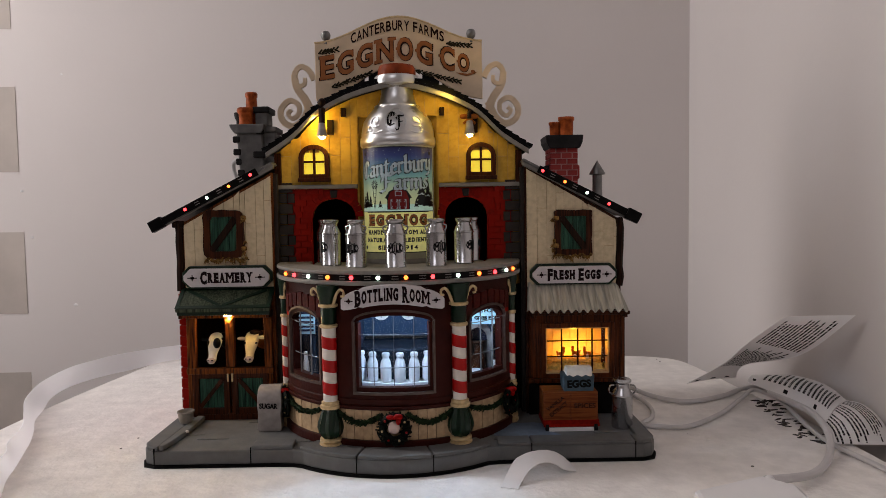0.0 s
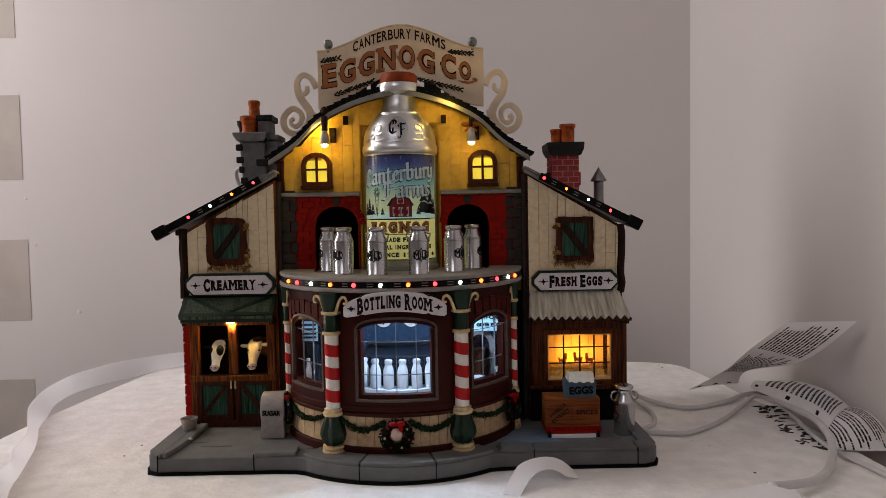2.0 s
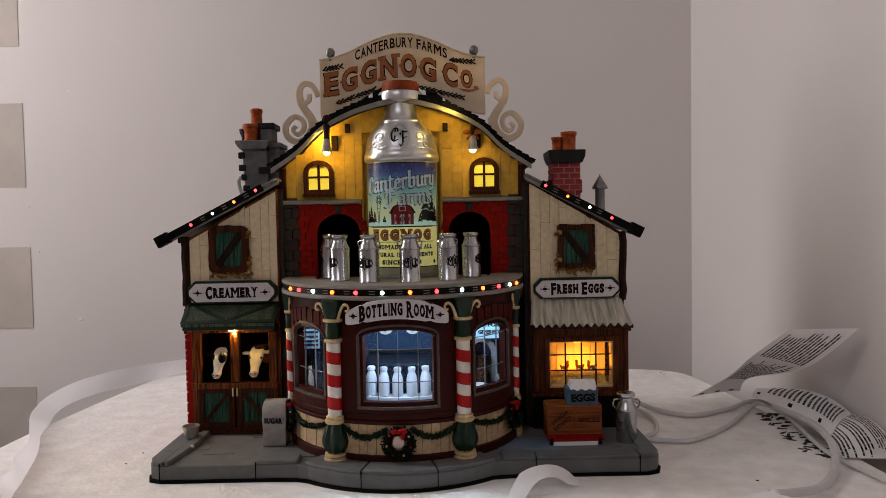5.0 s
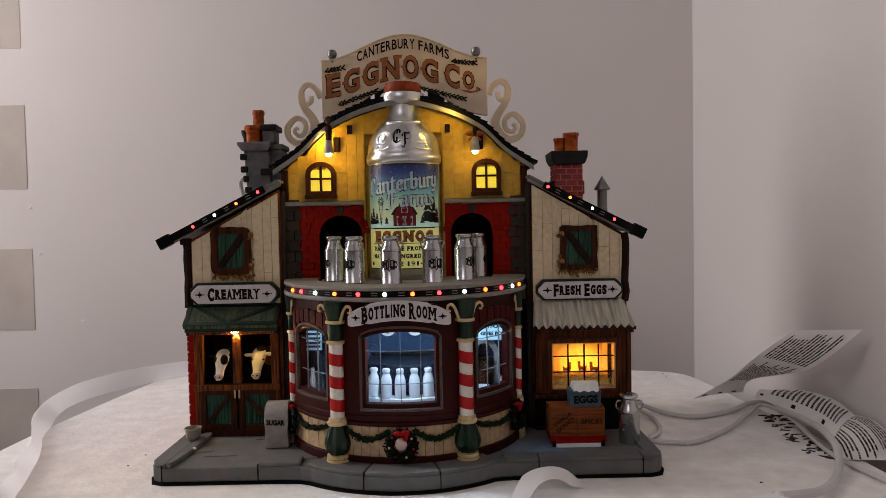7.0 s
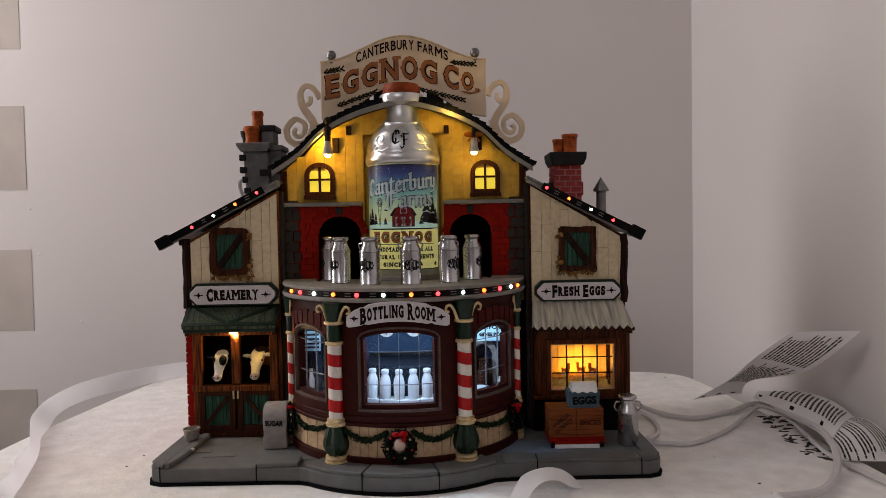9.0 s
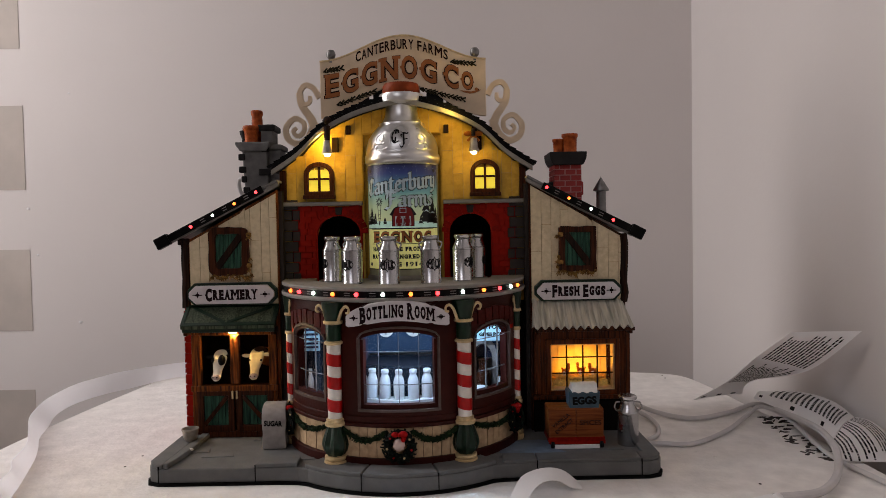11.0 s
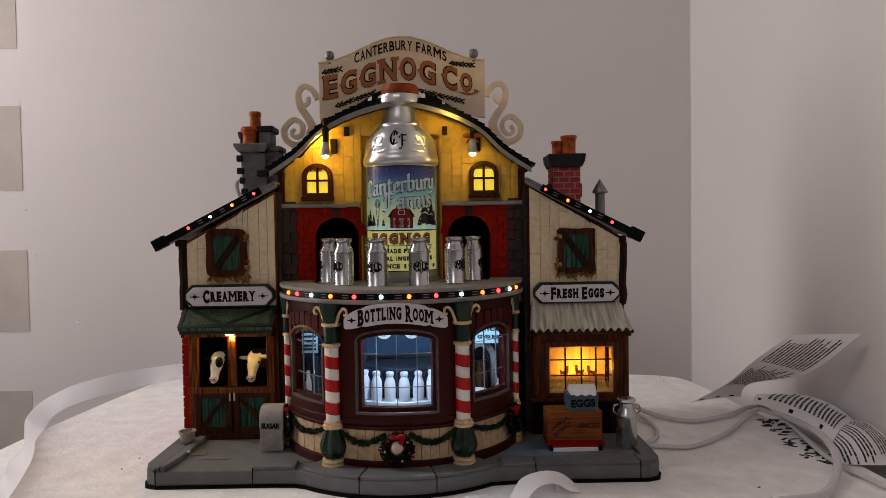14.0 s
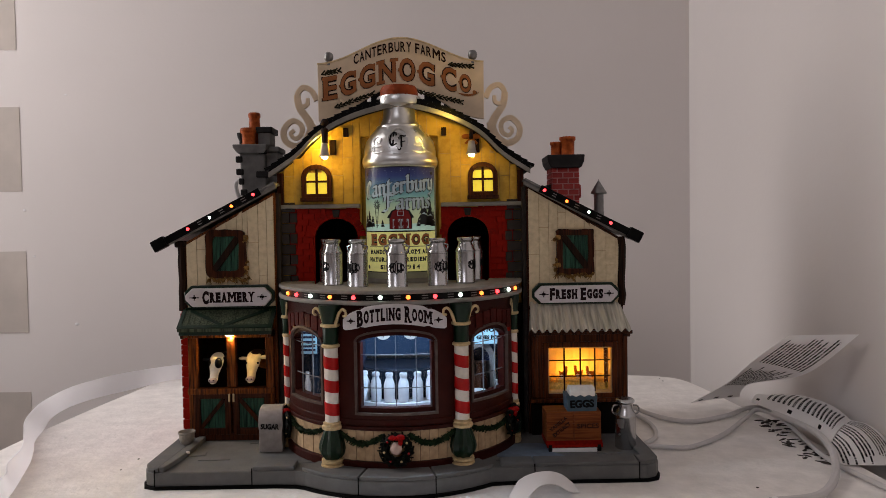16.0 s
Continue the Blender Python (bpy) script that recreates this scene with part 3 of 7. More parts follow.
part("kerb_stone", slab(B(), [(138.6, -62.6), (142.6, -62.6), (148.4, -59.8), (151.6, -53.6), (151.6, 60), (142, 60), (142, -50), (138.6, -50)], 10.0, 12.0), M_STONE, house, bevel=0.6)
# joints cut as thin dark seams down the front face
for x, y in ((-146.3, -62.05), (-89.3, -62.05), (76.8, -63.05), (138.3, -63.05), (BX + 92 * math.sin(radians(-13.3)), 10 - 93 * math.cos(radians(-13.3))), (BX + 92 * math.sin(radians(14.1)), 10 - 93 * math.cos(radians(14.1)))):
    part("joint", box(B(), x - 0.3, x + 0.3, y - 0.25, y + 0.6, 1.8, 11.6), M_RUBBER, house)
for x, y, w, d in ((-118, -40, 20, 5), (-132, -30, 12, 8), (-100, -8, 9, 5), (96, -52, 14, 4), (126, -40, 16, 5), (-62, -48, 12, 4), (10, -76, 12, 3), (62, -50, 14, 4)):
    part("paving_chip", slab(B(), [(x - w / 2, y - d / 2), (x + w / 2, y - d / 2 + 0.6), (x + w / 2 - 1.5, y + d / 2), (x - w / 2 + 1, y + d / 2 - 0.5)], 9.9, 10.5), M_STONE, house, bevel=0.3)
# pool of blue window light, laid on the paving as a coloured slab
part("window_light_patch", slab(B(), [(56, -44), (80, -50), (98, -46), (92, -38), (100, -28), (84, -20), (62, -22), (58, -32)], 9.9, 10.4), M_BLUELIT, house, "paving patch coloured as blue light from the bay window", bevel=0.3)

# shells of the wings and the tower behind their facings
WL = [(-150, 10), (-87.5, 10), (-87.5, 176.5), (-150, 142.5)]
WR = [(82, 10), (146.5, 10), (146.5, 141.5), (82, 179)]
stall_hole = rect(-143, -92, 44, 83)
part("creamery_wall", plate(B(), WL, [stall_hole], 1.2, 5), M_OAK, house)
part("creamery_side_wall", box(B(), -150, -146, 5, 82, 10, 142), M_BRICK, house, "red brick side wall")
part("creamery_back_wall", plate(B(), WL, [], 82, 85), M_GREY, house)
part("creamery_inner_wall", box(B(), -87.5, -85, 5, 82, 10, 176), M_QUOIN, house)
part("egg_shop_wall", plate(B(), WR, [rect(94.5, 137.5, 38, 69.5)], 1.2, 5), M_BROWN, house)
part("egg_shop_side_wall", box(B(), 142.5, 146.5, 5, 82, 10, 141), M_CREAM, house)
part("egg_shop_back_wall", plate(B(), WR, [], 82, 85), M_GREY, house)
part("egg_shop_inner_wall", box(B(), 79.5, 82, 5, 82, 10, 178), M_QUOIN, house)

HALF = [(0, 238), (13, 236), (34, 229.5), (54, 219), (70, 204), (88, 192)]
prof = [(p.x, p.y) for p in smooth_path([(x, z, 0) for x, z in HALF], 5)]
TC = -3.0
under = [(TC - x, z - 5) for x, z in reversed(prof[:-3])] + [(TC + x, z - 5) for x, z in prof[1:-3]]
tower = [(-87, 10), (81, 10), (81, 165), (81, 190)] + under[::-1] + [(-87, 190), (-87, 165)]
ARCH_L, ARCH_R = arch(-62.5, -33, 112, 146, 158.5), arch(28.5, 57.2, 112, 146, 158.5)
alcove = [(-31, 20), (24.5, 20), (24.5, 212), (-31, 212)]
part("tower_wall", plate(B(), tower, [ARCH_L, ARCH_R, rect(-30, 23, 100, 214), rect(-70, 62, 14, 98)], 13.2, 16), M_YELLOW, house)
# thin black sheets over the tower wall stand for shade beside the bay
for x0, x1 in ((-88, -70.2), (62.2, 82)):
    part("gap_shade", box(B(), x0, x1, 12.5, 13.15, 10.2, 98), M_PLINTH_GAP, house, "thin dark sheet for the shade beside the bay")
part("tower_back_wall", plate(B(), tower, [], 82, 85), M_GREY, house)
part("tower_lining", plate(B(), [(-84, 112), (79, 112), (79, 228 - 38), (60, 205), (0, 226), (-60, 205), (-84, 190)], [], 78, 80), M_BLACK, house)

# roofs: slabs that follow the gable line, with fascia and shingle courses
def gable_slab(bm, off0, off1, y0, y1, cut=0):
    pts = [(TC - x, z) for x, z in reversed(prof)] + [(TC + x, z) for x, z in prof[1:]]
    loop = [(x, z + off1) for x, z in pts] + [(x, z + off0) for x, z in reversed(pts)]
    return plate(bm, loop, [], y0, y1)


part("tower_roof", gable_slab(B(), -3.2, -0.2, 3, 86), M_BLACK, house, "black shingled gable roof")
part("roof_fascia", gable_slab(B(), -5.6, -2.2, 1.0, 3.2), M_TRIM, house, "grey painted fascia board", bevel=0.3)
course = B()
box(course, -4.2, 4.2, -41, 41, -1.0, 1.0)
shingle = part("shingle", course, M_BLACK, house, bevel=0.0)
shingle_mesh = shingle.data
first = True
for side in (-1, 1):
    L = 0.0
    for (xa, za), (xb, zb) in zip(prof, prof[1:]):
        L += math.hypot(xb - xa, zb - za)
    step, want = 5.4, 3.0
    run = 0.0
    for (xa, za), (xb, zb) in zip(prof, prof[1:]):
        seg_len = math.hypot(xb - xa, zb - za)
        while want <= run + seg_len:
            f = (want - run) / seg_len
            x, z = xa + (xb - xa) * f, za + (zb - za) * f
            ang = math.degrees(math.atan2(zb - za, xb - xa)) + 10
            m = (TC + side * x, 44, z + 0.9, 0, -side * ang, 0)
            if first:
                shingle.matrix_basis = pose(m[0] * MM, m[1] * MM, m[2] * MM, m[3], m[4], m[5])
                first = False
            else:
                piece("shingle", shingle_mesh, house, *m)
            want += step
        run += seg_len


def wing_roof(name, x0, z0, x1, z1):
    d = Vector((x1 - x0, z1 - z0)).normalized()
    n = Vector((-d.y, d.x)) * (1 if x1 > x0 else -1)
    loop = [(x0, z0), (x1, z1), (x1 + n.x * 2.0, z1 + n.y * 2.0), (x0 + n.x * 2.0, z0 + n.y * 2.0)]
    r = part(name, plate(B(), loop, [], -3.5, 87), M_GREY, house, "grey painted lean-to roof", bevel=0.4)
    fa = [(x0, z0 - 2.6), (x1, z1 - 2.6), (x1, z1 + 0.6), (x0, z0 + 0.6)]
    part("roof_fascia", plate(B(), fa, [], -2.4, 1.0), M_TRIM, house, "grey painted fascia board", bevel=0.3)
    return r


wing_roof("creamery_roof", -161, 143.0, -85.5, 181.5)
wing_roof("egg_shop_roof", 150.5, 143.6, 80.0, 181.5)


def roof_strip(x0, z0, x1, z1, colours):
    d = Vector((x1 - x0, 0, z1 - z0))
    L = d.length
    ang = -math.degrees(math.atan2(z1 - z0, x1 - x0))
    m = pose(0, 0, 0, 0, ang, 0)
    e = thing("light_strip", "black light strip with small coloured lamps along the roof edge", "light strip", group="light strips")
    bm = rbox(B(), (x0 + x1) / 2, -4.6, (z0 + z1) / 2, L, 1.6, 5.0, m)
    part("strip", bm, M_STRIP, e, bevel=0.3)
    end = B()
    rbox(end, x0 - d.x / L * 4, -4.4, z0 - d.z / L * 4, 9.5, 4.6, 7.6, m)
    part("end_cap", end, M_STRIP, e, "black end cap", bevel=0.6)
    for f, c in colours:
        p = Vector((x0, 0, z0)) + d * f
        part("lamp", ball(B(), p.x, -5.6, p.z, 1.05, 0.7, 1.05, 10, 6), c, e, smooth=True)
        pad = B()
        for dz in (-0.8, 0.8):
            q = p + d / L * 9.0 + m @ Vector((0, 0, dz))
            rbox(pad, q.x, -5.45, q.z, 3.2, 0.12, 0.45, m)
        part("solder_pad", pad, M_SOLDER, e)


roof_strip(-159.3, 144.7, -95.5, 177.0, ((0.248, E_RED), (0.477, E_WHT), (0.706, E_AMB), (0.934, E_RED)))
roof_strip(149.7, 145.8, 90.5, 176.0, ((0.211, E_RED), (0.458, E_WHT), (0.705, E_AMB), (0.953, E_RED)))

# siding boards on the gables of the wings
def siding(parent_name, x0, x1, step, zlow, ztop, y, material, joints, skip=()):
    back = part(parent_name, plate(B(), [(x0 + 0.2, zlow + 0.2), (x1 - 0.2, zlow + 0.2), (x1 - 0.2, ztop(x1) - 0.4), (x0 + 0.2, ztop(x0) - 0.4)], skip, y + 0.3, y + 1.2), M_BAND, house)
    x = x0
    k = 0
    while x < x1 - 0.5:
        xe = min(x + step * (0.85 + 0.3 * random.random()), x1)
        cuts = [zlow] + sorted(joints(k)) + [None]
        for a, b in zip(cuts, cuts[1:]):
            def top(u):
                return ztop(u) if b is None else b - 0.25
            spans = [(x, xe, a, top(x), top(xe))]
            for (hx0, hx1, hz0, hz1) in HOLES:
                kept = []
                for (xa, xb, sa, t0, t1) in spans:
                    if xb <= hx0 or xa >= hx1 or sa >= hz1 or min(t0, t1) <= hz0:
                        kept.append((xa, xb, sa, t0, t1))
                        continue
                    if xa < hx0 - 0.5:
                        kept.append((xa, hx0, sa, t0, t0 + (t1 - t0) * (hx0 - xa) / (xb - xa)))
                    if xb > hx1 + 0.5:
                        kept.append((hx1, xb, sa, t0 + (t1 - t0) * (hx1 - xa) / (xb - xa), t1))
                    ma, mb = max(xa, hx0), min(xb, hx1)
                    if sa < hz0 - 1:
                        kept.append((ma, mb, sa, hz0, hz0))
                    if min(t0, t1) > hz1 + 1:
                        kept.append((ma, mb, hz1, t0, t1))
                spans = kept
            for xa, xb, sa, t0, t1 in spans:
                if min(t0, t1) - sa < 0.6 or xb - xa < 0.6:
                    continue
                yy = y + 0.12 * random.random()
                part("plank", plate(B(), [(xa + 0.14, sa + 0.1), (xb - 0.14, sa + 0.1), (xb - 0.14, t1), (xa + 0.14, t0)], [], yy - 0.5, yy + 0.4), material, back)
        x = xe
        k += 1
    return back


HOLES = [(-131, -109, 121, 151)]
siding("creamery_gable", -147, -88, 6.4, 98, lambda x: 142.5 + (x + 150) * 34 / 62.5 - 2.0, 0.6, M_CREAM, lambda k: [(112, 139, 126, 150, 117, 133, 143, 121, 158, 128)[k % 10]], [rect(-130.5, -109.5, 121.5, 150.5)])
HOLES = [(103, 124.5, 119, 147.5)]
siding("egg_shop_gable", 83, 144, 6.4, 97, lambda x: 179 - (x - 82) * 37.5 / 64.5 - 2.0, 0.6, M_CREAM, lambda k: [(132, 150, 118, 160, 126, 141, 112, 134, 124, 130)[k % 10]], [rect(103.5, 124, 119.5, 147)])
# upper gable of the tower
HOLES = [(-69.5, -51, 172, 190), (44.5, 62.5, 172, 190), (-30, 23, 160, 214)]
def gable_z(x):
    u = abs(x - TC)
    for (xa, za), (xb, zb) in zip(prof, prof[1:]):
        if u <= xb:
            return za + (zb - za) * (u - xa) / (xb - xa) - 4.6
    return prof[-1][1] - 4.6
siding("tower_gable", -83, -30.5, 6.6, 168.5, gable_z, 12.2, M_YELLOW, lambda k: [(188, 200, 180, 206, 193)[k % 5]], [rect(-70, -50, 172, 190)])
siding("tower_gable", 24, 77, 6.6, 168.5, gable_z, 12.2, M_YELLOW, lambda k: [(202, 186, 194, 178, 190)[k % 5]], [rect(43.5, 63.5, 172, 190)])
HOLES = []
siding("tower_gable", -30.5, 24, 6.6, 214.5, gable_z, 12.2, M_YELLOW, lambda k: [])
part("alcove_wall", plate(B(), [(-30, 112), (23, 112), (23, 226), (TC + 8, 231), (TC - 8, 231), (-30, 226)], [], 17, 18), M_YELLOW, house)
part("string_course", box(B(), -87, -31, 9.0, 13, 165.4, 168.2), M_TRIM, house, "grey painted string course", bevel=0.5)
part("string_course", box(B(), 24.5, 81, 9.0, 13, 165.4, 168.2), M_TRIM, house, "grey painted string course", bevel=0.5)
part("corner_board", box(B(), -87.5, -83.2, 10.0, 13, 168.2, 190), M_BROWN, house, "dark brown corner board", bevel=0.4)
part("corner_board", box(B(), 77.2, 81.5, 10.0, 13, 168.2, 190), M_BROWN, house, "dark brown corner board", bevel=0.4)
part("ridge_block", box(B(), -41.5, -38, 9.5, 13, 214, 220), M_BARK, house, bevel=0.4)
part("ridge_block", box(B(), 25.5, 29, 9.5, 13, 214, 219.5), M_BARK, house, bevel=0.4)
# timber posts at the outer corners of the wings
def rough_post(x, y, z0, z1, w):
    bm = B()
    n = 7
    pts = [(x + random.uniform(-0.6, 0.6), y, z0 + (z1 - z0) * i / n) for i in range(n + 1)]
    tube(bm, pts, w, 7)
    part("corner_post", bm, M_BARK, house, "dark rough timber post", smooth=True)


rough_post(-150, 0.5, 98, 144, 2.6)
rough_post(145.5, 0.5, 97, 143, 2.6)
bm = B()
box(bm, -154.5, -147, -1.5, 3, 140.5, 145)
part("bracket", bm, M_BARK, house, bevel=1.0)

# shutters: frame, planks, brace, straw tufts and hinges
def worn_rect(x0, x1, z0, z1, r, rough, rs):
    """A rectangle with worn round corners and uneven sides."""
    pts = []
    for cx, cz, a0 in ((x1 - r, z0 + r, -90), (x1 - r, z1 - r, 0), (x0 + r, z1 - r, 90), (x0 + r, z0 + r, 180)):
        pts += [(cx + r * math.cos(radians(a0 + d)), cz + r * math.sin(radians(a0 + d))) for d in (0, 30, 60, 90)]
    out = []
    for (xa, za), (xb, zb) in zip(pts, pts[1:] + pts[:1]):
        n = max(1, int(math.hypot(xb - xa, zb - za) / 4))
        out += [(xa + (xb - xa) * k / n + rs.uniform(-rough, rough), za + (zb - za) * k / n + rs.uniform(-rough, rough)) for k in range(n)]
    return out


def straw(fr, spots, rs, length):
    """Dried straw and leaves in tufts at the given spots."""
    st = B()
    for x, z in spots:
        for k in range(5):
            dx, dz = rs.uniform(-1, 1), rs.uniform(-1.0, 0.5)
            tube(st, [(x, -1.4, z), (x + dx * length * 0.5, -2.8 - rs.random(), z + dz * length * 0.5), (x + dx * length, -2.2, z + dz * length - 0.8)], 0.5, 5, 0.35)
        ball(st, x, -2.0, z, rs.uniform(0.9, 1.7), 0.9, rs.uniform(0.8, 1.5), 6, 5)
    part("straw_tuft", st, M_DRY, fr, "dried straw tufts along the shutter")


def shutter(x0, x1, z0, z1, flip, r, seed):
    rs = random.Random(seed)
    e = 4.0 if flip else 4.8
    fr = part("shutter", plate(B(), worn_rect(x0, x1, z0, z1, r, 0.35, rs), [worn_rect(x0 + e, x1 - e, z0 + e, z1 - e, r * 0.5, 0.25, rs)], -2.6, 0.4), M_BROWN, house, "green plank shutter in a worn brown timber frame", bevel=0.6)
    w = (x1 - x0 - 5.2) / 6
    for i in range(6):
        part("plank", box(B(), x0 + 2.6 + i * w + 0.15, x0 + 2.6 + (i + 1) * w - 0.15, -0.9 - 0.4 * (i % 2), 0.4, z0 + 3, z1 - 3), M_GREEN, fr)
    a, b = (x0 + 5, z0 + 4.5), (x1 - 4, z1 - 4)
    if flip:
        a, b = (x0 + 4, z1 - 4), (x1 - 4, z0 + 4)
    ang = -math.degrees(math.atan2(b[1] - a[1], b[0] - a[0]))
    part("brace", rbox(B(), (a[0] + b[0]) / 2, -1.8, (a[1] + b[1]) / 2, math.hypot(b[0] - a[0], b[1] - a[1]), 1.4, 4.4, pose(0, 0, 0, 0, ang, 0)), M_BARK, fr, "dark diagonal brace", bevel=0.4)
    hx = x0 - 0.8 if flip else x1 - 1.5
    for z in (z0 + 5, z1 - 7):
        part("hinge", box(B(), hx, hx + 3.6, -3.2, -1.6, z, z + 3.2), M_DRY, fr, "worn rusty hinge", bevel=0.8)
    spots = [(x0 + 2 + (x1 - x0 - 3) * k / 13, z0 - rs.uniform(-0.8, 1.8)) for k in range(14)]
    side = x0 if flip else x1
    spots += [(side + rs.uniform(-1.0, 1.6) * (-1 if flip else 1), z0 + (z1 - z0) * k / 9) for k in (0, 1, 2, 3, 7)]
    straw(fr, spots, rs, 2.4)


shutter(-133.5, -106.5, 119.5, 152, False, 5.0, 5)
shutter(101.5, 126.5, 118, 148.5, True, 1.4, 9)
# ---- tower details: arches, windows, quoins, sconces ----
def keystone_arch(x0, x1, zs, zt):
    c, hw = (x0 + x1) / 2, (x1 - x0) / 2
    a = part("arch_surround", plate(B(), arch(x0 - 0.9, x1 + 0.9, 112, zs, zt + 0.9), [arch(x0, x1, 111, zs, zt)], 11.6, 16), M_MORTAR, house)
    for i in range(13):
        t0, t1 = math.pi * i / 13 + 0.012, math.pi * (i + 1) / 13 - 0.012
        def pt(t, g):
            return (c + (hw + g) * math.cos(t), zs + (zt - zs + g) * math.sin(t))
        part("arch_brick", plate(B(), [pt(t0, 0.6), pt(t1, 0.6), pt(t1, 5.4), pt(t0, 5.4)], [], 11.9, 13.4), M_BRICK, a)
    part("keystone", plate(B(), [(c - 1.8, zt + 0.6), (c + 1.8, zt + 0.6), (c + 2.6, zt + 5.8), (c - 2.6, zt + 5.8)], [], 11.2, 13.4), M_QUOIN, a, "grey keystone", bevel=0.4)


keystone_arch(-62.5, -33, 146, 158.5)
keystone_arch(28.5, 57.2, 146, 158.5)


def gable_window(x0, x1, z0, zs, zt):
    w = part("gable_window", plate(B(), arch(x0, x1, z0, zs, zt), [arch(x0 + 3.2, x1 - 3.2, z0 + 3.4, zs, zt - 3.2)], 8.8, 12.6), M_BROWN, house, "small arched window glowing yellow, dark wood frame", bevel=0.5)
    part("pane", plate(B(), arch(x0 + 3.0, x1 - 3.0, z0 + 3.2, zs, zt - 3.0), [], 11.8, 12.2), M_PANE_Y, w, "glowing yellow pane")
    bars = B()
    c = (x0 + x1) / 2
    box(bars, c - 0.8, c + 0.8, 10.0, 11.7, z0 + 3.3, zt - 3.1)
    zc = (z0 + zt) / 2
    box(bars, x0 + 3.1, x1 - 3.1, 10.2, 11.6, zc - 0.6, zc + 0.8)
    part("glazing_bar", bars, M_BROWN, w)
    part("sill", box(B(), x0 - 0.6, x1 + 0.6, 7.6, 12.4, z0 - 1.8, z0 + 0.8), M_BROWN, w, bevel=0.4)


gable_window(-70.7, -50, 172, 187, 195.5)
gable_window(43.4, 63.6, 172, 187, 195.5)

q = part("quoins", box(B(), -87.4, -86.8, 11, 13, 112, 165), M_QUOIN, house)
qm = part("stone", box(B(), -0.5, 0.5, -0.5, 0.5, -0.5, 0.5), M_QUOIN, q, bevel=0.0)
stone_mesh = qm.data
qm.matrix_basis = pose(0, 0.014, 0.06) @ Matrix.Diagonal((1, 1, 1, 1))
for side, xo in ((1, -86.8), (-1, 80.8)):
    z, k = 112.5, 0
    while z < 163:
        h = 7.2
        w = 11.0 if k % 2 else 7.0
        piece("stone", stone_mesh, q, xo + side * w / 2, 12, z + h / 2, s=(w, 3.4, h - 0.7))
        if k % 2 == 0:
            piece("stone", stone_mesh, q, xo + side * (w + 2.9), 12.4, z + h / 2, s=(4.6, 2.6, h - 0.9))
        z += h
        k += 1


def sconce(x, z, tilt):
    s = part("sconce", box(B(), x + 1.5, x + 6.0, 9.4, 12, z + 4, z + 14), M_BARK, house, "dark bracket lamp lighting the gable", bevel=0.4)
    arm = B()
    if tilt:
        tube(arm, smooth_path([(x + 3, 10, z + 12), (x + 1.5, 4, z + 16), (x, 0, z + 17), (x - 0.2, -1.5, z + 12)], 5), 1.4, 7)
    else:
        tube(arm, [(x, 2, z + 24), (x, 0, z + 20), (x, -1, z + 8)], 2.5, 8, 0.85)
        ball(arm, x, 2, z + 24.5, 2.8)
    part("arm", arm, M_BARK, s, smooth=True)
    part("shade", lathe(B(), [(2.0, 10.5), (2.4, 8.5), (3.0, 4.0), (3.7, 1.6), (3.2, 1.6), (1.6, 6)], x, -1.5, z, 14), M_PAIL, s, "pale tin lamp shade", smooth=True)
    part("bulb", ball(B(), x, -1.5, z + 1.2, 2.3, 2.3, 1.6), E_BULB, s, "glowing warm bulb", smooth=True)
    if tilt:
        for dx in (-1, 1):
            part("bow_loop", ball(B(), x + dx * 3.2, 3, z + 14, 3.4, 1.6, 1.8), M_HEN, s, "rust-brown bow loop", smooth=True)
            part("bow_tail", tube(B(), [(x, 2, z + 13), (x + dx * 4, 1.6, z + 9)], 0.9, 6), M_HEN, s, smooth=True)


sconce(-52.5, 198, False)
sconce(45.5, 198, True)

# ---- chimneys ----
flue = B()
lo = [flue.verts.new(p) for p in ((-118.5, 40, 150), (-100.5, 40, 150), (-100.5, 62, 150), (-118.5, 62, 150))]
hi = [flue.verts.new(p) for p in ((-121.5, 40, 207), (-103.5, 40, 207), (-103.5, 62, 207), (-121.5, 62, 207))]
flue.faces.new(lo[::-1])
flue.faces.new(hi)
for k in range(4):
    flue.faces.new((lo[k], lo[(k + 1) % 4], hi[(k + 1) % 4], hi[k]))
ch = part("stone_chimney", flue, M_GREY, house, "grey rendered chimney with clay pots", bevel=1.2)
ch.matrix_basis = pose(0, 0, 0.0025)
part("chimney_cap", plate(B(), [(-122, 204.5), (-103, 204.5), (-101, 208), (-100.5, 211), (-125.5, 211), (-125, 208.5)], [], 37, 65), M_GREY, ch, bevel=1.0)
part("chimney_cap", box(B(), -104, -94.5, 46, 66, 176, 206), M_GREY, ch, bevel=1.4)
part("chimney_cap", box(B(), -103, -93.5, 45, 67, 206, 210), M_GREY, ch, bevel=1.0)
for x, z, w in ((-121, 198, 4), (-120.6, 189, 4.4), (-104.5, 187, 8), (-119.6, 182, 3), (-104, 204, 5), (-118, 174, 4)):
    part("stone", box(B(), x - w / 2 - 0.8, x + w / 2, 38.4, 42, z, z + 4.6), M_DKGREY, ch, bevel=0.8)
part("chimney_pot", lathe(B(), [(5.4, 0), (4.6, 2), (4.9, 8.0), (5.9, 9.2), (6.2, 10.8), (5.6, 12.4), (3.8, 12.4), (3.6, 6)], -115.5, 45, 211, 20), M_POT, ch, "terracotta chimney pot", smooth=True)
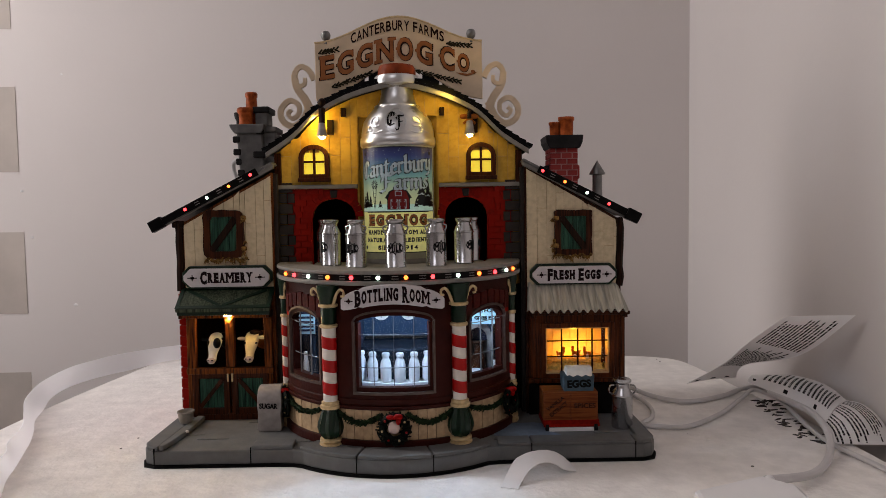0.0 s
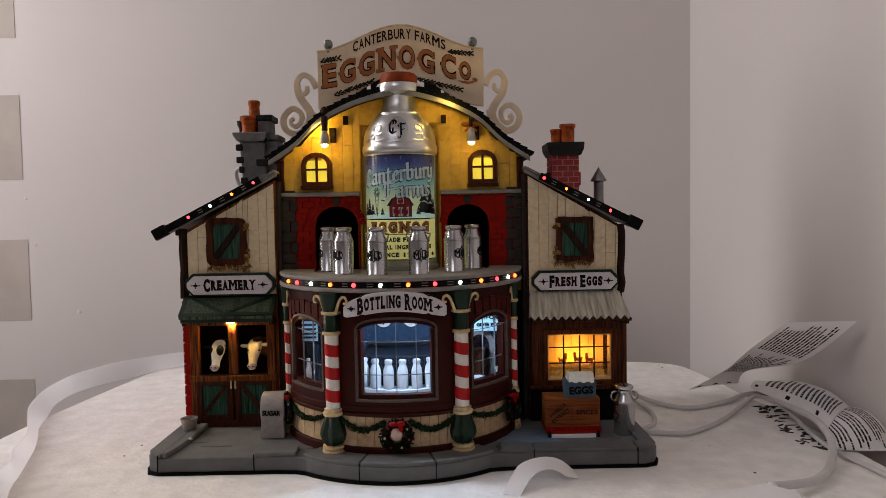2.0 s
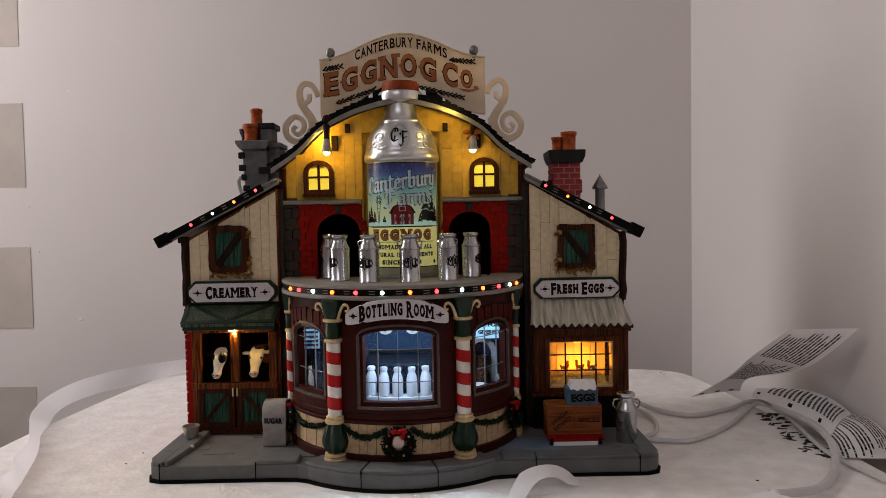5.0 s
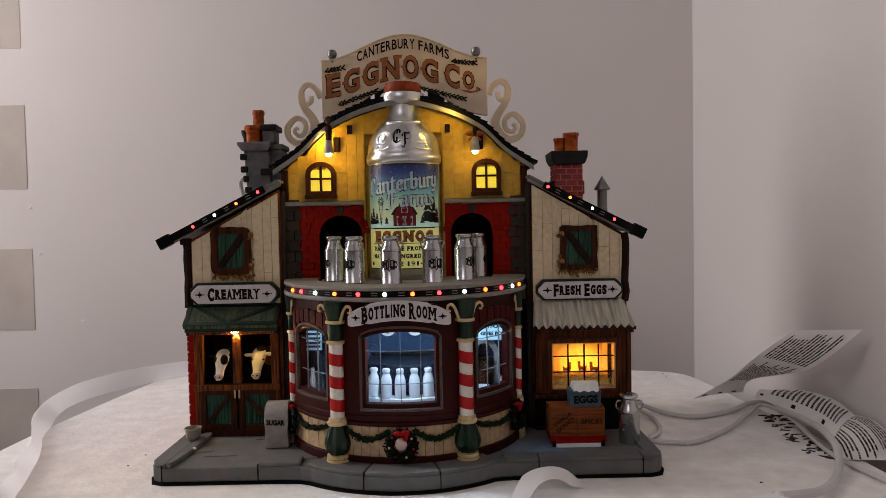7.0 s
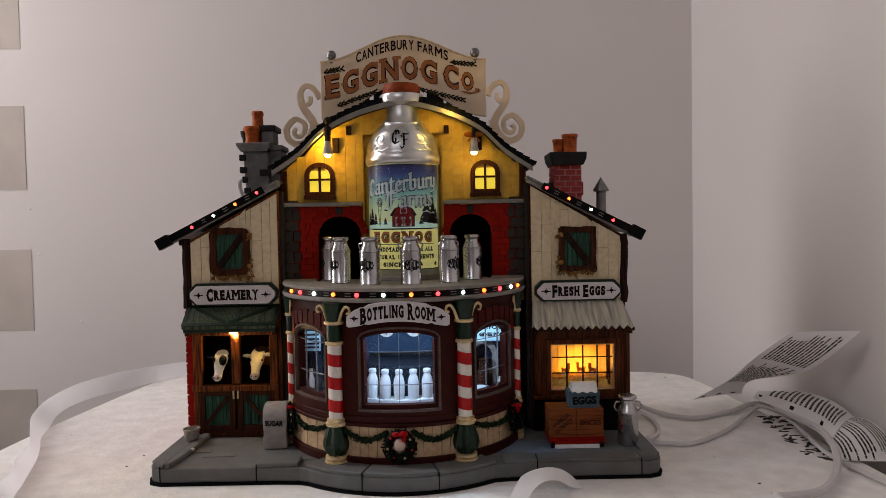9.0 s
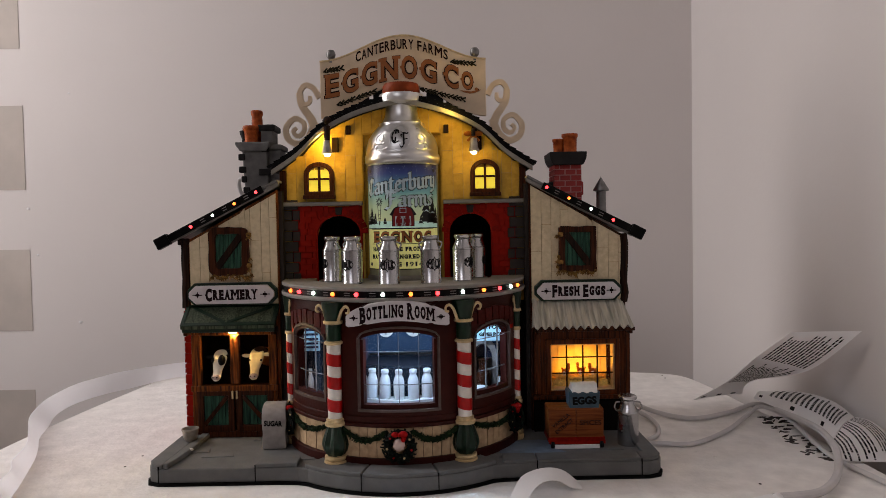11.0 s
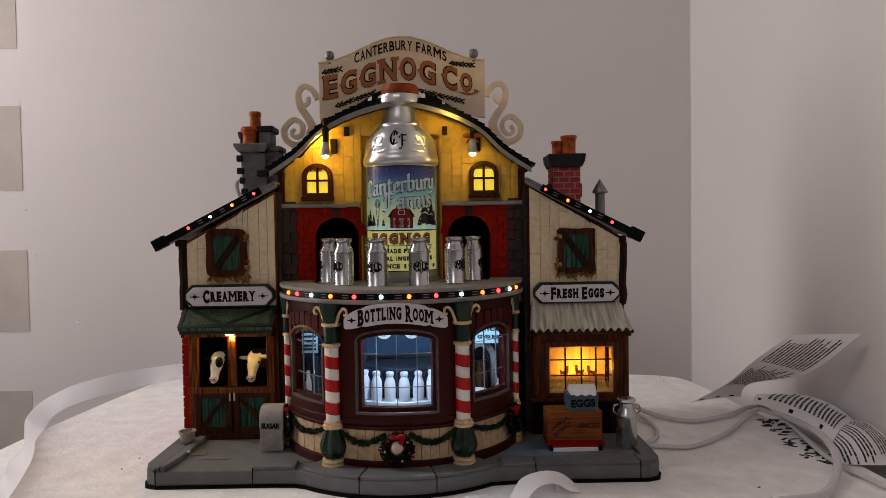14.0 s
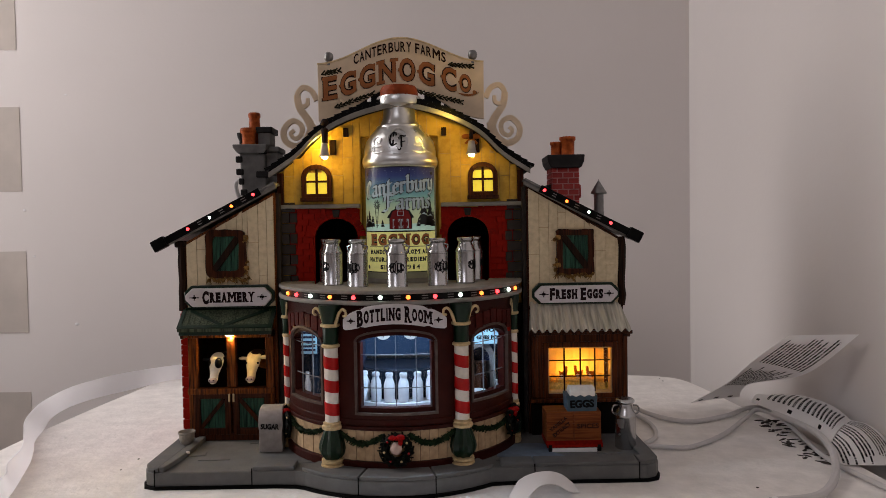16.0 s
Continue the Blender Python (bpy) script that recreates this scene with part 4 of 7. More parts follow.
part("chimney_pot", lathe(B(), [(4.8, 0), (4.3, 8), (4.0, 18), (3.8, 21), (4.4, 22), (4.5, 24.2), (4.0, 25.2), (2.8, 25.2), (2.6, 12)], -113.6, 55, 211, 20), M_POT, ch, "tall terracotta chimney pot", smooth=True)
part("chimney_pot", lathe(B(), [(2.4, 0), (2.4, 4), (3.6, 7), (4.0, 10), (2.8, 10)], -122, 52, 211, 14), M_DKGREY, ch, "dark small pot", smooth=True)
part("chimney_stack", box(B(), -109, -100, 46, 62, 211, 221), M_GREY, ch, bevel=1.0)
part("chimney_cap", box(B(), -110.5, -98, 44, 64, 220, 224.5), M_DKGREY, ch, bevel=1.0)

cr = part("brick_chimney", box(B(), 106.2, 125.8, 40.2, 61.8, 150, 196), M_MORTAR2, house, "red brick chimney with dark cap and clay pots")
part("chimney_cap", plate(B(), [(105, 193), (127, 193), (129, 197.5), (129.6, 202.5), (102.2, 202.5), (102.8, 197.5)], [], 37, 65), M_DKGREY, cr, bevel=0.8)
cbm = part("brick", box(B(), -0.5, 0.5, -0.5, 0.5, -0.5, 0.5), M_BRICK2, cr)
cbrick = cbm.data
cbm.matrix_basis = pose(0.11, 0.0415, 0.155) @ Matrix.Diagonal((7, 3, 3.2, 1))
z, k = 157.0, 0
while z < 192:
    x = 106.0 if k % 2 else 102.0
    while x < 125.5:
        a, b = max(x, 106), min(x + 7.6, 126)
        if b - a > 1:
            piece("brick", cbrick, cr, (a + b) / 2, 41, z + 1.7, s=(b - a - 0.6, 2.2 + random.random() * 0.5, 3.4))
        x += 8.0
    y = 40.0 if k % 2 else 36.0
    while y < 61:
        a, b = max(y, 40), min(y + 7.6, 62)
        if b - a > 1:
            piece("brick", cbrick, cr, 106.4, (a + b) / 2, z + 1.7, s=(1.6, b - a - 0.6, 3.4))
        y += 8.0
    z += 4.15
    k += 1
part("chimney_pot", lathe(B(), [(5.4, 0), (5.0, 2), (5.2, 11), (6.0, 12), (6.0, 14), (3.8, 14), (3.6, 6)], 118.6, 46, 202, 16), M_POT, cr, "terracotta chimney pot", smooth=True)
part("chimney_pot", lathe(B(), [(4.0, 0), (3.6, 2), (3.8, 8), (4.4, 9), (4.4, 10.6), (2.8, 10.6)], 110.4, 48, 202, 16), M_POT, cr, "terracotta chimney pot", smooth=True)
part("stone", box(B(), 102.6, 106.4, 44, 60, 178, 181), M_DKGREY, cr, bevel=0.6)
part("stone", box(B(), 103.4, 106.2, 46, 60, 168, 178), M_MORTAR2, cr, bevel=0.6)
part("stone", box(B(), 125.4, 127.6, 42, 58, 171, 181), M_BRICK2, cr, "dark worn brick stub", bevel=0.8)
part("vent_pipe", lathe(B(), [(3.8, 0), (3.6, 4), (3.6, 15.5), (5.8, 16), (5.8, 17), (0.3, 26), (0, 27)], 141.3, 46, 158, 16), M_DULL, house, "silver vent pipe with a conical cowl", smooth=True)

# ---- rooftop sign ----
SB = thing("roof_sign", "tan arched signboard with bronze lettering, scrolls and holly", "sign")
def sign_top(x):
    u = (x + 2.5) / 59
    return 269 + 17.5 * (0.5 + 0.5 * math.cos(math.pi * min(1, abs(u)))) - 0.0
def sign_bot(x):
    u = (x + 2.5) / 59
    return 228 + 24.0 * (0.5 + 0.5 * math.cos(math.pi * min(1, abs(u))))
n = 24
xs = [-61.5 + 118 * i / n for i in range(n + 1)]
board = part("board", plate(B(), [(x, sign_bot(x)) for x in xs] + [(x, sign_top(x)) for x in reversed(xs)], [], 30, 32.4), M_TAN, SB, bevel=0.5)
part("border", plate(B(), [(x, sign_top(x) - 1.2) for x in xs] + [(x, sign_top(x)) for x in reversed(xs)], [], 29.5, 30.2), M_GOLD, SB)
for x in (-53.5, 48.8):
    part("finial", lathe(B(), [(1.4, -3), (1.4, -0.4), (2.4, 0.2), (3.1, 1.4), (3.4, 3.0), (3.1, 4.6), (2.2, 5.8), (0, 6.4)], x, 31, 270.5, 18), M_DULL, SB, "dull metal ball finial", smooth=True)


def scroll(side):
    c = TC + 0.5
    bm = B()
    def spiral(cx, cz, r0, turns, a0, w):
        pts = []
        m = 34
        for i in range(m + 1):
            t = i / m
            a = a0 + side * turns * 2 * math.pi * t
            r = r0 * (1 - 0.82 * t)
            pts.append((cx + r * math.cos(a), cz + r * math.sin(a)))
        return pts
    def ribbon(pts, w0, w1, y=0.0):
        m = len(pts) - 1
        L, R = [], []
        for i, (x, z) in enumerate(pts):
            x2, z2 = pts[min(i + 1, m)]
            x1, z1 = pts[max(i - 1, 0)]
            d = Vector((x2 - x1, z2 - z1)).normalized()
            w = (w0 + (w1 - w0) * i / m) / 2
            L.append((x - d.y * w, z + d.x * w))
            R.append((x + d.y * w, z - d.x * w))
        rows = [[bm.verts.new((p[0], y, p[1])) for p, y in ((a, 30.2 + y), (b, 30.2 + y), (b, 32.2 + y), (a, 32.2 + y))] for a, b in zip(L, R)]
        for u, w in zip(rows, rows[1:]):
            for k in range(4):
                bm.faces.new((u[k], u[(k + 1) % 4], w[(k + 1) % 4], w[k]))
        bm.faces.new(rows[0])
        bm.faces.new(rows[-1][::-1])
    # upper curl, stem and lower curl
    s = side
    ribbon([(c + s * x, z) for x, z in [(p.x, p.y) for p in smooth_path([(60, 243, 0), (64, 250, 0), (70, 252, 0), (74, 246, 0), (71.5, 239, 0), (67, 240, 0), (66.5, 244.5, 0)], 6)]], 4.2, 2.6)
    ribbon([(c + s * x, z) for x, z in [(p.x, p.y) for p in smooth_path([(74, 247, 0), (72.5, 238, 0), (66, 228, 0), (64, 220, 0), (66, 212, 0), (60, 205, 0)], 6)]], 4.4, 7.5, 0.35)
    ribbon([(c + s * x, z) for x, z in [(p.x, p.y) for p in smooth_path([(63, 226, 0), (68, 215, 0), (75, 210.5, 0), (82.5, 214, 0), (84, 222, 0), (78, 228.5, 0), (71.5, 225.5, 0), (71.5, 219, 0), (76, 216, 0), (79, 219.5, 0), (76.5, 222, 0)], 6)]], 5.2, 2.4, -0.3)
    part("scroll", bm, M_TAN, SB, "cream scrollwork bracket")


scroll(-1)
scroll(1)
def on_sign(dx, dz, lift, curve):
    def f(a, b, h):
        x = a + dx
        u = (x + 2.5) / 59
        arc = 17.5 * (0.5 + 0.5 * math.cos(math.pi * min(1, abs(u))))
        return (x, 29.6 + b, 253 + dz + h + arc * curve)
    return f
bm = slab_word("CANTERBURY FARMS", 7.0, 66, 0.12, (), False)
part("lettering", bend(bm, on_sign(-3.0, 11.8, 0, 0.85)), M_TOUT, SB, "dark brown lettering")
# large letters with taller capitals
for mat_, bold, off in ((M_TOUT, 1.05, 0.15), (M_BRONZE, 0.4, -0.1)):
    for txt, hh, w, dx, dz, caps in (("EGGNOG", 16.0, 80, -18.0, -0.2, ()), ("CO.", 12.4, 24.5, 38.6, 1.0, (0,))):
        b2 = slab_word(txt, hh + bold, w + bold * 2, bold, caps)
        f = on_sign(dx, -2.5 + dz, 0, 0.75)
        part("lettering", bend(b2, lambda a, b, h: (lambda p: (p[0], p[1] + off, p[2]))(f(a, b, h))), mat_, SB)
def holly(x0, z0, x1, z1, k=9):
    bm = B()
    rs = random.Random(int(abs(x0 * 7 + z0)))
    for i in range(k):
        t = i / (k - 1)
        x, z = x0 + (x1 - x0) * t, z0 + (z1 - z0) * t
        for sgn in (-1, 1):
            a = math.degrees(math.atan2(z1 - z0, x1 - x0)) + sgn * rs.uniform(15, 40)
            rbox(bm, x + rs.uniform(-0.5, 0.5), 29.6, z + sgn * 0.7, 3.8, 0.4, 1.0, pose(0, 0, 0, 0, -a, 0))
    part("holly_sprig", bm, M_LEAFD, SB, "painted olive holly sprig")


holly(-57, 261.5, -46, 263.5, 6)
holly(33, 266.5, 48, 265, 7)
holly(-48, 238, -22, 247, 11)
holly(5, 249, 40, 240, 14)
part("flourish", plate(B(), [(38, 246.4), (46, 245.4), (53, 246.6), (49, 244.6), (45, 243.9), (41, 244.8)], [], 29.3, 29.9), M_BRONZE, SB, "small bronze flourish")
legs = B()
for x, w in ((-32, 5), (-24, 9), (14, 12), (28, 4)):
    box(legs, x, x + w, 31, 34, 226, 249)
part("sign_post", legs, M_BLACK, SB)
# ---- the round bottling-room bay ----
bay = part("bay_footing", shell(B(), 60, BR + 2.0, -90, 90, 10.0, 15.5, 60), M_PANELB, house, "chocolate-brown curved footing", bevel=0.4)
band = part("plank_band", shell(B(), 70, BR - 0.6, -90, 90, 15.5, 34, 60), M_BROWN, house)
for i in range(45):
    d0 = -90 + i * 4
    part("plank", shell(B(), BR - 1, BR + 0.1 + 0.2 * (i % 2), d0 + 0.13, d0 + 3.87, 15.6, 33.6, 2), M_BAND, band)
part("sill_moulding", shell(B(), 66, BR + 1.6, -90, 90, 33.6, 36.0, 60), M_PANELB, house, bevel=0.5)
part("sill_moulding", shell(B(), 66, BR + 0.6, -90, 90, 36.0, 40.0, 60), M_PANELB, house, bevel=0.5)


def bay_panel(dm, hw, z0, zs, zt):
    """Wall between dm - W and dm + W degrees with an arched opening of half angle hw, its frame, bars and pane."""
    W = 27.0 if dm == 0 else 20.0
    head = lambda d: arc_pt(d - dm, 0, hw, zs, zt) if abs(d - dm) < hw else zs
    w = part("bay_wall", shell(B(), 72, BR, dm - W, dm + W, 40, z0, 20), M_PANELB, house, "chocolate-brown panelled bay wall")
    part("upper_panel", shell(B(), 72, BR, dm - hw, dm + hw, lambda d: arc_pt(d - dm, 0, hw, zs, zt), 106.5, 24), M_PANELB, w)
    for a, b in ((dm - W, dm - hw), (dm + hw, dm + W)):
        part("side_panel", shell(B(), 72, BR, a, b, z0, 106.5, 6), M_PANELB, w)
    fr, dk = B(), B()
    e = 1.3 * 57.3 / BR
    crown = lambda g: (lambda d: arc_pt(d - dm, 0, hw, zs, zt) - g)
    shell(dk, 72.5, BR - 1.0, dm - hw, dm + hw, crown(3.6), crown(0.8), 24)
    for s_ in (-1, 1):
        shell(dk, 72.5, BR - 1.0, dm + s_ * (hw - 2.3), dm + s_ * hw, z0, zs - 1.4, 2)
    shell(dk, 72.5, BR - 1.0, dm - hw, dm + hw, z0 + 0.4, z0 + 4.0, 16)
    part("inner_frame", dk, M_PANELB, w, "dark inner window frame")
    shell(fr, BR - 1.4, BR + 1.0, dm - hw, dm + hw, crown(1.3), crown(0), 24)
    shell(fr, BR - 1.4, BR + 1.0, dm - hw, dm - hw + e, z0, zs - 0.8, 2)
    shell(fr, BR - 1.4, BR + 1.0, dm + hw - e, dm + hw, z0, zs - 0.8, 2)
    shell(fr, BR - 1.4, BR + 1.2, dm - hw, dm + hw, z0, z0 + 1.4, 16)
    f = part("window_frame", fr, M_FRAMEW, w, "mauve-brown window frame")
    bars = B()
    ks = (-0.5, 0.0, 0.5) if dm == 0 else (-0.33, 0.33)
    for k in ks:
        d = dm + k * hw
        shell(bars, 75.2, 76.0, d - 0.15, d + 0.15, z0 + 2, arc_pt(k * hw, 0, hw, zs, zt) - 1.5, 1)
    for z in (z0 + 15.5, z0 + 35):
        shell(bars, 75.2, 75.9, dm - hw + e, dm + hw - e, z - 0.18, z + 0.18, 16)
    part("glazing_bar", bars, M_LEADING, w, "thin grey glazing bars")
    g = part("pane", shell(B(), 74.4, 74.9, dm - hw + e / 2, dm + hw - e / 2, z0 + 1, lambda d: arc_pt(d - dm, 0, hw, zs, zt) - 1, 20), M_GLASS, w, "clear pane")
    g.visible_shadow = False
    return w


bay_panel(0, 18.0, 42.5, 86, 92.6)
bay_panel(-48, 13.5, 46, 83, 92)
bay_panel(48, 13.5, 46, 83, 92)
for s in (-1, 1):
    part("bay_wall", shell(B(), 72, BR, s * 68, s * 90, 40, 106.5, 8), M_PANELB, house)
    v = part("window_arch", shell(B(), BR - 1, BR + 0.2, s * 62, s * 66, 84, 88, 2), M_MORTAR, house)
    for i in range(7):
        d = s * (48 + (i - 3) * 4.6)
        top = 101 - abs(i - 3) * 0.9
        part("arch_brick", shell(B(), BR - 0.6, BR + 1.4, d - 1.9, d + 1.9, arc_pt((i - 3) * 4.2, 0, 13.6, 83, 92) + 0.6, top, 2), M_BRICKD, v)
# frieze, cornice and the balcony above
part("frieze", shell(B(), 70, BR + 0.4, -90, 90, 106.0, 107.2, 60), M_PANELB, house)
part("cornice", shell(B(), 66, BR + 4.6, -91, 91, 107.0, 109.6, 72), M_TRIM, house, "grey curved cornice", bevel=0.7)
part("cornice_band", shell(B(), 66, BR + 2.6, -91, 91, 109.6, 113.4, 72), M_DKGREY, house)
part("balcony_rim", shell(B(), 60, BR + 4.4, -91, 91, 113.4, 115.6, 72), M_TRIM, house, "grey curved balcony rim", bevel=0.7)
flo = [on_bay(d, 61, 0)[:2] for d in range(-90, 91, 6)]
part("balcony_floor", slab(B(), [on_bay(d, 62, 0)[:2] for d in range(-90, 91, 6)], 111.6, 113.0), M_STONE, house)
part("turntable_bed", slab(B(), [(-80, 12), (-80, 80), (74, 80), (74, 12)], 111.6, 113.0), M_BLACK, house)

strip = thing("light_strip", "black light strip with coloured lamps round the balcony cornice", "light strip", group="light strips")
part("strip", shell(B(), BR + 2.5, BR + 3.4, -88, 88, 109.8, 113.3, 72), M_STRIP, strip)
cols = {0: E_AMB, 1: E_RED, 2: E_WHT}
order = [E_AMB, E_RED, E_WHT, E_AMB, E_RED, E_WHT, E_AMB, E_RED, E_WHT, E_AMB, E_RED, E_WHT, E_AMB]
lamp_deg = [-57.0, -48.5, -38.5, -27.75, -16.75, -5.5, 5.75, 16.75, 28.0, 38.75, 48.75, 58.0, 65.75]
lamp_mesh = {}
for d, m in zip(lamp_deg, order):
    x, y, z = on_bay(d, BR + 3.8, 111.5)
    part("lamp", ball(B(), x, y, z, 1.3, 1.3, 1.3, 10, 6), m, strip, smooth=True)
    pads = B()
    for k in (-0.75, 0.75):
        shell(pads, BR + 3.4, BR + 3.5, d + 5.5, d + 8.2, 111.5 + k - 0.22, 111.5 + k + 0.22, 2)
    part("solder_pad", pads, M_SOLDER, strip)

# candy-striped posts on green urns
def stripe_post(d, big):
    k = 1.0 if big else 0.62
    px, py, _ = on_bay(d, BR + (2.5 if big else 0.5), 0)
    p = part("post", lathe(B(), [(4.2 * k, 36), (4.2 * k, 84)], px, py, 0, 20), M_WHITE, house, "red and white striped post on a green urn", smooth=True)
    z = 42.4
    while z < 80:
        bm = B()
        m, seg = 6.0, 20
        lo = [bm.verts.new((px + 4.45 * k * math.sin(6.2832 * i / seg), py - 4.45 * k * math.cos(6.2832 * i / seg), z + 0.9 * math.sin(6.2832 * i / seg + 3.3))) for i in range(seg)]
        hi = [bm.verts.new((v.co.x, v.co.y, v.co.z + 7.0)) for v in lo]
        for i in range(seg):
            j = (i + 1) % seg
            bm.faces.new((lo[i], lo[j], hi[j], hi[i]))
        bm.faces.new(lo[::-1])
        bm.faces.new(hi)
        part("red_stripe", bm, M_RED, p, smooth=True)
        z += 13.5
    part("collar", lathe(B(), [(4.4 * k, 81.6), (5.3 * k, 82.0), (5.5 * k, 83.2), (4.4 * k, 84)], px, py, 0, 18), M_GOLD, p, "gold collar", smooth=True)
    part("capital", lathe(B(), [(4.4 * k, 83.6), (4.6 * k, 94), (4.2 * k, 94.6), (4.8 * k, 96), (6.4 * k, 104), (6.8 * k, 106.8), (4 * k, 106.9)], px, py, 0, 18), M_DGREEN, p, "dark green capital", smooth=True)
    part("collar", lathe(B(), [(4.4 * k, 93.6), (5.8 * k, 94.2), (5.8 * k, 95.6), (4.4 * k, 96)], px, py, 0, 18), M_GOLD, p, smooth=True)
    for s in (-1, 1):
        cu = B()
        dx = s * k
        a = radians(d)
        cx, sx = math.cos(a), math.sin(a)
        pts = [(4.2, 95.5), (5.4, 99), (7, 102.5), (9.4, 104.6), (11.6, 103.6), (11.6, 101.2), (9.8, 100.8)]
        tube(cu, smooth_path([(px + u * dx * cx, py + u * dx * sx - 2.5, z) for u, z in pts], 4), 1.0 * k, 7, 0.7)
        part("scroll", cu, M_GOLD, p, "cream scroll bracket", smooth=True)
    part("collar", lathe(B(), [(4.4 * k, 33.5), (6.0 * k, 33.8), (6.2 * k, 35.5), (5.2 * k, 36.2), (5.4 * k, 37.5), (4.2 * k, 38.2)], px, py, 0, 18), M_GOLD, p, smooth=True)
    urn = B()
    seg = 32
    rows = []
    for r, z in ((4.2, 34), (5.6, 30), (7.2, 25), (7.6, 22), (6.6, 18.5), (4.6, 16.0)):
        rows.append([urn.verts.new((px + k * r * (1 + 0.09 * math.cos(8 * 6.2832 * i / seg)) * math.sin(6.2832 * i / seg), py - k * r * (1 + 0.09 * math.cos(8 * 6.2832 * i / seg)) * math.cos(6.2832 * i / seg), z)) for i in range(seg)])
    for u, w in zip(rows, rows[1:]):
        for i in range(seg):
            urn.faces.new((u[i], u[(i + 1) % seg], w[(i + 1) % seg], w[i]))
    urn.faces.new(rows[0])
    urn.faces.new(rows[-1])
    part("urn", urn, M_DGREEN, p, "glossy dark green fluted urn", smooth=True)
    part("foot_ring", lathe(B(), [(5.0 * k, 16.2), (6.6 * k, 15.8), (6.8 * k, 14.4), (5.8 * k, 13.6), (7.0 * k, 13), (7.2 * k, 11.2), (6.4 * k, 10)], px, py, 0, 20), M_GOLD, p, "gold turned foot", smooth=True)


stripe_post(-28.5, True)
stripe_post(28.5, True)
stripe_post(-70, False)
stripe_post(70, False)

# garlands and wreaths
def garland(d0, d1, sag):
    bm = B()
    rs = random.Random(int(d0 * 3 + 500))
    n = 26
    tube(bm, [on_bay(d0 + (d1 - d0) * i / n, BR + 1.2, 31.5 - sag * math.sin(math.pi * i / n)) for i in range(n + 1)], 1.2, 6)
    for i in range(150):
        t = rs.random()
        x, y, z = on_bay(d0 + (d1 - d0) * t, BR + 1.6, 31.5 - sag * math.sin(math.pi * t))
        rbox(bm, x + rs.uniform(-1, 1), y + rs.uniform(-1, 0.4), z + rs.uniform(-1.3, 1.3), 2.4, 0.5, 0.6, pose(0, 0, 0, rs.uniform(-40, 40), rs.uniform(-70, 70), rs.uniform(-30, 30)))
    part("garland", bm, M_FIR, house, "green fir garland swag")


garland(-25, -5, 5.5)
garland(5, 25, 5.5)
garland(-62, -34, 4)
garland(34, 62, 4)


def wreath(d, z0, r):
    cx, cy, _ = on_bay(d, BR + 3.2, 0)
    a = radians(d)
    bm = B()
    rs = random.Random(int(d) + 77)
    ring = [(r * math.cos(6.2832 * i / 20), r * math.sin(6.2832 * i / 20)) for i in range(21)]
    tube(bm, [(cx + u * math.cos(a), cy + u * math.sin(a), z0 + v) for u, v in ring], 2.2, 7)
    for i in range(190):
        t = rs.uniform(0, 6.2832)
        q = r + rs.uniform(-2.2, 2.6)
        u, v = q * math.cos(t), q * math.sin(t)
        rbox(bm, cx + u * math.cos(a) + rs.uniform(-0.8, 0.8), cy + u * math.sin(a) + rs.uniform(-2.4, 0.2), z0 + v, 3.2, 0.6, 0.8, pose(0, 0, 0, rs.uniform(-50, 50), -math.degrees(t) + rs.uniform(20, 160), rs.uniform(-40, 40) + d))
    w = part("wreath", bm, M_WREATH, house, "dark fir wreath with a red bow")
    for u, v, p, q in ((-2.2, 0.2, 2.4, 1.5), (2.4, 0.3, 2.7, 1.9), (0, -0.2, 1.2, 1.2), (2.4, -2.2, 1.5, 2.2)):
        part("bow_loop", ball(B(), cx + u * math.cos(a), cy - 3.4, z0 + r + v, p, 1.5, q), M_BOW, w, "dark red bow loop", smooth=True)
    for k in range(7):
        t = k * 0.9 + 2.4
        part("berry", ball(B(), cx + r * math.cos(t) * math.cos(a), cy - 2.6 + r * math.cos(t) * math.sin(a), z0 + r * math.sin(t), 0.75, u=7, v=5), M_GOLD if k % 2 else M_RED, w, smooth=True)
    if d == 0:
        part("bell", ball(B(), cx - 0.2, cy - 2.0, z0 + 1.0, 3.6, 2.6, 3.8), M_NOSE, w, "pinkish bell inside the wreath", smooth=True)


wreath(0, 24, 7.2)
wreath(-66, 28, 7.0)
wreath(62, 28, 7.0)

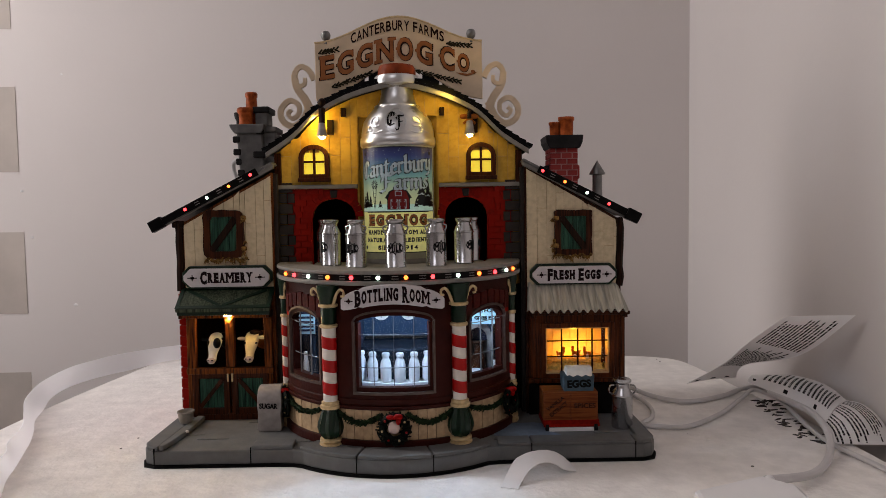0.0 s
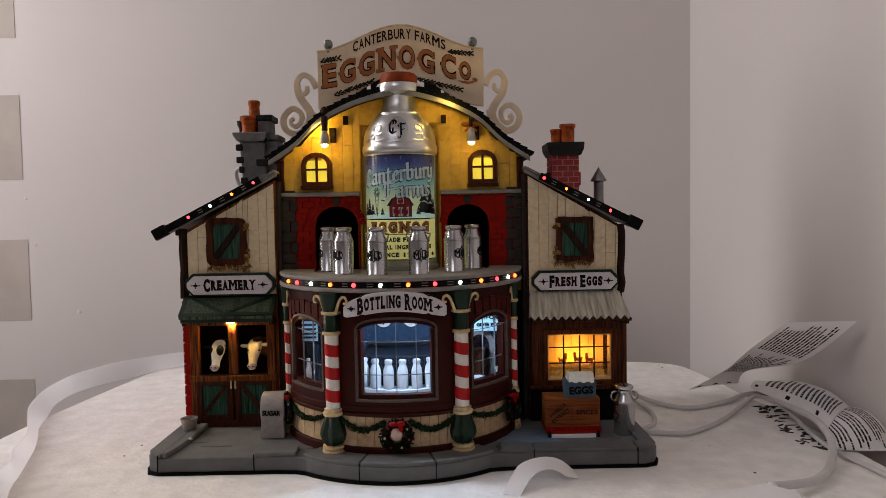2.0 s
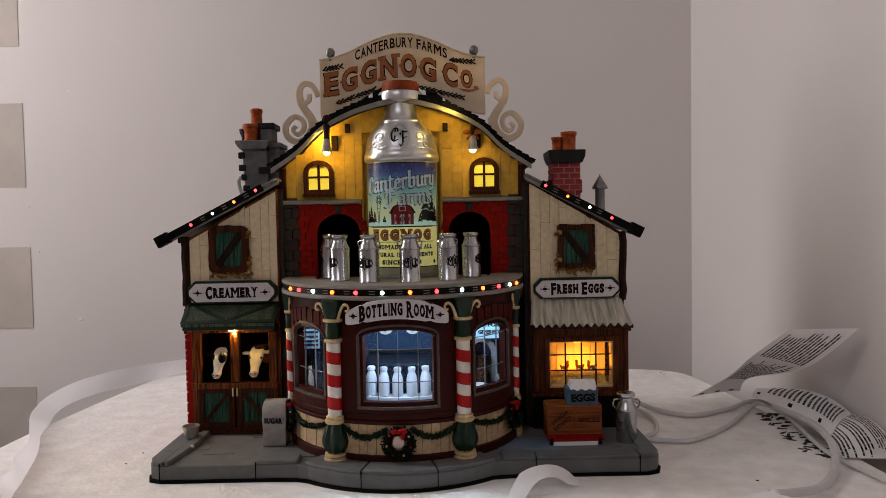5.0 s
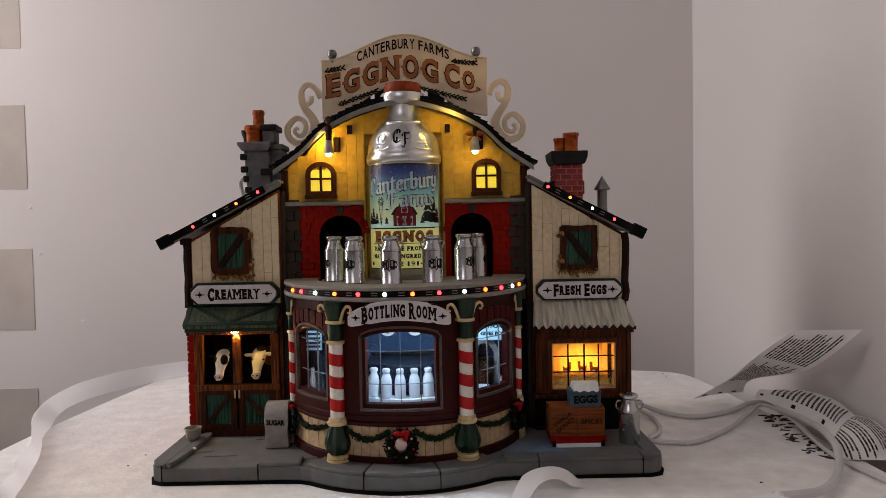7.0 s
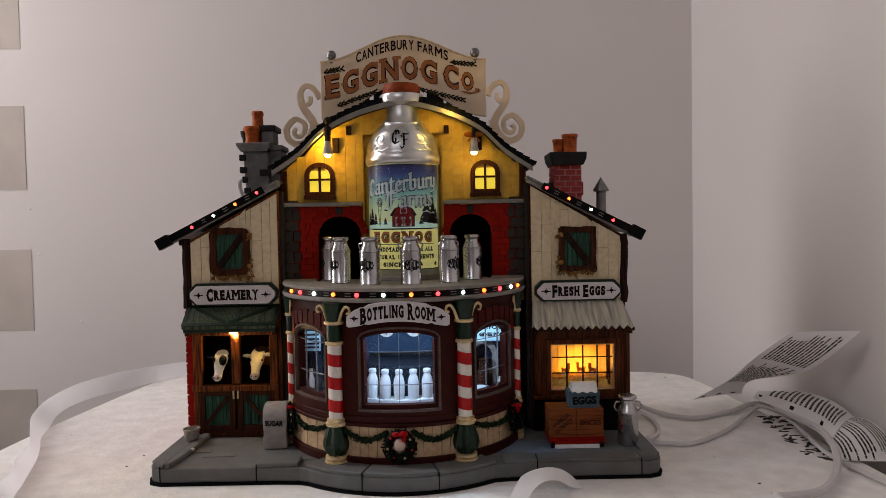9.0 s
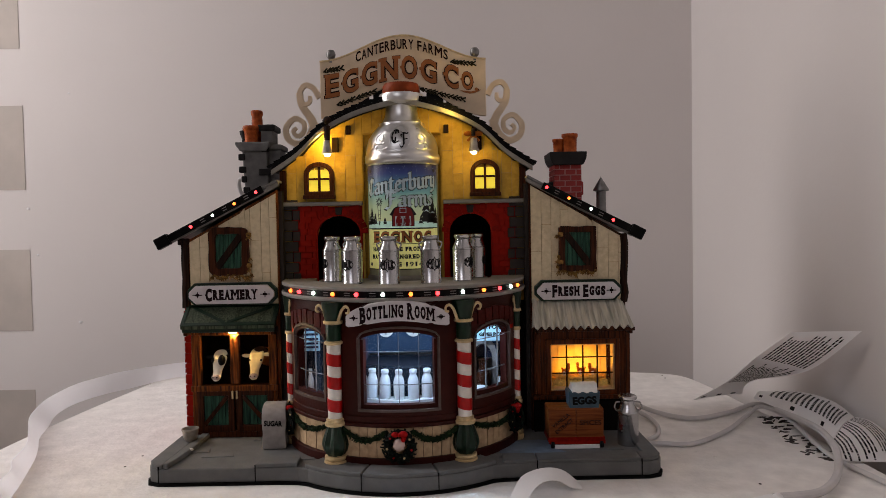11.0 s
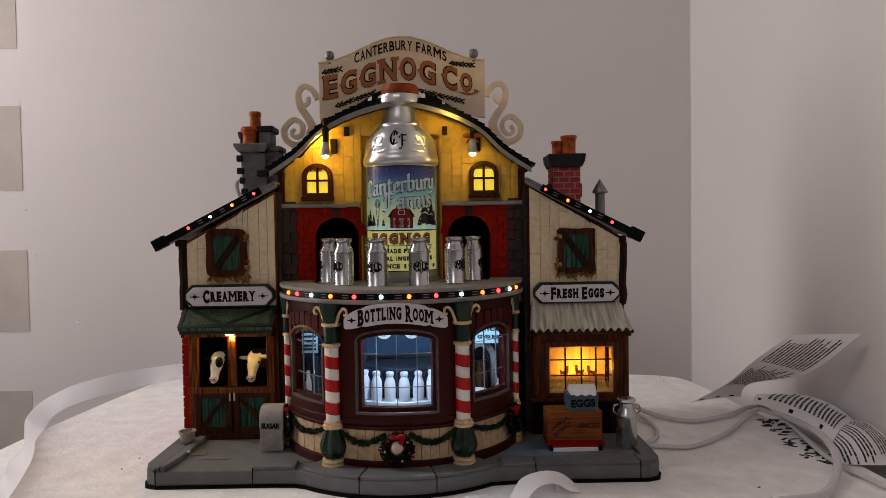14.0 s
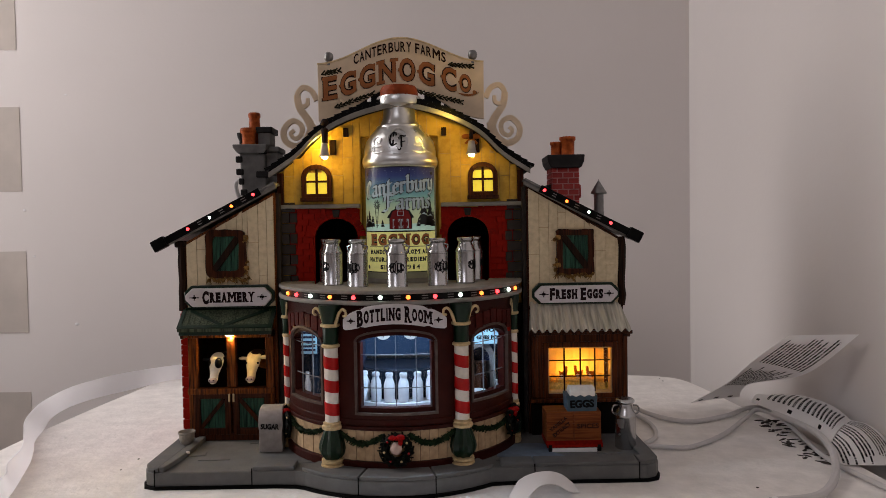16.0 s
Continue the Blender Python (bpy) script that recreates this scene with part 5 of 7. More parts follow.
# bay sign
def bay_sign():
    n = 40
    def half(u):  # half height along the sign, u from -1 to 1
        a = abs(u)
        return 5.9 if a < 0.55 else 5.9 - 1.3 * (a - 0.55) / 0.12 if a < 0.67 else 5.3 - 1.9 * ((a - 0.67) / 0.33) ** 2 if a < 0.98 else 2.6
    def mid(u):
        return 102.2 - 6.2 * u * u
    bm = B()
    rows = []
    for i in range(n + 1):
        u = -1 + 2 * i / n
        d = u * 21.4
        h = half(u)
        rows.append([bm.verts.new(on_bay(d, r, z)) for r, z in ((BR + 3.2, mid(u) - h), (BR + 5.0, mid(u) - h), (BR + 5.0, mid(u) + h), (BR + 3.2, mid(u) + h))])
    for a, b in zip(rows, rows[1:]):
        for k in range(4):
            bm.faces.new((a[k], a[(k + 1) % 4], b[(k + 1) % 4], b[k]))
    bm.faces.new(rows[0])
    bm.faces.new(rows[-1][::-1])
    s = part("bay_sign", bm, M_SIGN, house, "pale arched shop sign with dark lettering", bevel=0.5)
    bk = B()
    shell(bk, BR, BR + 3.4, -20, 20, lambda d: mid(d / 21.4) - half(d / 21.4) - 0.6, lambda d: mid(d / 21.4) + half(d / 21.4) + 0.6, 30)
    part("backing", bk, M_PANELB, s)
    bm = slab_word("BOTTLING ROOM", 7.4, 44, 0.42, (0, 9))
    bend(bm, lambda a, b, h: on_bay(a * 57.3 / (BR + 5), BR + 5.2 - b, mid(a * 57.3 / (BR + 5) / 21.4) + h))
    part("lettering", bm, M_TEXT, s, "dark plum slab-serif lettering")
    for sd in (-1, 1):
        bm = B()
        for w, h in ((5.0, 0.6), (0.6, 3.2), (2.2, 1.4)):
            box(bm, -w / 2, w / 2, -0.2, 0.2, -h / 2, h / 2)
        bend(bm, lambda a, b, h: on_bay((a + sd * 25.6) * 57.3 / (BR + 5), BR + 5.2 - b, mid(0.82) + h))
        part("ornament", bm, M_TEXT, s)


bay_sign()

# room behind the windows
part("room_floor", slab(B(), [on_bay(d, 71.5, 0)[:2] for d in range(-88, 89, 8)], 32.8, 34.2), M_BLUEW, house, "blue-lit room floor")
part("room_ceiling", slab(B(), [on_bay(d, 71.5, 0)[:2] for d in range(-88, 89, 8)], 104, 105.6), M_BLUEW, house)
part("room_back_wall", plate(B(), rect(-74, 67, 34.2, 104), [], 10.5, 12.8), M_BLUEW, house, "blue painted back wall of the bottling room")
part("drum", lathe(B(), [(35.5, 41.2), (35.5, 59.4), (34.5, 60.4), (0, 60.4)], BX, BY, 0, 48), M_DRUM, house, "dark blue drum behind the bottles", smooth=True)
dado = B()
box(dado, -28, 24, 8.5, 10.4, 62, 63.5)
part("dado_rail", dado, M_DKGREY, house)
part("partition", box(B(), -31, -29, -44, 10, 61, 104), M_BLUEW, house, "blue side partition")
for x in (-16.7, 2.3):
    c = part("gauge", lathe(B(), [(5.6, 0), (5.6, 1.4), (4.6, 1.4), (4.6, 0.8), (0, 0.8)], 0, 0, 0, 20), M_WHITE, house, "round white dial on the wall")
    c.matrix_basis = pose(x * MM, 0.0104, 0.080, 90, 0, 0)
    hand = B()
    for k in range(8):
        rbox(hand, 3.2 * math.cos(k * 0.785), -0.2, 3.2 * math.sin(k * 0.785), 1.2, 0.3, 0.5, pose(0, 0, 0, 0, -k * 45, 0))
    box(hand, -0.3, 2.4, -0.3, 0.1, -0.3, 0.3)
    h = part("dial_mark", hand, M_INK, c)
    h.matrix_basis = pose(0, 0, 0.0011, -90, 0, 0)
pl = part("notice", box(B(), 45, 67, -11, -10.2, 74, 87), M_PLAQUE, house, "pale blue notice with dark lettering")
flat_text("lettering", "LYFORD", 3.6, 56, -11.3, 83.0, M_INK, pl, 15, 0.1)
flat_text("lettering", "GIVES POINT", 3.2, 56, -11.3, 78.2, M_INK, pl, 19, 0.1)
pl = part("notice", box(B(), -73, -59, -9, -8.2, 69, 86), M_PLAQUE, house, "pale teal notice with bars of print")
bars = B()
for z in (83, 80, 77, 74, 71.5):
    box(bars, -72, -60, -9.3, -9.0, z - 0.7, z + 0.7)
part("print", bars, M_SKYB, pl)
ar = part("wall_niche", plate(B(), arch(38, 59, 34.4, 62, 75), [arch(41.5, 55.5, 34.3, 61, 71)], -6, 0), M_SUGAR, house, "pale arched niche")
part("niche_back", plate(B(), arch(41, 56, 34.5, 61, 71.4), [], 0.3, 1.2), M_SKYB, ar, "dark back of the niche")
part("churn", lathe(B(), [(4.5, 0), (5, 3), (5, 16), (3, 20), (3, 26), (4, 27), (0, 27)], 49, -8, 34.4, 16), M_BROWN, house, "brown churn in the side room", smooth=True)
part("bowl", lathe(B(), [(2, 0), (5, 4), (6, 8), (5.4, 8), (4, 4), (0, 2)], 46, -22, 38, 16), M_MILK, house, "white bowl", smooth=True)
part("flask", lathe(B(), [(2.2, 0), (2.4, 4), (1.0, 7), (1.0, 10), (1.3, 10.4), (0, 10.4)], 59, -17, 41, 12), M_MILK, house, "small white flask", smooth=True)
part("flask", lathe(B(), [(1.8, 0), (1.9, 12), (1.2, 15), (1.2, 19), (0, 19)], -63, -22, 41, 12), M_MILK, house, "tall white flask", smooth=True)
part("flask", lathe(B(), [(2.0, 0), (2.0, 18), (1.2, 22), (1.2, 27), (0, 27)], -58, -18, 41, 12), M_BLUEW, house, "tall blue flask", smooth=True)
# ---- creamery front: stall doors, cows, awning, sign ----
def timber(x0, x1, y0, y1, z0, z1, parent, name="beam", m=None, label=""):
    return part(name, box(B(), x0, x1, y0, y1, z0, z1), m or M_OAK, parent, label, bevel=0.5)


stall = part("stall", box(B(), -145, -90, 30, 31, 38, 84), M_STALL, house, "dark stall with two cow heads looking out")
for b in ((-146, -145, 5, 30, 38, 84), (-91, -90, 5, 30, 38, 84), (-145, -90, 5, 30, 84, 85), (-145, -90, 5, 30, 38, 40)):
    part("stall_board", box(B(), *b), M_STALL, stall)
door = timber(-147, -141, -2.2, 2, 11, 82, house, "stall_frame", None, "brown wooden stall frame")
timber(-95, -89.5, -2.2, 2, 11, 82, door, "post")
timber(-121, -115, -2.6, 2, 46, 80, door, "post")
timber(-147, -89.5, -3.0, 2, 79.5, 85, door, "lintel")
timber(-147.5, -89, -3.2, 2, 41.5, 45.5, door, "rail")
timber(-147, -89.5, -2.4, 2, 10, 15, door, "rail", M_BROWN)
part("bulb", ball(B(), -118.5, -3.6, 81.6, 3.0, 1.2, 1.0), E_BULB, door, "glowing warm bulb", smooth=True)
for x0, x1, fl in ((-143.5, -119, False), (-117.5, -92.5, True)):
    dr = part("half_door", plate(B(), rect(x0, x1, 14, 42), [rect(x0 + 4, x1 - 4, 18.5, 38.5)], -3.0, -0.4), M_BROWN, house, "lower half door with green planks and a brace", bevel=0.5)
    n = 7
    w = (x1 - x0 - 8) / n
    for i in range(n):
        part("plank", box(B(), x0 + 4 + i * w + 0.12, x0 + 4 + (i + 1) * w - 0.12, -1.4 - 0.25 * (i % 2), -0.2, 18.5, 38.5), M_GREEN, dr)
    a, b = ((x0 + 4.5, 19), (x1 - 4.5, 38)) if not fl else ((x0 + 4.5, 38), (x1 - 4.5, 19))
    part("brace", rbox(B(), (a[0] + b[0]) / 2, -2.2, (a[1] + b[1]) / 2, math.hypot(b[0] - a[0], b[1] - a[1]), 1.2, 2.6, pose(0, 0, 0, 0, -math.degrees(math.atan2(b[1] - a[1], b[0] - a[0])), 0)), M_BROWN, dr)
    hx = x1 - 1.2 if not fl else x0 + 0.2
    part("handle", box(B(), hx, hx + 1.2, -4.2, -3.0, 36.5, 42), M_GOLD, dr, "small gold latch", bevel=0.3)
edge = part("brick_edge", box(B(), -151.4, -147.2, 0.4, 30, 10, 98), M_MORTAR, house, "red brick corner")
eb = part("brick", box(B(), -0.5, 0.5, -0.5, 0.5, -0.5, 0.5), M_BRICK, edge)
ebm = eb.data
eb.matrix_basis = pose(-0.1494, 0.002, 0.0125) @ Matrix.Diagonal((4.6, 5, 3, 1))
z, k = 15.5, 0
while z < 96:
    w = 4.6 if k % 2 else 3.8
    piece("brick", ebm, edge, -149.6 - 0.2 * (k % 2), 2.0 + (1.5 if k % 2 else 0), z, s=(w + 0.8, 5.0, 2.9))
    z += 3.6
    k += 1


def rings_body(secs, seg=18):
    """A closed body through elliptic sections: centre x, y, z, half width, half depth."""
    bm = B()
    rows = [[bm.verts.new((cx + w * math.cos(6.2832 * i / seg), cy + d * math.sin(6.2832 * i / seg) * 0.75, cz + d * math.sin(6.2832 * i / seg) * 0.55)) for i in range(seg)] for cx, cy, cz, w, d in secs]
    for u, w in zip(rows, rows[1:]):
        for i in range(seg):
            bm.faces.new((u[i], u[(i + 1) % seg], w[(i + 1) % seg], w[i]))
    bm.faces.new(rows[0][::-1])
    bm.faces.new(rows[-1])
    return bm


def cow(x, y, z, turn, main, patch):
    """A cow head and neck in rigid pieces: skull, muzzle, ears, eyes, patches."""
    c = part("cow_head", rings_body([(0, 1.6, 8.2, 2.6, 1.4), (0, 0.6, 7.8, 4.4, 3.0), (0, -0.4, 6.0, 5.4, 4.6), (0, -1.6, 3.2, 5.5, 5.2), (0, -3.0, 0.4, 5.0, 5.0), (0, -4.6, -2.6, 4.0, 4.4), (0, -6.0, -5.0, 3.3, 3.9), (0, -7.2, -7.2, 3.2, 3.7), (0, -8.2, -9.2, 3.3, 3.2), (0, -8.8, -10.6, 2.6, 2.2), (0, -9.0, -11.2, 1.2, 1.0)]), main, house, "cow head looking out of the stall", smooth=True)
    c.matrix_basis = pose(x * MM, y * MM, (z - 0.5) * MM, 4, 0, turn) @ Matrix.Diagonal((0.9, 0.9, 0.88, 1))
    part("muzzle", ball(B(), 0, -9.6, -9.0, 3.5, 2.0, 2.1, 14, 10), M_NOSE, c, "pinkish muzzle", smooth=True)
    for s in (-1, 1):
        e = ball(B(), s * 8.0, -0.6, 4.6 + (0.8 if s > 0 else -0.2), 3.9, 0.9, 1.5, 12, 7)
        part("ear", e, M_COWB if patch else M_COWT, c, smooth=True)
        part("eye", ball(B(), s * 4.5, -4.4, 2.0, 0.9, 0.9, 0.8, 8, 6), M_INK, c, "dark eye", smooth=True)
        part("nostril", ball(B(), s * 1.6, -11.4, -8.6, 0.75, 0.4, 0.55, 6, 5), M_INK, c, smooth=True)
    part("neck", rings_body([(0, 6, 5, 5, 5), (1, 11, 3, 6.5, 7), (2, 18, 0, 8, 9), (2, 24, -3, 9, 10)]), M_COWB if patch else M_HEN, c, "dark neck", smooth=True)
    if patch:
        part("face_patch", ball(B(), 2.7, -4.2, 2.8, 2.7, 3.2, 4.2, 14, 9), M_COWB, c, "black face patch", smooth=True)
        part("face_patch", ball(B(), -4.6, -2.2, 2.2, 1.3, 2.4, 2.4, 14, 9), M_COWB, c, "black face patch", smooth=True)
    else:
        part("forelock", ball(B(), 1.6, 3.4, 7.4, 5.6, 3.2, 3.4, 14, 9), M_STALL, c, "dark mane", smooth=True)


cow(-128, 1.0, 61, -9, M_COWW, True)
cow(-103.4, 1.0, 61.5, -6, M_COWT, False)


def awning(x0, x1, zt, zb, yb, m, label):
    th = 2.2
    return part("awning", prism_x(B(), [(0.4, zt), (yb, zb), (yb, zb - th), (0.4, zt - th - 1)], x0, x1), m, house, label, bevel=0.5)


aw = awning(-149.5, -87.5, 99.4, 87.4, -14, M_ROOFG, "weathered green plank awning with dark battens")
def slope_batten(xa, ta, xb, tb, w, h=0.9):
    y = lambda t: 0.4 + (-14 - 0.4) * t
    zf = lambda t: 99.4 + (87.4 - 99.4) * t
    a, b = Vector((xa, y(ta), zf(ta))), Vector((xb, y(tb), zf(tb)))
    d = (b - a)
    n = Vector((0, -12, 14.4)).normalized()
    u = d.normalized()
    v = n.cross(u).normalized()
    bm = B()
    c = [a + v * w / 2, a - v * w / 2, b - v * w / 2, b + v * w / 2]
    lo = [bm.verts.new(p) for p in c]
    hi = [bm.verts.new(p + n * h) for p in c]
    bm.faces.new(lo)
    bm.faces.new(hi[::-1])
    for i in range(4):
        bm.faces.new((lo[i], lo[(i + 1) % 4], hi[(i + 1) % 4], hi[i]))
    part("batten", bm, M_DGREEN, aw, "dark batten")
slope_batten(-149.5, 0.93, -87.5, 0.93, 2.4)
slope_batten(-149.5, 0.06, -87.5, 0.06, 2.0)
slope_batten(-148.3, 0.1, -148.3, 0.9, 2.4)
slope_batten(-88.7, 0.1, -88.7, 0.9, 2.4)
slope_batten(-144, 0.14, -121, 0.86, 2.2)
slope_batten(-92, 0.14, -119, 0.86, 2.2)
for i in range(15):
    x = -147.0 + i * 4.0
    bm = prism_x(B(), [(-0.4, 99.2), (-12.6, 89.0), (-12.6, 88.4), (-0.4, 98.6)], x, x + 3.6)
    part("plank", bm, M_ROOFG, aw)
awr = part("awning_beam", box(B(), -149, -88, -12.5, -10, 82.8, 85.4), M_DGREEN, house, bevel=0.4)
for x in (-147.5, -90):
    part("awning_bracket", box(B(), x - 1.2, x + 1.2, -11, 1, 80.5, 84.5), M_BROWN, house, bevel=0.4)


def wing_sign(x0, x1, z0, z1, first, rest, wf, wr, gap=None):
    c = 4.5
    out = [(x0 + c, z0), (x1 - c, z0), (x1, z0 + c), (x1, z1 - c), (x1 - c, z1), (x0 + c, z1), (x0, z1 - c), (x0, z0 + c)]
    s = part("wing_sign", plate(B(), out, [], -5.2, -3.2), M_SIGN, house, "pale sign plate with dark lettering on a green board", bevel=0.5)
    part("backing", plate(B(), [(x + (1.4 if x > (x0 + x1) / 2 else -1.4), z + (1.6 if z > (z0 + z1) / 2 else -1.2)) for x, z in out], [], -3.2, 0.2), M_DGREEN, s, "dark green backing board", bevel=0.5)
    return s


s = wing_sign(-146.5, -89.5, 100.8, 113.2, "C", "REAMERY", 5, 24)
part("lettering", bend(slab_word("CREAMERY", 6.9, 35, 0.5, (0,)), lambda a, b, h: (a - 118, b - 5.35, h + 107)), M_TEXT, s, "dark plum slab-serif lettering")
s2 = wing_sign(86, 141.5, 99.6, 111.0, "F", "RESH", 5, 24)
part("lettering", bend(slab_word("FRESH EGGS", 6.5, 36, 0.46, (0, 6)), lambda a, b, h: (a + 113.8, b - 5.35, h + 105.3)), M_TEXT, s2, "dark plum slab-serif lettering")
for sg, xs in ((s, (-140.5, -95.5)), (s2, (92, 135.6))):
    z = 107 if sg is s else 105.4
    for x in xs:
        bm = B()
        for w, h in ((6.4, 0.6), (0.6, 4.0), (2.4, 1.5)):
            box(bm, x - w / 2, x + w / 2, -5.5, -5.3, z - h / 2, z + h / 2)
        part("ornament", bm, M_TEXT, sg)

# ---- egg shop front: glowing window, corrugated awning ----
shop = part("shop_front", plate(B(), rect(83.5, 148, 33.5, 82), [rect(92.5, 139.5, 36.5, 71.5)], -4.0, 1.3), M_SHOP, house, "dark brown moulded shop front", bevel=0.6)
part("window_moulding", plate(B(), rect(91, 141, 35.2, 73), [rect(94.6, 137.4, 38.4, 69.4)], -5.2, -3.6), M_SHOP, shop, bevel=0.6)
part("window_liner", plate(B(), rect(93.6, 138.4, 37.4, 70.4), [rect(95.4, 136.6, 39.2, 68.6)], -3.4, 4), M_GOLD, shop, "worn gold window liner", bevel=0.3)
part("shop_sill", box(B(), 82.5, 148.5, -7, 0.8, 32.6, 35.4), M_SHOP, shop, bevel=0.6)
part("shop_base", box(B(), 83.5, 147.5, -2.6, 0.8, 10, 32.6), M_PLINTH_GAP, shop, "dark plinth below the shop window", bevel=0.4)
for x in (84.5, 144.5):
    part("pilaster", box(B(), x, x + 3.2, -5.2, -3.8, 36, 80), M_SHOP, shop, bevel=0.4)
for k in (1, 2, 3):
    x = 95.4 + 41.2 * k / 4 + (0.6 if k == 2 else 0)
    part("glazing_bar", box(B(), x - 0.45, x + 0.45, -2.6, -1.4, 39.2, 68.6), M_BARK, shop)
for z in (49.5, 60.2):
    part("glazing_bar", box(B(), 95.4, 136.6, -2.4, -1.5, z - 0.35, z + 0.35), M_BARK, shop)
g = part("pane", box(B(), 95.2, 136.8, -1.2, -0.8, 39, 68.8), M_GLASS, shop, "clear pane")
g.visible_shadow = False
room = part("egg_room", box(B(), 84, 142, 26, 27.5, 34, 79), M_CREAMW, house, "warm-lit egg room behind the window")
for b in ((84, 85.2, 5.2, 26, 34, 79), (140.8, 142, 5.2, 26, 34, 79), (84, 142, 5.2, 26, 79, 80), (84, 142, 5.2, 26, 33, 35.2)):
    part("room_board", box(B(), *b), M_CREAMW, room)
for k in range(9):
    part("wall_shade_or_board", box(B(), 86 + k * 6.1, 91.6 + k * 6.1, 25.2, 26, 36, 78), M_CREAMW, room)
st = B()
rs = random.Random(3)
for i in range(240):
    x, y = rs.uniform(95, 137), rs.uniform(6, 22)
    rbox(st, x, y, 42.5 + rs.random() * 3.4, 5, 0.5, 0.5, pose(0, 0, 0, rs.uniform(-30, 30), rs.uniform(-25, 25), rs.uniform(0, 180)))
box(st, 94, 138, 6, 24, 35.2, 43)
part("straw_bed", st, M_STRAW, room, "bed of golden straw")
for x, y, t in ((107.5, 12, 20), (118.5, 14, -30), (126.5, 12, -10)):
    hb = B()
    ball(hb, 0, 0, 4.2, 3.9, 2.6, 3.0, 12, 8)
    tube(hb, [(2.2, 0, 5), (3.2, 0, 8), (3.0, 0, 10.4)], 1.7, 8, 0.75)
    ball(hb, 3.2, 0, 10.6, 1.5)
    tube(hb, [(-2.6, 0, 5.4), (-4.4, 0, 8.2)], 1.6, 6, 0.4)
    h = part("hen", hb, M_HEN, room, "small brown hen", smooth=True)
    h.matrix_basis = pose(x * MM, y * MM, 0.0445, 0, 0, t + (180 if t < 0 else 0)) @ Matrix.Diagonal((0.72, 0.72, 0.72, 1))

for x, y, t in ((106.0, 9.6, 0), (117.4, 11.6, 0), (125.6, 9.6, 0)):
    part("egg", ball(B(), x, y, 46.6, 1.3, 1.1, 1.5, 10, 7), M_WHITE, room, "pale egg in the straw", smooth=True)
part("side_curtain", box(B(), 134.6, 137.2, 6, 8, 39, 69), M_SHOP, room, "dark brown post inside the window", bevel=0.5)
rim = B()
tube(rim, [(116 + 18.5 * math.cos(6.2832 * i / 24), 14 + 7 * math.sin(6.2832 * i / 24), 44.4) for i in range(25)], 1.1, 6)
part("nest_rim", rim, M_STRAW, room, "twisted straw nest rim", smooth=True)
co = B()
n, waves = 130, 13
rows = []
for i in range(n + 1):
    u = i / n
    w = 1.15 * math.sin(2 * math.pi * waves * u)
    xa, xb = 83.5 + 60 * u, 80.5 + 66.5 * u
    rows.append([co.verts.new(p) for p in ((xa, 0.2, 99.4 + w * 0.8), (xb, -17, 83.2 + w), (xb, -16.6, 82.3 + w), (xa, 0.4, 98.4 + w * 0.8))])
for a, b in zip(rows, rows[1:]):
    for k in range(4):
        co.faces.new((a[k], a[(k + 1) % 4], b[(k + 1) % 4], b[k]))
co.faces.new(rows[0])
co.faces.new(rows[-1][::-1])
part("corrugated_awning", co, M_CORR, house, "corrugated galvanised awning with pale streaks", smooth=True)
part("awning_beam", box(B(), 84, 148.5, -15, -12.6, 79.5, 82), M_BROWN, house, bevel=0.4)
for x in (86, 146):
    part("awning_bracket", box(B(), x - 1.2, x + 1.2, -14, -3, 77.5, 80.5), M_BROWN, house, bevel=0.4)
# ---- the big bottle on the balcony ----
bot = thing("giant_bottle", "large eggnog bottle with silver shoulder and a printed farm label", "bottle", BX + 0.5, BY, 113)
CB = 113.0
part("body", lathe(B(), [(23.6, 0), (24.2, 2), (24.2, 80), (23.6, 84)], 0, 0, 0, 48), M_GLASSB, bot, "pale glossy translucent body", smooth=True)
part("shoulder", lathe(B(), [(24.5, 79.5), (25.5, 80.6), (25.8, 83), (25.4, 85.6), (24.7, 86.6), (24.7, 88), (24.3, 92), (22.9, 97), (19.8, 101.5), (16.4, 105.2), (15.7, 106.2), (15.7, 107.4), (14.2, 107.8)], 0, 0, 0, 64), M_SILVER, bot, "silver shoulder with raised scrolls", smooth=True)
part("neck", lathe(B(), [(14.4, 107.4), (13.0, 109.0), (11.6, 112), (10.9, 116), (10.9, 119.6), (12.4, 121), (15.0, 121.6), (15.3, 123.2), (15.3, 126), (14.7, 127.2), (12.5, 127.6)], 0, 0, 0, 40), M_SILVER, bot, "silver neck and rim", smooth=True)
part("cap", lathe(B(), [(12.5, 127.6), (12.9, 129), (12.7, 132), (11.6, 134.4), (6, 135.4), (0, 135.6)], 0, 0, 0, 36), M_COPPER, bot, "terracotta-red cap", smooth=True)
part("foot", lathe(B(), [(24.6, 0), (25.2, 1.4), (25.2, 3.6), (24.3, 5)], 0, 0, 0, 48), M_TRIM, bot, smooth=True)


def on_label(r=24.5):
    return lambda a, b, h: (r * math.sin(a / r) - b * math.sin(a / r), -(r - b) * math.cos(a / r), h)


def wrap(bm, r=24.5):
    bmesh.ops.subdivide_edges(bm, edges=[e for e in bm.edges if e.calc_length() > 3], cuts=5, use_grid_fill=True)
    return bend(bm, on_label(r))


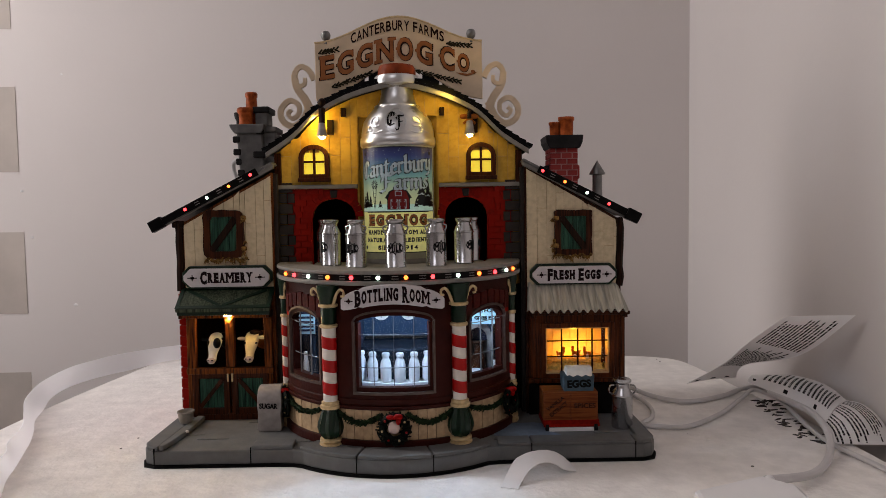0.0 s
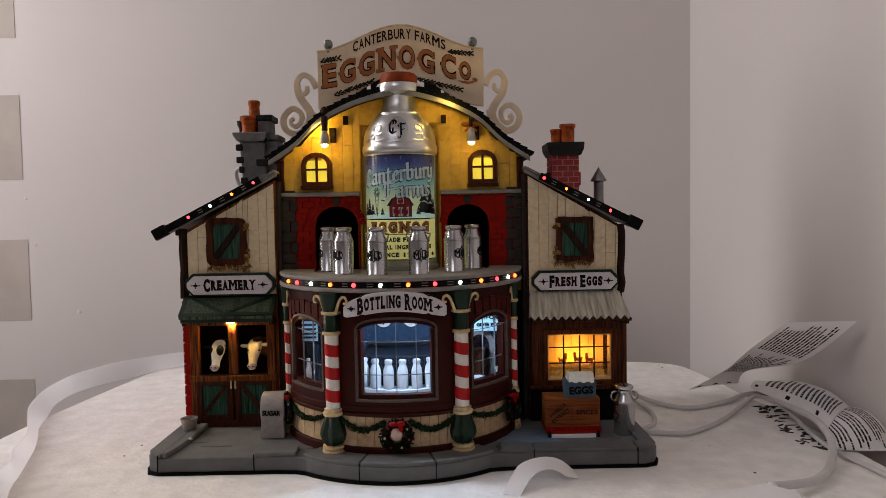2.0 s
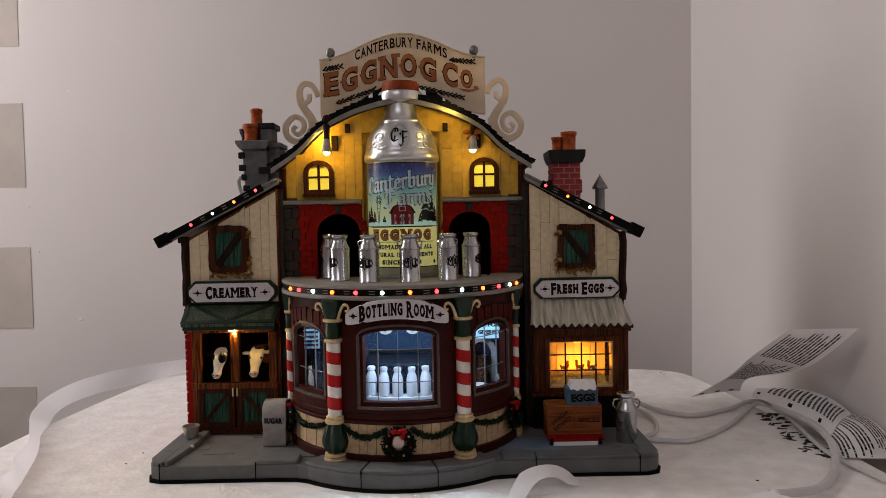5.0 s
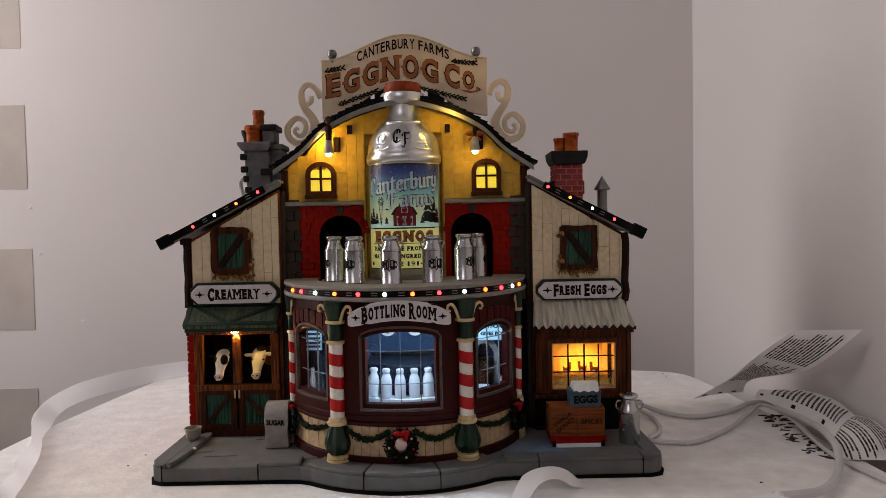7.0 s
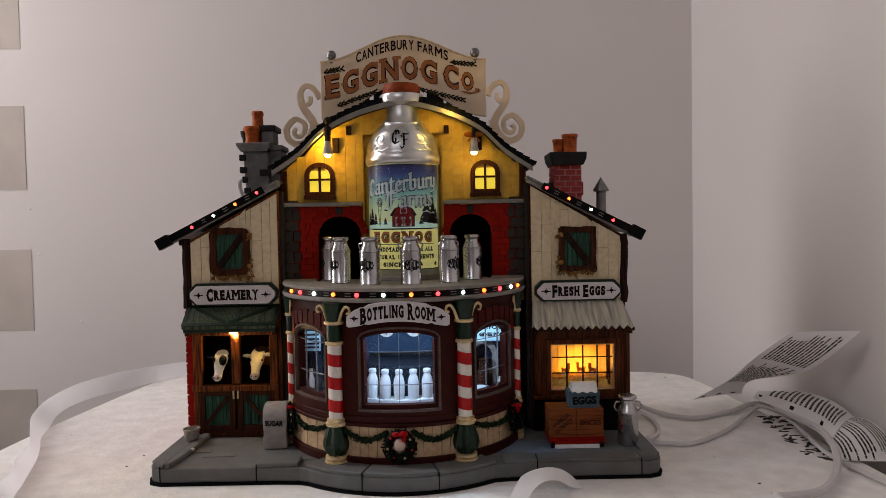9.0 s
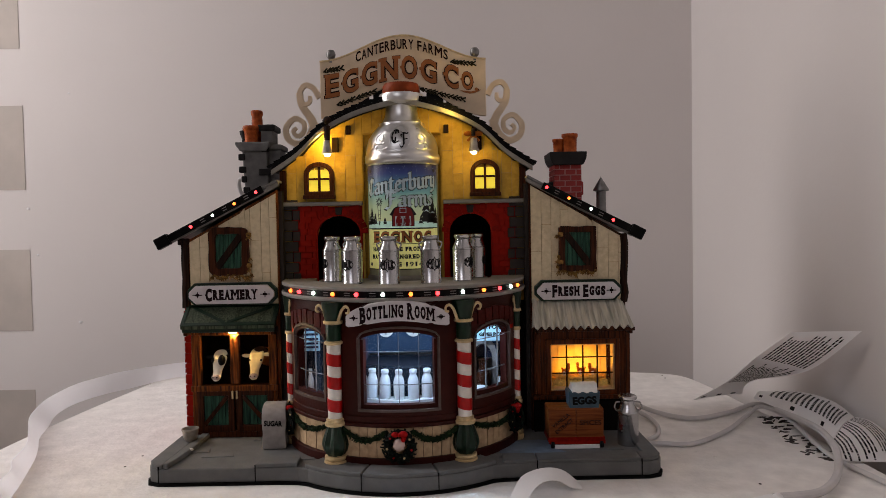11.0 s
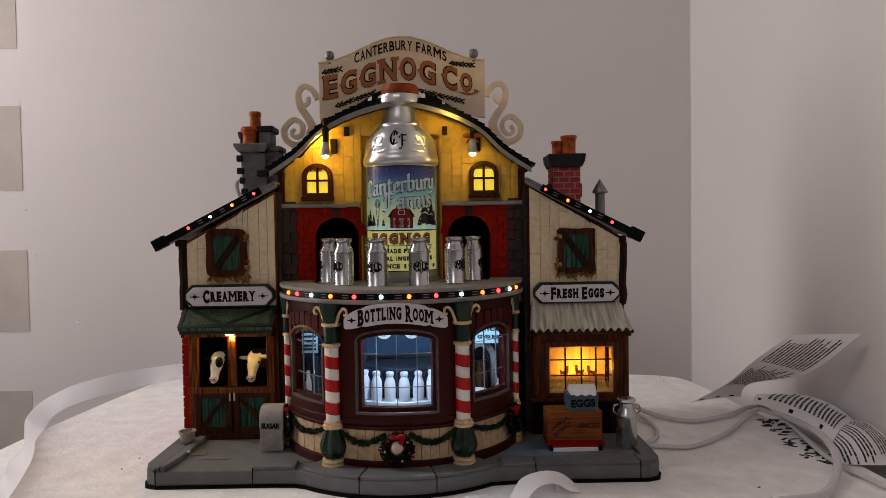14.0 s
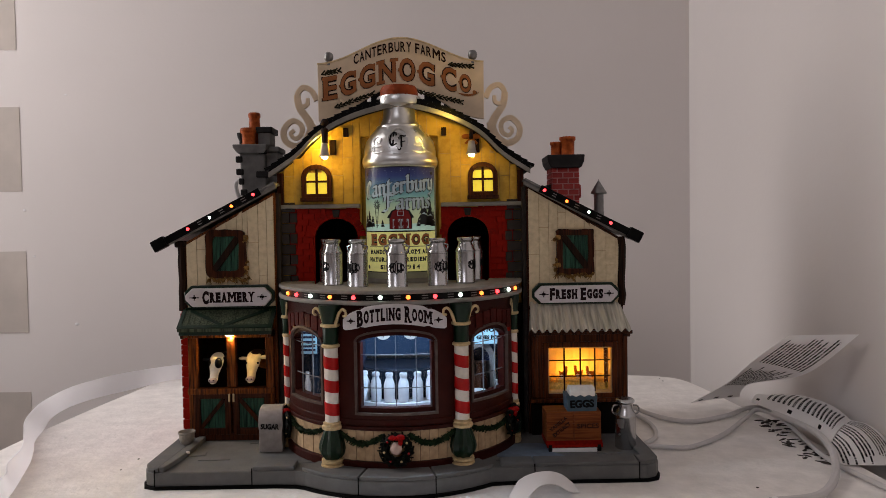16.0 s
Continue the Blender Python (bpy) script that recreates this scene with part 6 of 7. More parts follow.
def lab_shell(bm, a0, a1, z0, z1, r0, r1, n=24):
    cols = []
    for i in range(n + 1):
        a = radians(a0 + (a1 - a0) * i / n)
        cols.append([bm.verts.new((r * math.sin(a), -r * math.cos(a), z)) for r, z in ((r0, z0), (r1, z0), (r1, z1), (r0, z1))])
    for u, w in zip(cols, cols[1:]):
        for k in range(4):
            bm.faces.new((u[k], u[(k + 1) % 4], w[(k + 1) % 4], w[k]))
    bm.faces.new(cols[0])
    bm.faces.new(cols[-1][::-1])
    return bm


lab = part("label", lab_shell(B(), -73, 73, 9, 78.5, 24.1, 24.36), M_LABD, bot, "printed farm label with barn and winter sky")
# printed winter sky that fades from night blue to pale green, snow, and a yellow lettering panel
def sky_glow_print():
    m = mat("label_sky_glow", (0.3, 0.4, 0.4), 0.35, bump=0, deep=False)
    t = m.node_tree
    bs = t.nodes["Principled BSDF"]
    co, sep, rng, ramp = (t.nodes.new(k) for k in ("ShaderNodeTexCoord", "ShaderNodeSeparateXYZ", "ShaderNodeMapRange", "ShaderNodeValToRGB"))
    rng.inputs[1].default_value, rng.inputs[2].default_value = 0.041, 0.078
    t.links.new(co.outputs["Object"], sep.inputs[0])
    t.links.new(sep.outputs[2], rng.inputs[0])
    t.links.new(rng.outputs[0], ramp.inputs[0])
    e = ramp.color_ramp.elements
    e[0].position, e[0].color = 0.0, (0.46, 0.50, 0.27, 1)
    e[1].position, e[1].color = 1.0, (0.012, 0.014, 0.05, 1)
    for p, c in ((0.28, (0.33, 0.42, 0.27)), (0.5, (0.13, 0.27, 0.26)), (0.7, (0.055, 0.12, 0.19)), (0.85, (0.025, 0.035, 0.12))):
        e.new(p).color = (*c, 1)
    for k in ("Base Color", "Emission Color"):
        t.links.new(ramp.outputs[0], bs.inputs[k])
    # emission put into the print so the label looks lit; no lamp inside
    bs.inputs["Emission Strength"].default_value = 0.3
    return m


part("print_band", lab_shell(B(), -71, 71, 41, 77.8, 24.2, 24.45), sky_glow_print(), lab)
# snow and lettering panel get the same added glow in their colour
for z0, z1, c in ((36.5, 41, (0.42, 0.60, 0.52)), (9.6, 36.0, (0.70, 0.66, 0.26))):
    part("print_band", lab_shell(B(), -71, 71, z0, z1, 24.2, 24.45), mat("label_glow_print", c, 0.35, bump=0, var=0.14, scale=300, emit=0.3, glow=c), lab)
stars = B()
rs = random.Random(14)
for i in range(60):
    a, z, q = rs.uniform(-1.2, 1.2), 77 - 9 * rs.random() ** 1.5, rs.uniform(0.12, 0.3)
    rbox(stars, 24.5 * math.sin(a), -24.5 * math.cos(a), z, q, 0.1, q, pose(0, 0, 0, 0, 45, math.degrees(a)))
tagged(part("print_star", stars, M_SNOW, lab), kind="stuff")


def slice_up(bm, step=1.5):
    """Cut a flat sheet into narrow upright strips, so that it can be bent."""
    for k in range(-18, 19):
        bmesh.ops.bisect_plane(bm, geom=bm.verts[:] + bm.edges[:] + bm.faces[:], plane_co=(k * step, 0, 0), plane_no=(1, 0, 0))


def label_poly(pts, m, lift=24.5, name="print"):
    bm = B()
    plate(bm, pts, [], -0.06, 0.06)
    slice_up(bm)
    bend(bm, on_label(lift))
    part(name, bm, m, lab)


def label_word(txt, h, w, z, m, bold=0.0, lift=24.62):
    bm = slab_word(txt, h, w, bold)
    slice_up(bm)
    f = on_label(lift)
    part("lettering", bend(bm, lambda a, b, v: f(a, b * 0.3, v + z)), m, lab)


M_PALE = mat("label_white", (0.50, 0.60, 0.64), 0.4, bump=0)
for m, bold, lift in ((M_LABD, 0.7, 24.56), (M_PALE, 0.0, 24.72)):
    for txt, hh, w, x, z, tilt in (("Canterbury", 10.8, 54, -0.3, 66.4, 0.11), ("Farms", 10.4, 34, 6.4, 55.8, 0.05)):
        bm = gothic_word(txt, hh + bold * 0.6, w + bold, bold)
        f = on_label(lift)
        slice_up(bm)
        part("lettering", bend(bm, lambda a, b, h: f(a + x, b, h + z + tilt * a)), m, lab)
# barn
label_poly([(-6.5, 37.5), (8.5, 37.5), (8.5, 44.5), (10.0, 45.0), (7.0, 49.5), (1.0, 52.2), (-5, 49.5), (-8.2, 45), (-6.5, 44.5)], M_LABD, 24.56)
label_poly([(-5.9, 37.8), (7.9, 37.8), (7.9, 44.6), (6.2, 48.9), (1.0, 51.4), (-4.2, 48.9), (-5.9, 44.6)], M_LABR, 24.64)
for pts in (rect(-1.2, 3.2, 46.2, 49.4), rect(-4.2, 0.8, 38, 44), rect(1.2, 6.2, 38, 44)):
    (xa, za), (xb, _), (_, zb) = pts[0], pts[1], pts[2]
    bm = B()
    plate(bm, pts, [rect(xa + 0.4, xb - 0.4, za + 0.4, zb - 0.4)], -0.05, 0.05)
    if zb < 45:
        for s in (-1, 1):
            rbox(bm, (xa + xb) / 2, 0, (za + zb) / 2, math.hypot(xb - xa, zb - za) - 0.6, 0.1, 0.4, pose(0, 0, 0, 0, s * math.degrees(math.atan2(zb - za, xb - xa)), 0))
    bend(bm, on_label(24.72))
    part("print", bm, M_PALE, lab)
# trees, windmill, fence
for x, z, h in ((17.5, 38.5, 20), (23.5, 38, 19), (13.2, 38.5, 6), (27.5, 38, 12), (-20, 38.5, 8), (-24, 38, 12), (-27.5, 38, 9), (-11.5, 38.5, 5)):
    pts = [(x, z + h)]
    for k in range(1, 6):
        pts += [(x + h * 0.055 * k + 0.4, z + h * (1 - k / 5.4)), (x + h * 0.035 * k, z + h * (1 - k / 5.4) + 0.3)]
    left = [(2 * x - a, b) for a, b in reversed(pts[1:])]
    label_poly(pts + left, M_LABD, 24.54)
    sn = [(x - h * 0.12, z + h * 0.42), (x + h * 0.02, z + h * 0.5), (x + h * 0.14, z + h * 0.4), (x, z + h * 0.44)]
    label_poly(sn, M_PALE, 24.6)
bm = B()
for s in (-1, 1):
    rbox(bm, -16 + s * 0.9, 0, 46, 0.35, 0.1, 15, pose(0, 0, 0, 0, s * 6, 0))
for k in range(5):
    rbox(bm, -16, 0, 40 + k * 2.8, 2.6 - k * 0.35, 0.1, 0.3, pose(0, 0, 0))
for k in range(10):
    a = k * 36
    rbox(bm, -16 + 1.9 * math.cos(radians(a)), 0, 54 + 1.9 * math.sin(radians(a)), 2.0, 0.1, 0.6, pose(0, 0, 0, 0, -a, 0))
bend(bm, on_label(24.6))
part("print", bm, M_LABD, lab)
# panel of lettering
label_poly(rect(-24, 24, 35.6, 36.4), M_LABD, 24.52)
for m, bold, lift in ((M_LABD, 0.75, 24.56), (M_BRONZE, 0.25, 24.66)):
    label_word("EGGNOG", 7.0 + bold, 44 + bold, 30.6, m, bold, lift)
label_poly(rect(-24, 24, 25.8, 26.2), M_LABD, 24.52)
label_word("HANDMADE FROM ALL", 2.9, 46, 22.6, M_LABD, 0.2)
label_word("NATURAL INGREDIENTS", 2.9, 48, 17.6, M_LABD, 0.2)
label_word("SINCE 1914", 3.0, 28, 12.6, M_LABD, 0.2)
for sx in (-1, 1):
    for z in (12.5, 74.5):
        label_poly([(sx * 25.6 + 1.3 * math.cos(k), z + 1.3 * math.sin(k)) for k in [i * 0.7854 for i in range(8)]], M_LABD, 24.6)
# medallion and scrolls on the shoulder
def on_shoulder(a, b, h):
    z = 94.8 + h
    pr = [(84, 25.2), (88, 24.7), (92, 24.3), (97, 22.9), (101.5, 19.8), (104.8, 15.8)]
    r = pr[-1][1]
    for (z0, r0), (z1, r1) in zip(pr, pr[1:]):
        if z <= z1:
            r = r0 + (r1 - r0) * (z - z0) / (z1 - z0)
            break
    r += 0.35 - b
    return (r * math.sin(a / 23), -r * math.cos(a / 23), z)
bm = B()
plate(bm, [(7.2 * math.cos(6.2832 * i / 36), 0.6 + 9.0 * math.sin(6.2832 * i / 36)) for i in range(36)], [[(6.3 * math.cos(6.2832 * i / 36), 0.6 + 8.1 * math.sin(6.2832 * i / 36)) for i in range(36)]], -0.6, 0.4)
part("medallion", bend(bm, on_shoulder), M_SILVER, bot, "raised oval medallion with initials")
bm = gothic_word("CF", 9.6, 11.4, -0.32)
part("lettering", bend(bm, lambda a, b, h: on_shoulder(a, b - 0.1, h + (1.8 if a < 0 else -0.6))), M_INK, bot, "black initials")
for s in (-1, 1):
    bm = B()
    for cx, cz, r0, t, a0 in ((13.6, 0.8, 4.4, 1.35, 3.9), (16.8, -4.6, 2.1, -1.2, 2.4)):
        tube(bm, [on_shoulder(s * (cx + r0 * (1 - 0.8 * i / 30) * math.cos(a0 + t * 6.2832 * i / 30)), 0.1, cz + r0 * (1 - 0.8 * i / 30) * math.sin(a0 + t * 6.2832 * i / 30)) for i in range(31)], 0.42, 6)
    tube(bm, [on_shoulder(s * p.x, 0.1, p.y) for p in smooth_path([(8.2, -5.6, 0), (11.0, -6.8, 0), (15.0, -7.2, 0), (19.4, -5.4, 0), (23.0, -6.6, 0)], 5)], 0.42, 6, 0.6)
    part("scroll", bm, M_SILVER, bot, "raised silver scrollwork", smooth=True)

# ---- turntable of milk cans round the bottle ----
cans = thing("milk_can_carousel", "turntable of silver milk cans circling the big bottle", "carousel", BX, BY, 113)
part("turntable", lathe(B(), [(30, 0), (58, 0), (58, 1.4), (57.4, 1.8), (30, 1.8)], 0, 0, 0, 64), M_TRIM, cans, "grey turning ring")


def milk_can():
    bm = B()
    lathe(bm, [(6.1, 0), (6.5, 0.4), (6.5, 0.9), (6.35, 1.1), (6.4, 20.2), (6.75, 20.4), (6.75, 21.1), (6.35, 21.3), (4.7, 25.2), (4.5, 25.6), (4.5, 26.8), (5.0, 27.2), (5.5, 28.3), (5.5, 29.3), (5.1, 29.7), (4.6, 29.4), (4.2, 28.6), (0, 28.5)], 0, 0, 0, 32)
    for s in (-1, 1):
        tube(bm, [(s * 6.2, 0, 21.0), (s * 7.7, 0, 24.4), (s * 7.7, 0, 25.2), (s * 4.6, 0, 26.2)], 0.5, 6)
    for k in range(4):
        rbox(bm, 5.9 * math.cos(1.5708 * k), 5.9 * math.sin(1.5708 * k), -0.2, 1.6, 1.6, 0.6, pose(0, 0, 0, 0, 0, 90 * k))
    return bm


R_CAN = 50.0
cm = None
for k in range(12):
    if cm is None:
        c = part("milk_can", milk_can(), M_CANMETAL, cans, "small brushed silver milk can", smooth=True)
        cm = c.data
        bm = slab_word("MILK", 4.4, 9.6, 0.3)
        t = part("lettering", bend(bm, lambda a, b, h: (6.5 * math.sin(a / 6.5), -6.5 * math.cos(a / 6.5) + b, h + 12.2)), M_INK, c)
        tm = t.data
        bm = B()
        badge = [(5.6, 0.0), (5.0, 1.4), (3.6, 2.4), (3.2, 3.2), (2.0, 2.8), (0.7, 3.1), (0, 4.6), (-0.7, 3.1), (-2.0, 2.8), (-3.2, 3.2), (-3.6, 2.4), (-5.0, 1.4), (-5.6, 0.0), (-5.0, -1.4), (-3.6, -2.4), (-3.2, -3.2), (-2.0, -2.8), (-0.7, -3.1), (0, -4.4), (0.7, -3.1), (2.0, -2.8), (3.2, -3.2), (3.6, -2.4), (5.0, -1.4)]
        plate(bm, [(x, 12.2 + z) for x, z in badge], [[(x * 0.93, 12.2 + z * 0.78) for x, z in badge]], -0.06, 0.06)
        bend(bm, lambda a, b, h: (6.5 * math.sin(a / 6.5), -6.5 * math.cos(a / 6.5) + b, h))
        u = part("print", bm, M_INK, c)
        um = u.data
    else:
        c = new("milk_can", cm)
        c.parent = cans
        for nm, d in (("lettering", tm), ("print", um)):
            o = new(nm, d)
            o.parent = c
    c["label"] = "small brushed silver milk can"
    a = radians(30 * k)
    c.matrix_basis = pose(R_CAN * math.sin(a) * MM, -R_CAN * math.cos(a) * MM, 1.8 * MM, 0, 0, 30 * k)

# ---- turntable of white bottles in the window ----
line = thing("bottle_carousel", "turntable of white milk bottles behind the bay window", "carousel", BX, BY, 37.2)
part("turntable", lathe(B(), [(0, 0), (44.5, 0), (44.5, 3.4), (44, 3.8), (0, 3.8)], 0, 0, 0, 64), M_MILK, line, "white turning disc")
part("pedestal", lathe(B(), [(8, -3), (8, 0)], 0, 0, 0, 20), M_BLUEW, line)
NB, R_BOT = 28, 40.5
bmh = None
for k in range(NB):
    if bmh is None:
        c = part("milk_bottle", lathe(B(), [(3.1, 0), (3.5, 0.5), (3.5, 10.6), (3.0, 13.0), (2.2, 14.9), (2.0, 16.0), (2.5, 16.4), (2.5, 18.1), (2.0, 18.6), (0, 18.8)], 0, 0, 0, 16), M_MILK, line, "white milk bottle", smooth=True)
        bmh = c.data
    else:
        c = new("milk_bottle", bmh)
        c.parent = line
    c["label"] = "white milk bottle"
    a = radians(360 / NB * k)
    c.matrix_basis = pose(R_BOT * math.sin(a) * MM, -R_BOT * math.cos(a) * MM, 3.8 * MM, 0, 0, 0)
# ---- small goods fixed to the base ----
bm = B()
rows = []
for i, (z, d0, d1, w) in enumerate(((10.2, -8, 8, 7.2), (13, -8.4, 8.4, 7.6), (22, -8, 8, 7.0), (28, -7.6, 7.6, 7.6), (34, -7.4, 6.6, 7.5), (38.5, -5.6, 5.6, 7.3), (40.6, -2.6, 4.4, 7.0), (40.8, 1.0, 3.4, 6.8))):
    rows.append([bm.verts.new((x, y, z)) for x, y in ((-w, d0), (-w * 0.4, d0 - 0.6), (w * 0.4, d0 - 0.4), (w, d0), (w, d1), (-w, d1))])
for a, b in zip(rows, rows[1:]):
    for k in range(6):
        bm.faces.new((a[k], a[(k + 1) % 6], b[(k + 1) % 6], b[k]))
bm.faces.new(rows[0])
bm.faces.new(rows[-1])
sack = part("sugar_sack", bm, M_SUGAR, house, "grey rolled paper sack of sugar", bevel=0.7, smooth=True)
sack.matrix_basis = pose(-0.0865, -0.021, 0.001, 0, 0, 3) @ Matrix.Diagonal((1, 1, 0.91, 1))
flat_text("lettering", "SUGAR", 5.0, -0.2, -9.0, 28.2, M_INK, sack, 11.5, 0.2, -3)

cart = part("cart", box(B(), 88, 123, -38, -20, 12.6, 15.2), M_BRICK, house, "red hand cart carrying a spice crate", bevel=0.4)
for x in (90, 120.5):
    for y in (-37.5, -22):
        w = part("wheel", lathe(B(), [(2.2, -1), (2.2, 1)], 0, 0, 0, 14), M_INK, cart)
        w.matrix_basis = pose(x * MM, y * MM, 0.0123, 0, 90, 0)
part("card", box(B(), 91, 119, -39.2, -38.2, 10.2, 12.6), M_PAPER, cart, "white card under the cart", bevel=0.2)
crate = part("spice_crate", box(B(), 87.6, 122, -37.4, -21, 15.2, 35), M_CRATE, house, "orange-brown wooden spice crate", bevel=0.5)
for x0, x1 in ((87.9, 104.4), (105.0, 121.7)):
    part("board", box(B(), x0, x1, -38.0, -37.2, 15.8, 34.6), M_CRATE, crate, bevel=0.25)
part("frame_strip", box(B(), 87.2, 122.4, -38.2, -20.8, 14.6, 17.2), M_BRICK, crate, "red bottom strip")
flat_text("lettering", "SPICES", 4.0, 113.6, -38.15, 26.0, M_TOUT, crate, 13.6, 0.1)
flat_text("lettering", "VANILLA", 3.2, 95.2, -38.15, 27.6, M_TOUT, crate, 13.2, 0.1, 38)
flat_text("lettering", "EXTRACT", 3.2, 97.2, -38.15, 24.0, M_TOUT, crate, 13.2, 0.1, 38)
ebx = part("egg_box", plate(B(), [(101, 35.0), (119.4, 35.0), (120, 45.2), (100.4, 45.2)], [], -37, -24), M_BLUEBOX, house, "slate-blue egg box", bevel=0.5)
flat_text("lettering", "EGGS", 6.2, 110.3, -37.2, 39.6, M_INK, ebx, 15.0, 0.35, 2)
lin = B()
rows = []
for i in range(17):
    u = i / 16
    x = 102.6 + 15.6 * u
    w = 0.5 * math.sin(u * 6 * math.pi)
    rows.append([lin.verts.new(p) for p in ((x, -37.9, 45.0 + w), (x, -37.4, 46.2), (x + 0.8, -33, 49.2), (x + 0.8, -26, 49.2), (x, -25, 45.4))])
for a, b in zip(rows, rows[1:]):
    for k in range(5):
        lin.faces.new((a[k], a[(k + 1) % 5], b[(k + 1) % 5], b[k]))
lin.faces.new(rows[0])
lin.faces.new(rows[-1][::-1])
part("egg_cloth", lin, M_WHITE, ebx, "white scalloped cloth over the eggs", smooth=True)

big = part("milk_churn", lathe(B(), [(6.2, 0), (6.5, 0.6), (6.5, 20), (6.8, 20.6), (6.6, 21.6), (4.6, 25), (4.2, 26), (4.2, 28), (5.8, 29.4), (5.8, 30.4), (5.0, 31.2), (0, 30.6)], 138.8, -31, 10.0, 28), M_CANMETAL, house, "silver milk churn on the base", smooth=True)
for s_ in (-1, 1):
    part("handle", tube(B(), smooth_path([(138.8 + s_ * 6.4, -31, 31), (138.8 + s_ * 8.6, -32, 33.6), (138.8 + s_ * 7.6, -31.4, 36.6), (138.8 + s_ * 5, -31, 37)], 4), 0.6, 6), M_CANMETAL, big, smooth=True)
part("pail", lathe(B(), [(2.4, 0), (3.9, 1.2), (4.7, 3.6), (5.0, 7.0), (5.5, 7.4), (5.5, 8.4), (4.9, 8.4), (4.5, 4.5), (3.2, 2), (0, 1.8)], -144, -16, 12.4, 22), M_PAIL, house, "small tin pail by the stall door", smooth=True)
part("snow_dab", ball(B(), -137, -34, 12.6, 1.6, 1.2, 0.9, 8, 6), M_WHITE, house, "white paint dab", smooth=True)

# ---- loose things on the table ----
def ribbon(name, rows, material, label, category, thick=0.5):
    """A thin bent sheet through pairs of edge points (low edge, high edge)."""
    lo = smooth_path([r[0] for r in rows], 8)
    hi = smooth_path([r[1] for r in rows], 8)
    bm = B()
    m = 5
    grid = []
    for i, (a, b) in enumerate(zip(lo, hi)):
        d = (lo[min(i + 1, len(lo) - 1)] - lo[max(i - 1, 0)])
        nrm = d.cross(b - a).normalized() * thick
        grid.append(([bm.verts.new(a + (b - a) * k / m) for k in range(m + 1)], [bm.verts.new(a + (b - a) * k / m + nrm) for k in range(m + 1)]))
    for (a, c), (b, e) in zip(grid, grid[1:]):
        for k in range(m):
            bm.faces.new((a[k], a[k + 1], b[k + 1], b[k]))
            bm.faces.new((c[k], e[k], e[k + 1], c[k + 1]))
        bm.faces.new((a[0], b[0], e[0], c[0]))
        bm.faces.new((a[m], c[m], e[m], b[m]))
    for a, c in (grid[0], grid[-1]):
        for k in range(m):
            bm.faces.new((a[k], c[k], c[k + 1], a[k + 1]))
    e = part(name, bm, material, None, smooth=True)
    return tagged(e, label, category), lo, hi


film, _, _ = ribbon("plastic_strip", [((-190, 252, 0.3), (-190, 254, 15)), ((-248, 236, 0.3), (-248, 236, 15)), ((-276, 194, 0.2), (-286, 200, 15)), ((-293, 165, 0.2), (-299, 172, 15)), ((-301, 132, 0.2), (-306, 143, 15)), ((-297, 98, 0.2), (-302, 96, 15)), ((-284, 64, 0.3), (-292, 62, 15)), ((-274, 36, 0.3), (-281, 36, 15)), ((-262, 14, 0.3), (-264, 7, 15)), ((-250, -10, 0.3), (-244, -28, 16)), ((-239, -37, 0.3), (-238, -52, 14)), ((-230, -60, 0.3), (-224, -76, 16)), ((-223, -79, 0.3), (-222, -93, 14)), ((-205, -115, 0.3), (-208, -120, 15)), ((-185, -160, 0.3), (-186, -160, 15))], M_STRIPF, "loose white plastic strip curling along the table edge", "plastic strip")

tag, _, _ = ribbon("torn_strip", [((55, -99, 0.4), (64, -102, 0.4)), ((58, -92, 2.6), (67, -96, 2.2)), ((62, -86, 7), (71, -91, 5.5)), ((66, -83, 10.5), (76, -88, 8)), ((74, -81, 13), (82, -86, 8.5)), ((83, -79, 13), (87, -85, 7)), ((91, -76, 9.5), (93, -83, 3)), ((99, -71, 1.6), (100, -79, 0.4))], M_PAPER, "curled white scrap of packing strip by the base", "paper scrap", 0.35)


def cable(name, pts, r, label):
    bm = tube(B(), smooth_path(pts, 9), r, 9)
    return tagged(part(name, bm, M_CABLE, None, smooth=True), label, "cable")


cable("power_cable", [(138, 84, 14), (152, 88, 12), (166, 86, 9), (186, 66, 3), (209, 49, 2.2), (242, 62, 2.4), (268, 78, 4), (290, 70, 5)], 1.8, "grey-white power cable from the model house")
cable("power_cable", [(140, 80, 10), (156, 84, 9), (172, 66, 4), (178, 40, 2.2), (172, 14, 2.0), (160, -2, 2.0), (172, -8, 2.0), (190, -8, 2.0), (222, 18, 2.0), (250, 48, 4), (266, 60, 7), (272, 30, 6), (264, -36, 2.4), (270, -90, 2.2), (276, -150, 2.2)], 1.6, "looped grey-white power cable on the table")
cable("power_cable", [(268, 40, 10), (270, 10, 11), (268, -20, 12), (262, -46, 9), (248, -72, 4), (224, -98, 4), (192, -112, 7)], 2.3, "thick white cable running to the adapter")
ad = thing("power_adapter", "white plastic plug-in power adapter on the table", "adapter", 172, -136, 0)
bm = slab(B(), [(-30, -30), (22, -34), (26, 4), (14, 17), (-27, 0)], 0.2, 13)
part("body", bm, M_FILM, ad, bevel=2.5)
part("strain_relief", tube(B(), [(17, 16, 7), (22, 24, 7)], 3.4, 10, 0.8), M_FILM, ad, smooth=True)


